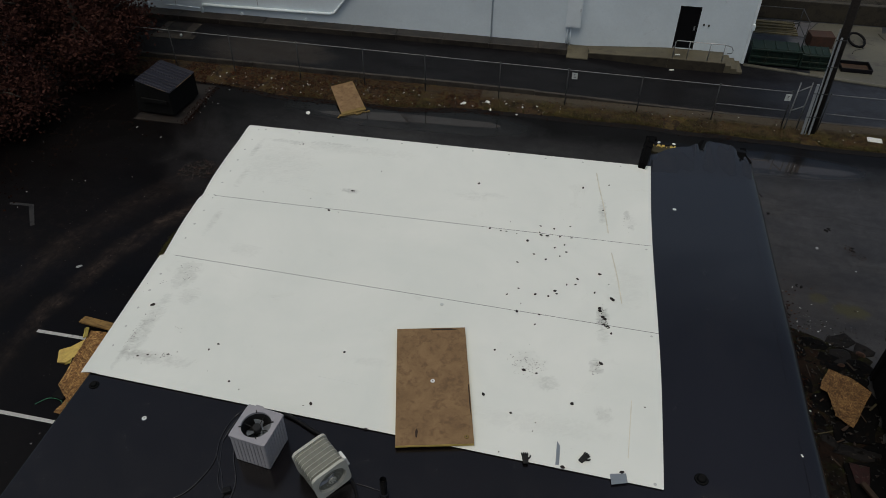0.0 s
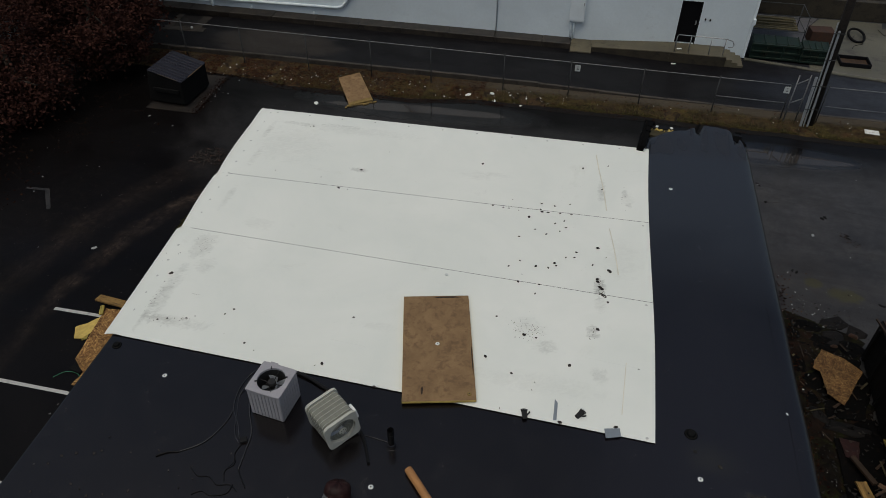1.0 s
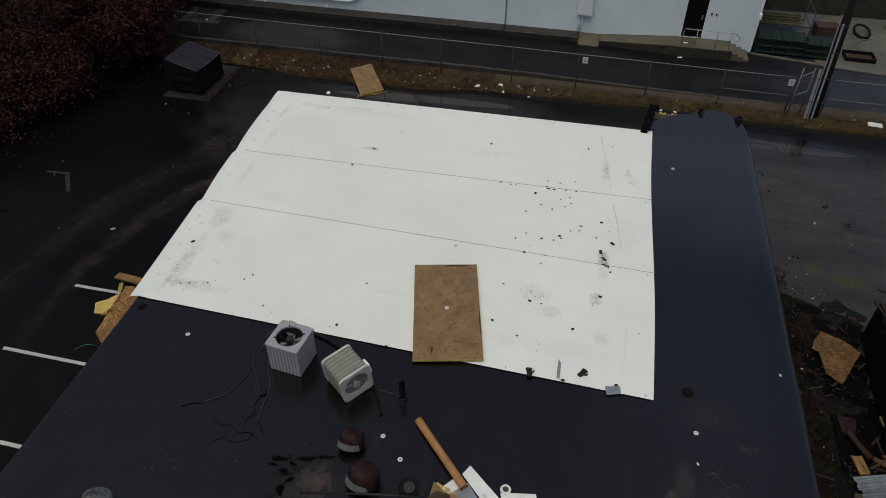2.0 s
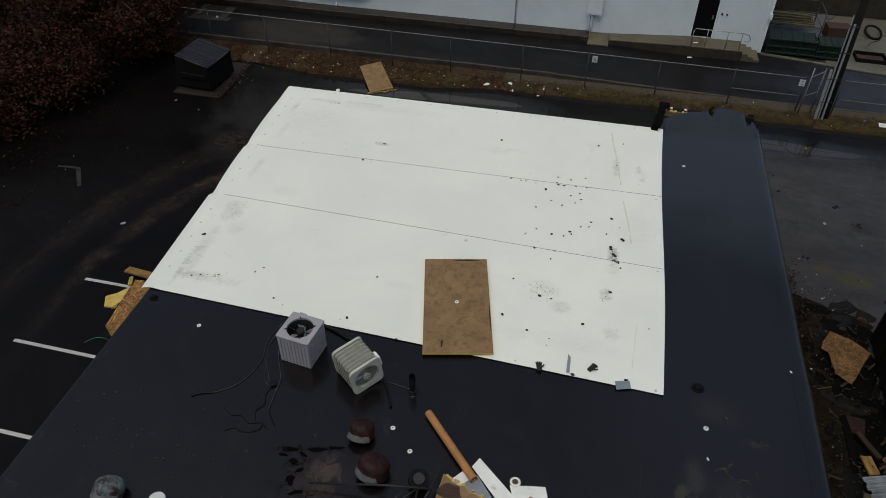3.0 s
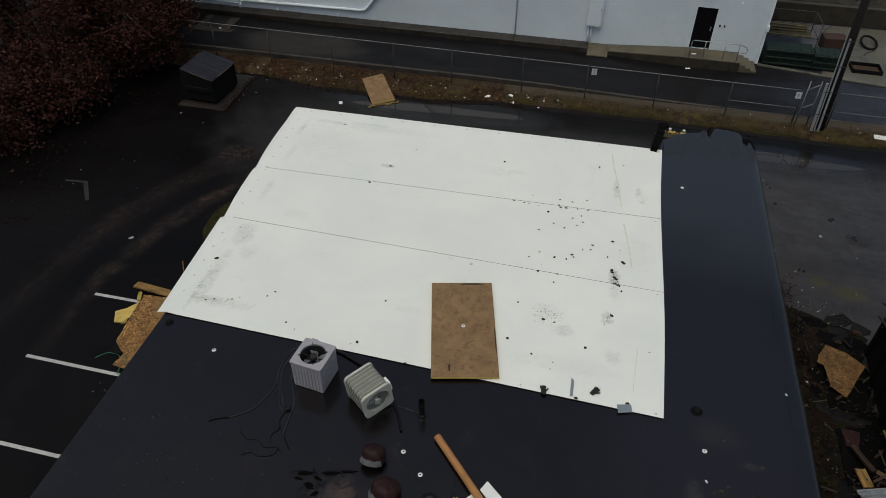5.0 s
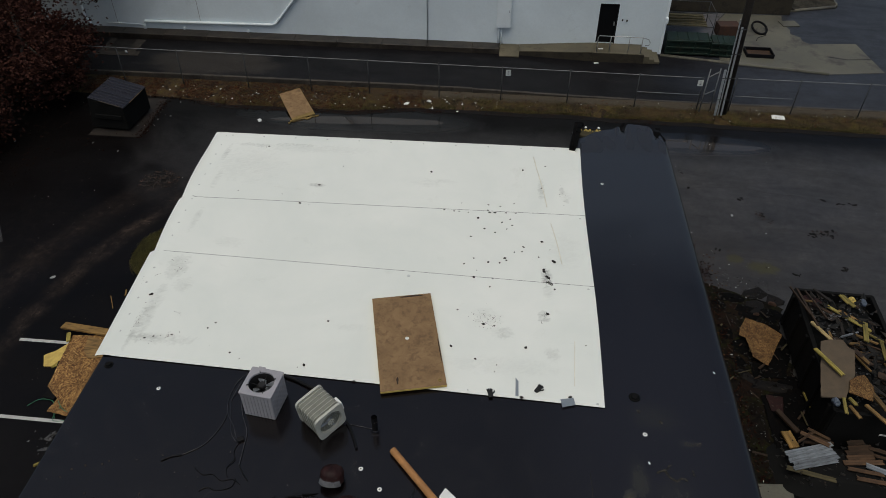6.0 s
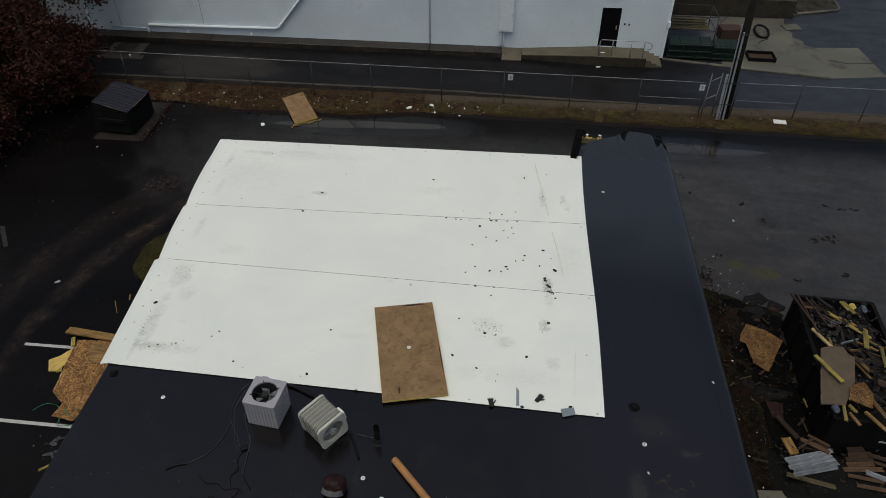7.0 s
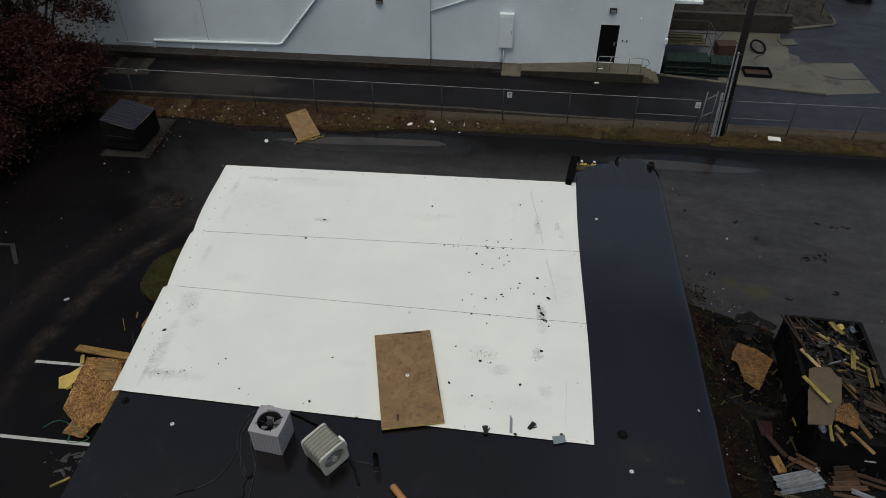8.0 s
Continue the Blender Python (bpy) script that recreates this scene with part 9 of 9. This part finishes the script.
def east_debris():
    g = "debris beside the skip"
    broken_panel("flake_board", [(5.96, 8.57), (6.55, 8.30), (6.94, 7.92), (6.24, 6.69), (5.86, 7.0), (5.80, 7.75), (5.62, 7.85), (5.69, 8.08)], 0.24, 0.02, OSB_OLD, "broken flake board piece lying on black roofing scraps", "panel", (3, -2))
    for k, (cx, cy, rx, ry, tn) in enumerate(((5.95, 7.6, 0.75, 0.6, 10), (6.75, 7.7, 0.45, 1.0, 0), (6.2, 9.1, 0.55, 0.45, -20), (6.75, 6.1, 0.4, 0.5, 12))):
        crumpled("roofing_felt", cx, cy, rx, ry, tn, 0.03, 0.09, 300 + k, FELT, "torn crumpled sheet of black roofing felt on the ground", "felt")
    for k, (cx, cy, rx, ry, tn) in enumerate(((5.75, 8.95, 0.45, 0.35, 15), (6.55, 9.35, 0.5, 0.35, 30), (5.85, 9.75, 0.5, 0.30, -10), (6.95, 9.0, 0.4, 0.45, 60), (6.7, 10.05, 0.45, 0.28, 20), (5.3, 8.2, 0.3, 0.5, 0), (5.35, 9.35, 0.3, 0.4, 40), (7.25, 9.75, 0.35, 0.3, 10), (5.45, 7.1, 0.22, 0.45, 10))):
        crumpled("roofing_felt", cx, cy, rx, ry, tn, 0.02, 0.10, 360 + k, (FELT, TAR_AND_SHADE)[k % 3 == 1], "small torn buckled piece of black roofing felt", "felt")
    for k, (cx, cy, rx, ry, tn) in enumerate(((7.12, 9.55, 0.16, 0.07, -25), (6.45, 9.0, 0.12, 0.05, 10))):
        crumpled("red_scrap", cx, cy, rx, ry, tn, 0.12, 0.05, 380 + k, RUST, "rust-red scrap of felt on the debris", "scrap")
    rp = random.Random(69)
    chips = [(5.93, 10.70, 10, 0.16), (5.80, 10.93, 5, 0.10), (6.2, 10.59, 5, 0.08), (5.64, 10.46, 3, 0.05), (7.09, 10.56, 7, 0.10), (7.55, 10.72, 11, 0.18), (7.72, 10.13, 7, 0.16), (6.22, 9.77, 4, 0.05), (5.41, 9.41, 3, 0.04), (6.78, 11.48, 5, 0.10), (7.2, 7.0, 2, 0.1), (5.6, 5.3, 5, 0.2), (5.55, 4.4, 6, 0.25)]
    pl = [(rp.gauss(x, q), rp.gauss(y, q), 0.05 + 0.06 * rp.random()) for x, y, n, q in chips for k in range(n)]
    scatter("paper_litter", FILM, pl, 0.024, "pale chips of plastic and card among the felt", "litter", 0.7, 70)
    broken_panel("roofing_felt", [(5.80, 6.87), (6.88, 7.16), (6.75, 6.36), (5.76, 6.30)], 0.06, 0.02, FELT, "flat square of black roofing felt under the flake board", "felt", (1.5, -1))
    broken_panel("black_tarp", [(5.81, 5.64), (7.05, 5.90), (7.12, 4.35), (9.3, 4.0), (9.3, 1.2), (5.72, 1.2), (5.76, 2.5)], 0.075, 0.014, FELT, "black sheet spread under the broken siding", "tarp")
    r = random.Random(66)
    pl = [(r.uniform(4.5, 7.0), r.uniform(3.0, 10.2), 0.03 + 0.12 * r.random()) for k in range(260)]
    scatter("roofing_scraps", SCRAP, pl, 0.05, "small torn scraps of black roofing beside the skip", "debris", 0.9, 67)
    pl = [(r.uniform(5.6, 9.0), r.uniform(2.5, 4.0), 0.36 + 0.08 * r.random()) for k in range(160)]
    scatter("roofing_scraps", SCRAP, pl, 0.06, "small torn scraps of roofing among the siding", "debris", 0.9, 68)
    for k in range(26):
        x, y, an, L = r.uniform(4.9, 6.9), r.uniform(3.4, 9.8), r.uniform(0, 6.28), r.uniform(0.15, 0.5)
        plank("wood_splinter", (x, y, 0.14), (x + L * math.cos(an), y + L * math.sin(an), 0.16), r.uniform(0.02, 0.06), 0.02, r.choice((OLD_WOOD, OLD_WOOD, PALE_OLD)), "small dark wood splinter among the roofing scraps", "splinter", "wood splinters")
    crumpled("membrane_scrap", 6.3, 6.02, 0.75, 0.24, -8, 0.08, 0.22, 340, TAR_AND_SHADE, "crumpled grey-brown membrane scrap on the debris", "felt")
    crumpled("membrane_scrap", 5.6, 6.35, 0.18, 0.4, 25, 0.05, 0.16, 341, TAR_AND_SHADE, "crumpled grey-brown membrane scrap on the debris", "felt")
    broken_panel("red_scrap", [(5.92, 5.63), (6.40, 5.60), (6.29, 5.05), (5.97, 5.09)], 0.10, 0.012, MAROON, "dull dark red felt scrap on the black sheet", "scrap", (3, 2))
    plank("wood_plank", (6.05, 5.02, 0.20), (6.40, 4.22, 0.30), 0.14, 0.07, OLD_WOOD, "dark brown beam among the debris", group=g)
    plank("wood_plank", (6.08, 4.30, 0.24), (6.20, 3.75, 0.24), 0.26, 0.06, PINE, "short pale pine block", group=g)
    plank("wood_plank", (6.62, 4.22, 0.30), (7.15, 3.80, 0.42), 0.16, 0.08, OLD_WOOD, "split brown timber on the debris", group=g)
    plank("wood_plank", (6.45, 4.0, 0.26), (6.95, 3.85, 0.40), 0.12, 0.07, OLD_WOOD, "split brown timber on the debris", group=g)
    plank("wood_plank", (7.0, 4.61, 0.20), (6.83, 4.21, 0.30), 0.06, 0.04, PINE, "thin pine batten on the debris", group=g)
    plank("wood_plank", (6.98, 5.75, 0.20), (6.99, 5.1, 0.30), 0.05, 0.04, YELLOW_PINE, "thin yellow batten on the debris", group=g)
    for k in range(5):
        f = k / 4
        plank("siding_board", (5.78 + 0.10 * f + 0.05 * (k % 2), 3.44 - 0.44 * f, 0.44), (7.12 + 0.06 * f - 0.03 * ((k * 2) % 3), 3.84 - 0.50 * f, 0.48), 0.124, 0.018, WHITE_WOOD, "flaking white-painted siding board in a broken panel", "siding", "white siding boards")
    for k in range(5):
        plank("siding_board", (7.50 - 0.07 * k + 0.05 * (k % 2), 3.90 - 0.155 * k, 0.46), (7.98 + 0.04 * k + 0.06 * ((k * 2) % 3), 3.97 - 0.150 * k, 0.49), 0.145, 0.022, SIDING_BROWN, "bare split brown siding board in a broken panel", "siding", "brown siding boards")
    for (x0, y0), (x1, y1), w, z in (((7.98, 3.78), (8.85, 3.50), 0.12, 0.51), ((7.25, 3.12), (8.15, 2.98), 0.11, 0.47), ((8.05, 3.55), (8.8, 3.30), 0.09, 0.52), ((6.35, 4.12), (7.02, 3.72), 0.13, 0.50), ((6.60, 4.30), (7.1, 3.95), 0.09, 0.46), ((6.2, 3.78), (6.75, 4.18), 0.06, 0.50), ((7.4, 2.85), (8.5, 2.7), 0.12, 0.46)):
        plank("siding_board", (x0, y0, z), (x1, y1, z + 0.02), w, 0.025, SIDING_BROWN, "long split brown siding board on the heap", "siding", "brown siding boards")
    plank("siding_board", (7.75, 3.25, 0.49), (8.7, 2.85, 0.5), 0.16, 0.025, WHITE_WOOD, "flaking white-painted siding board", "siding", "white siding boards")
    plank("siding_board", (5.72, 3.05, 0.40), (6.9, 2.75, 0.42), 0.14, 0.025, PALE_OLD, "yellowed siding board in the heap", "siding", "brown siding boards")
    b = bmesh.new()

    def place(u, v):
        x, y = 5.5 + 3.6 * u, 2.3 + 1.75 * v
        e = min(1.0, 4 * min(u, 1 - u)) * min(1.0, 4 * min(v, 1 - v))
        return (x, y, 0.02 + 0.41 * e + 0.03 * noise.noise((x * 4, y * 4, 0)))
    sheet(b, 30, 18, place, 0.4)
    solo("rubble_heap", b, CONTAINER_STEEL, "low heap of black roofing rubble under the siding", "rubble", None, "", "stuff")


east_debris()
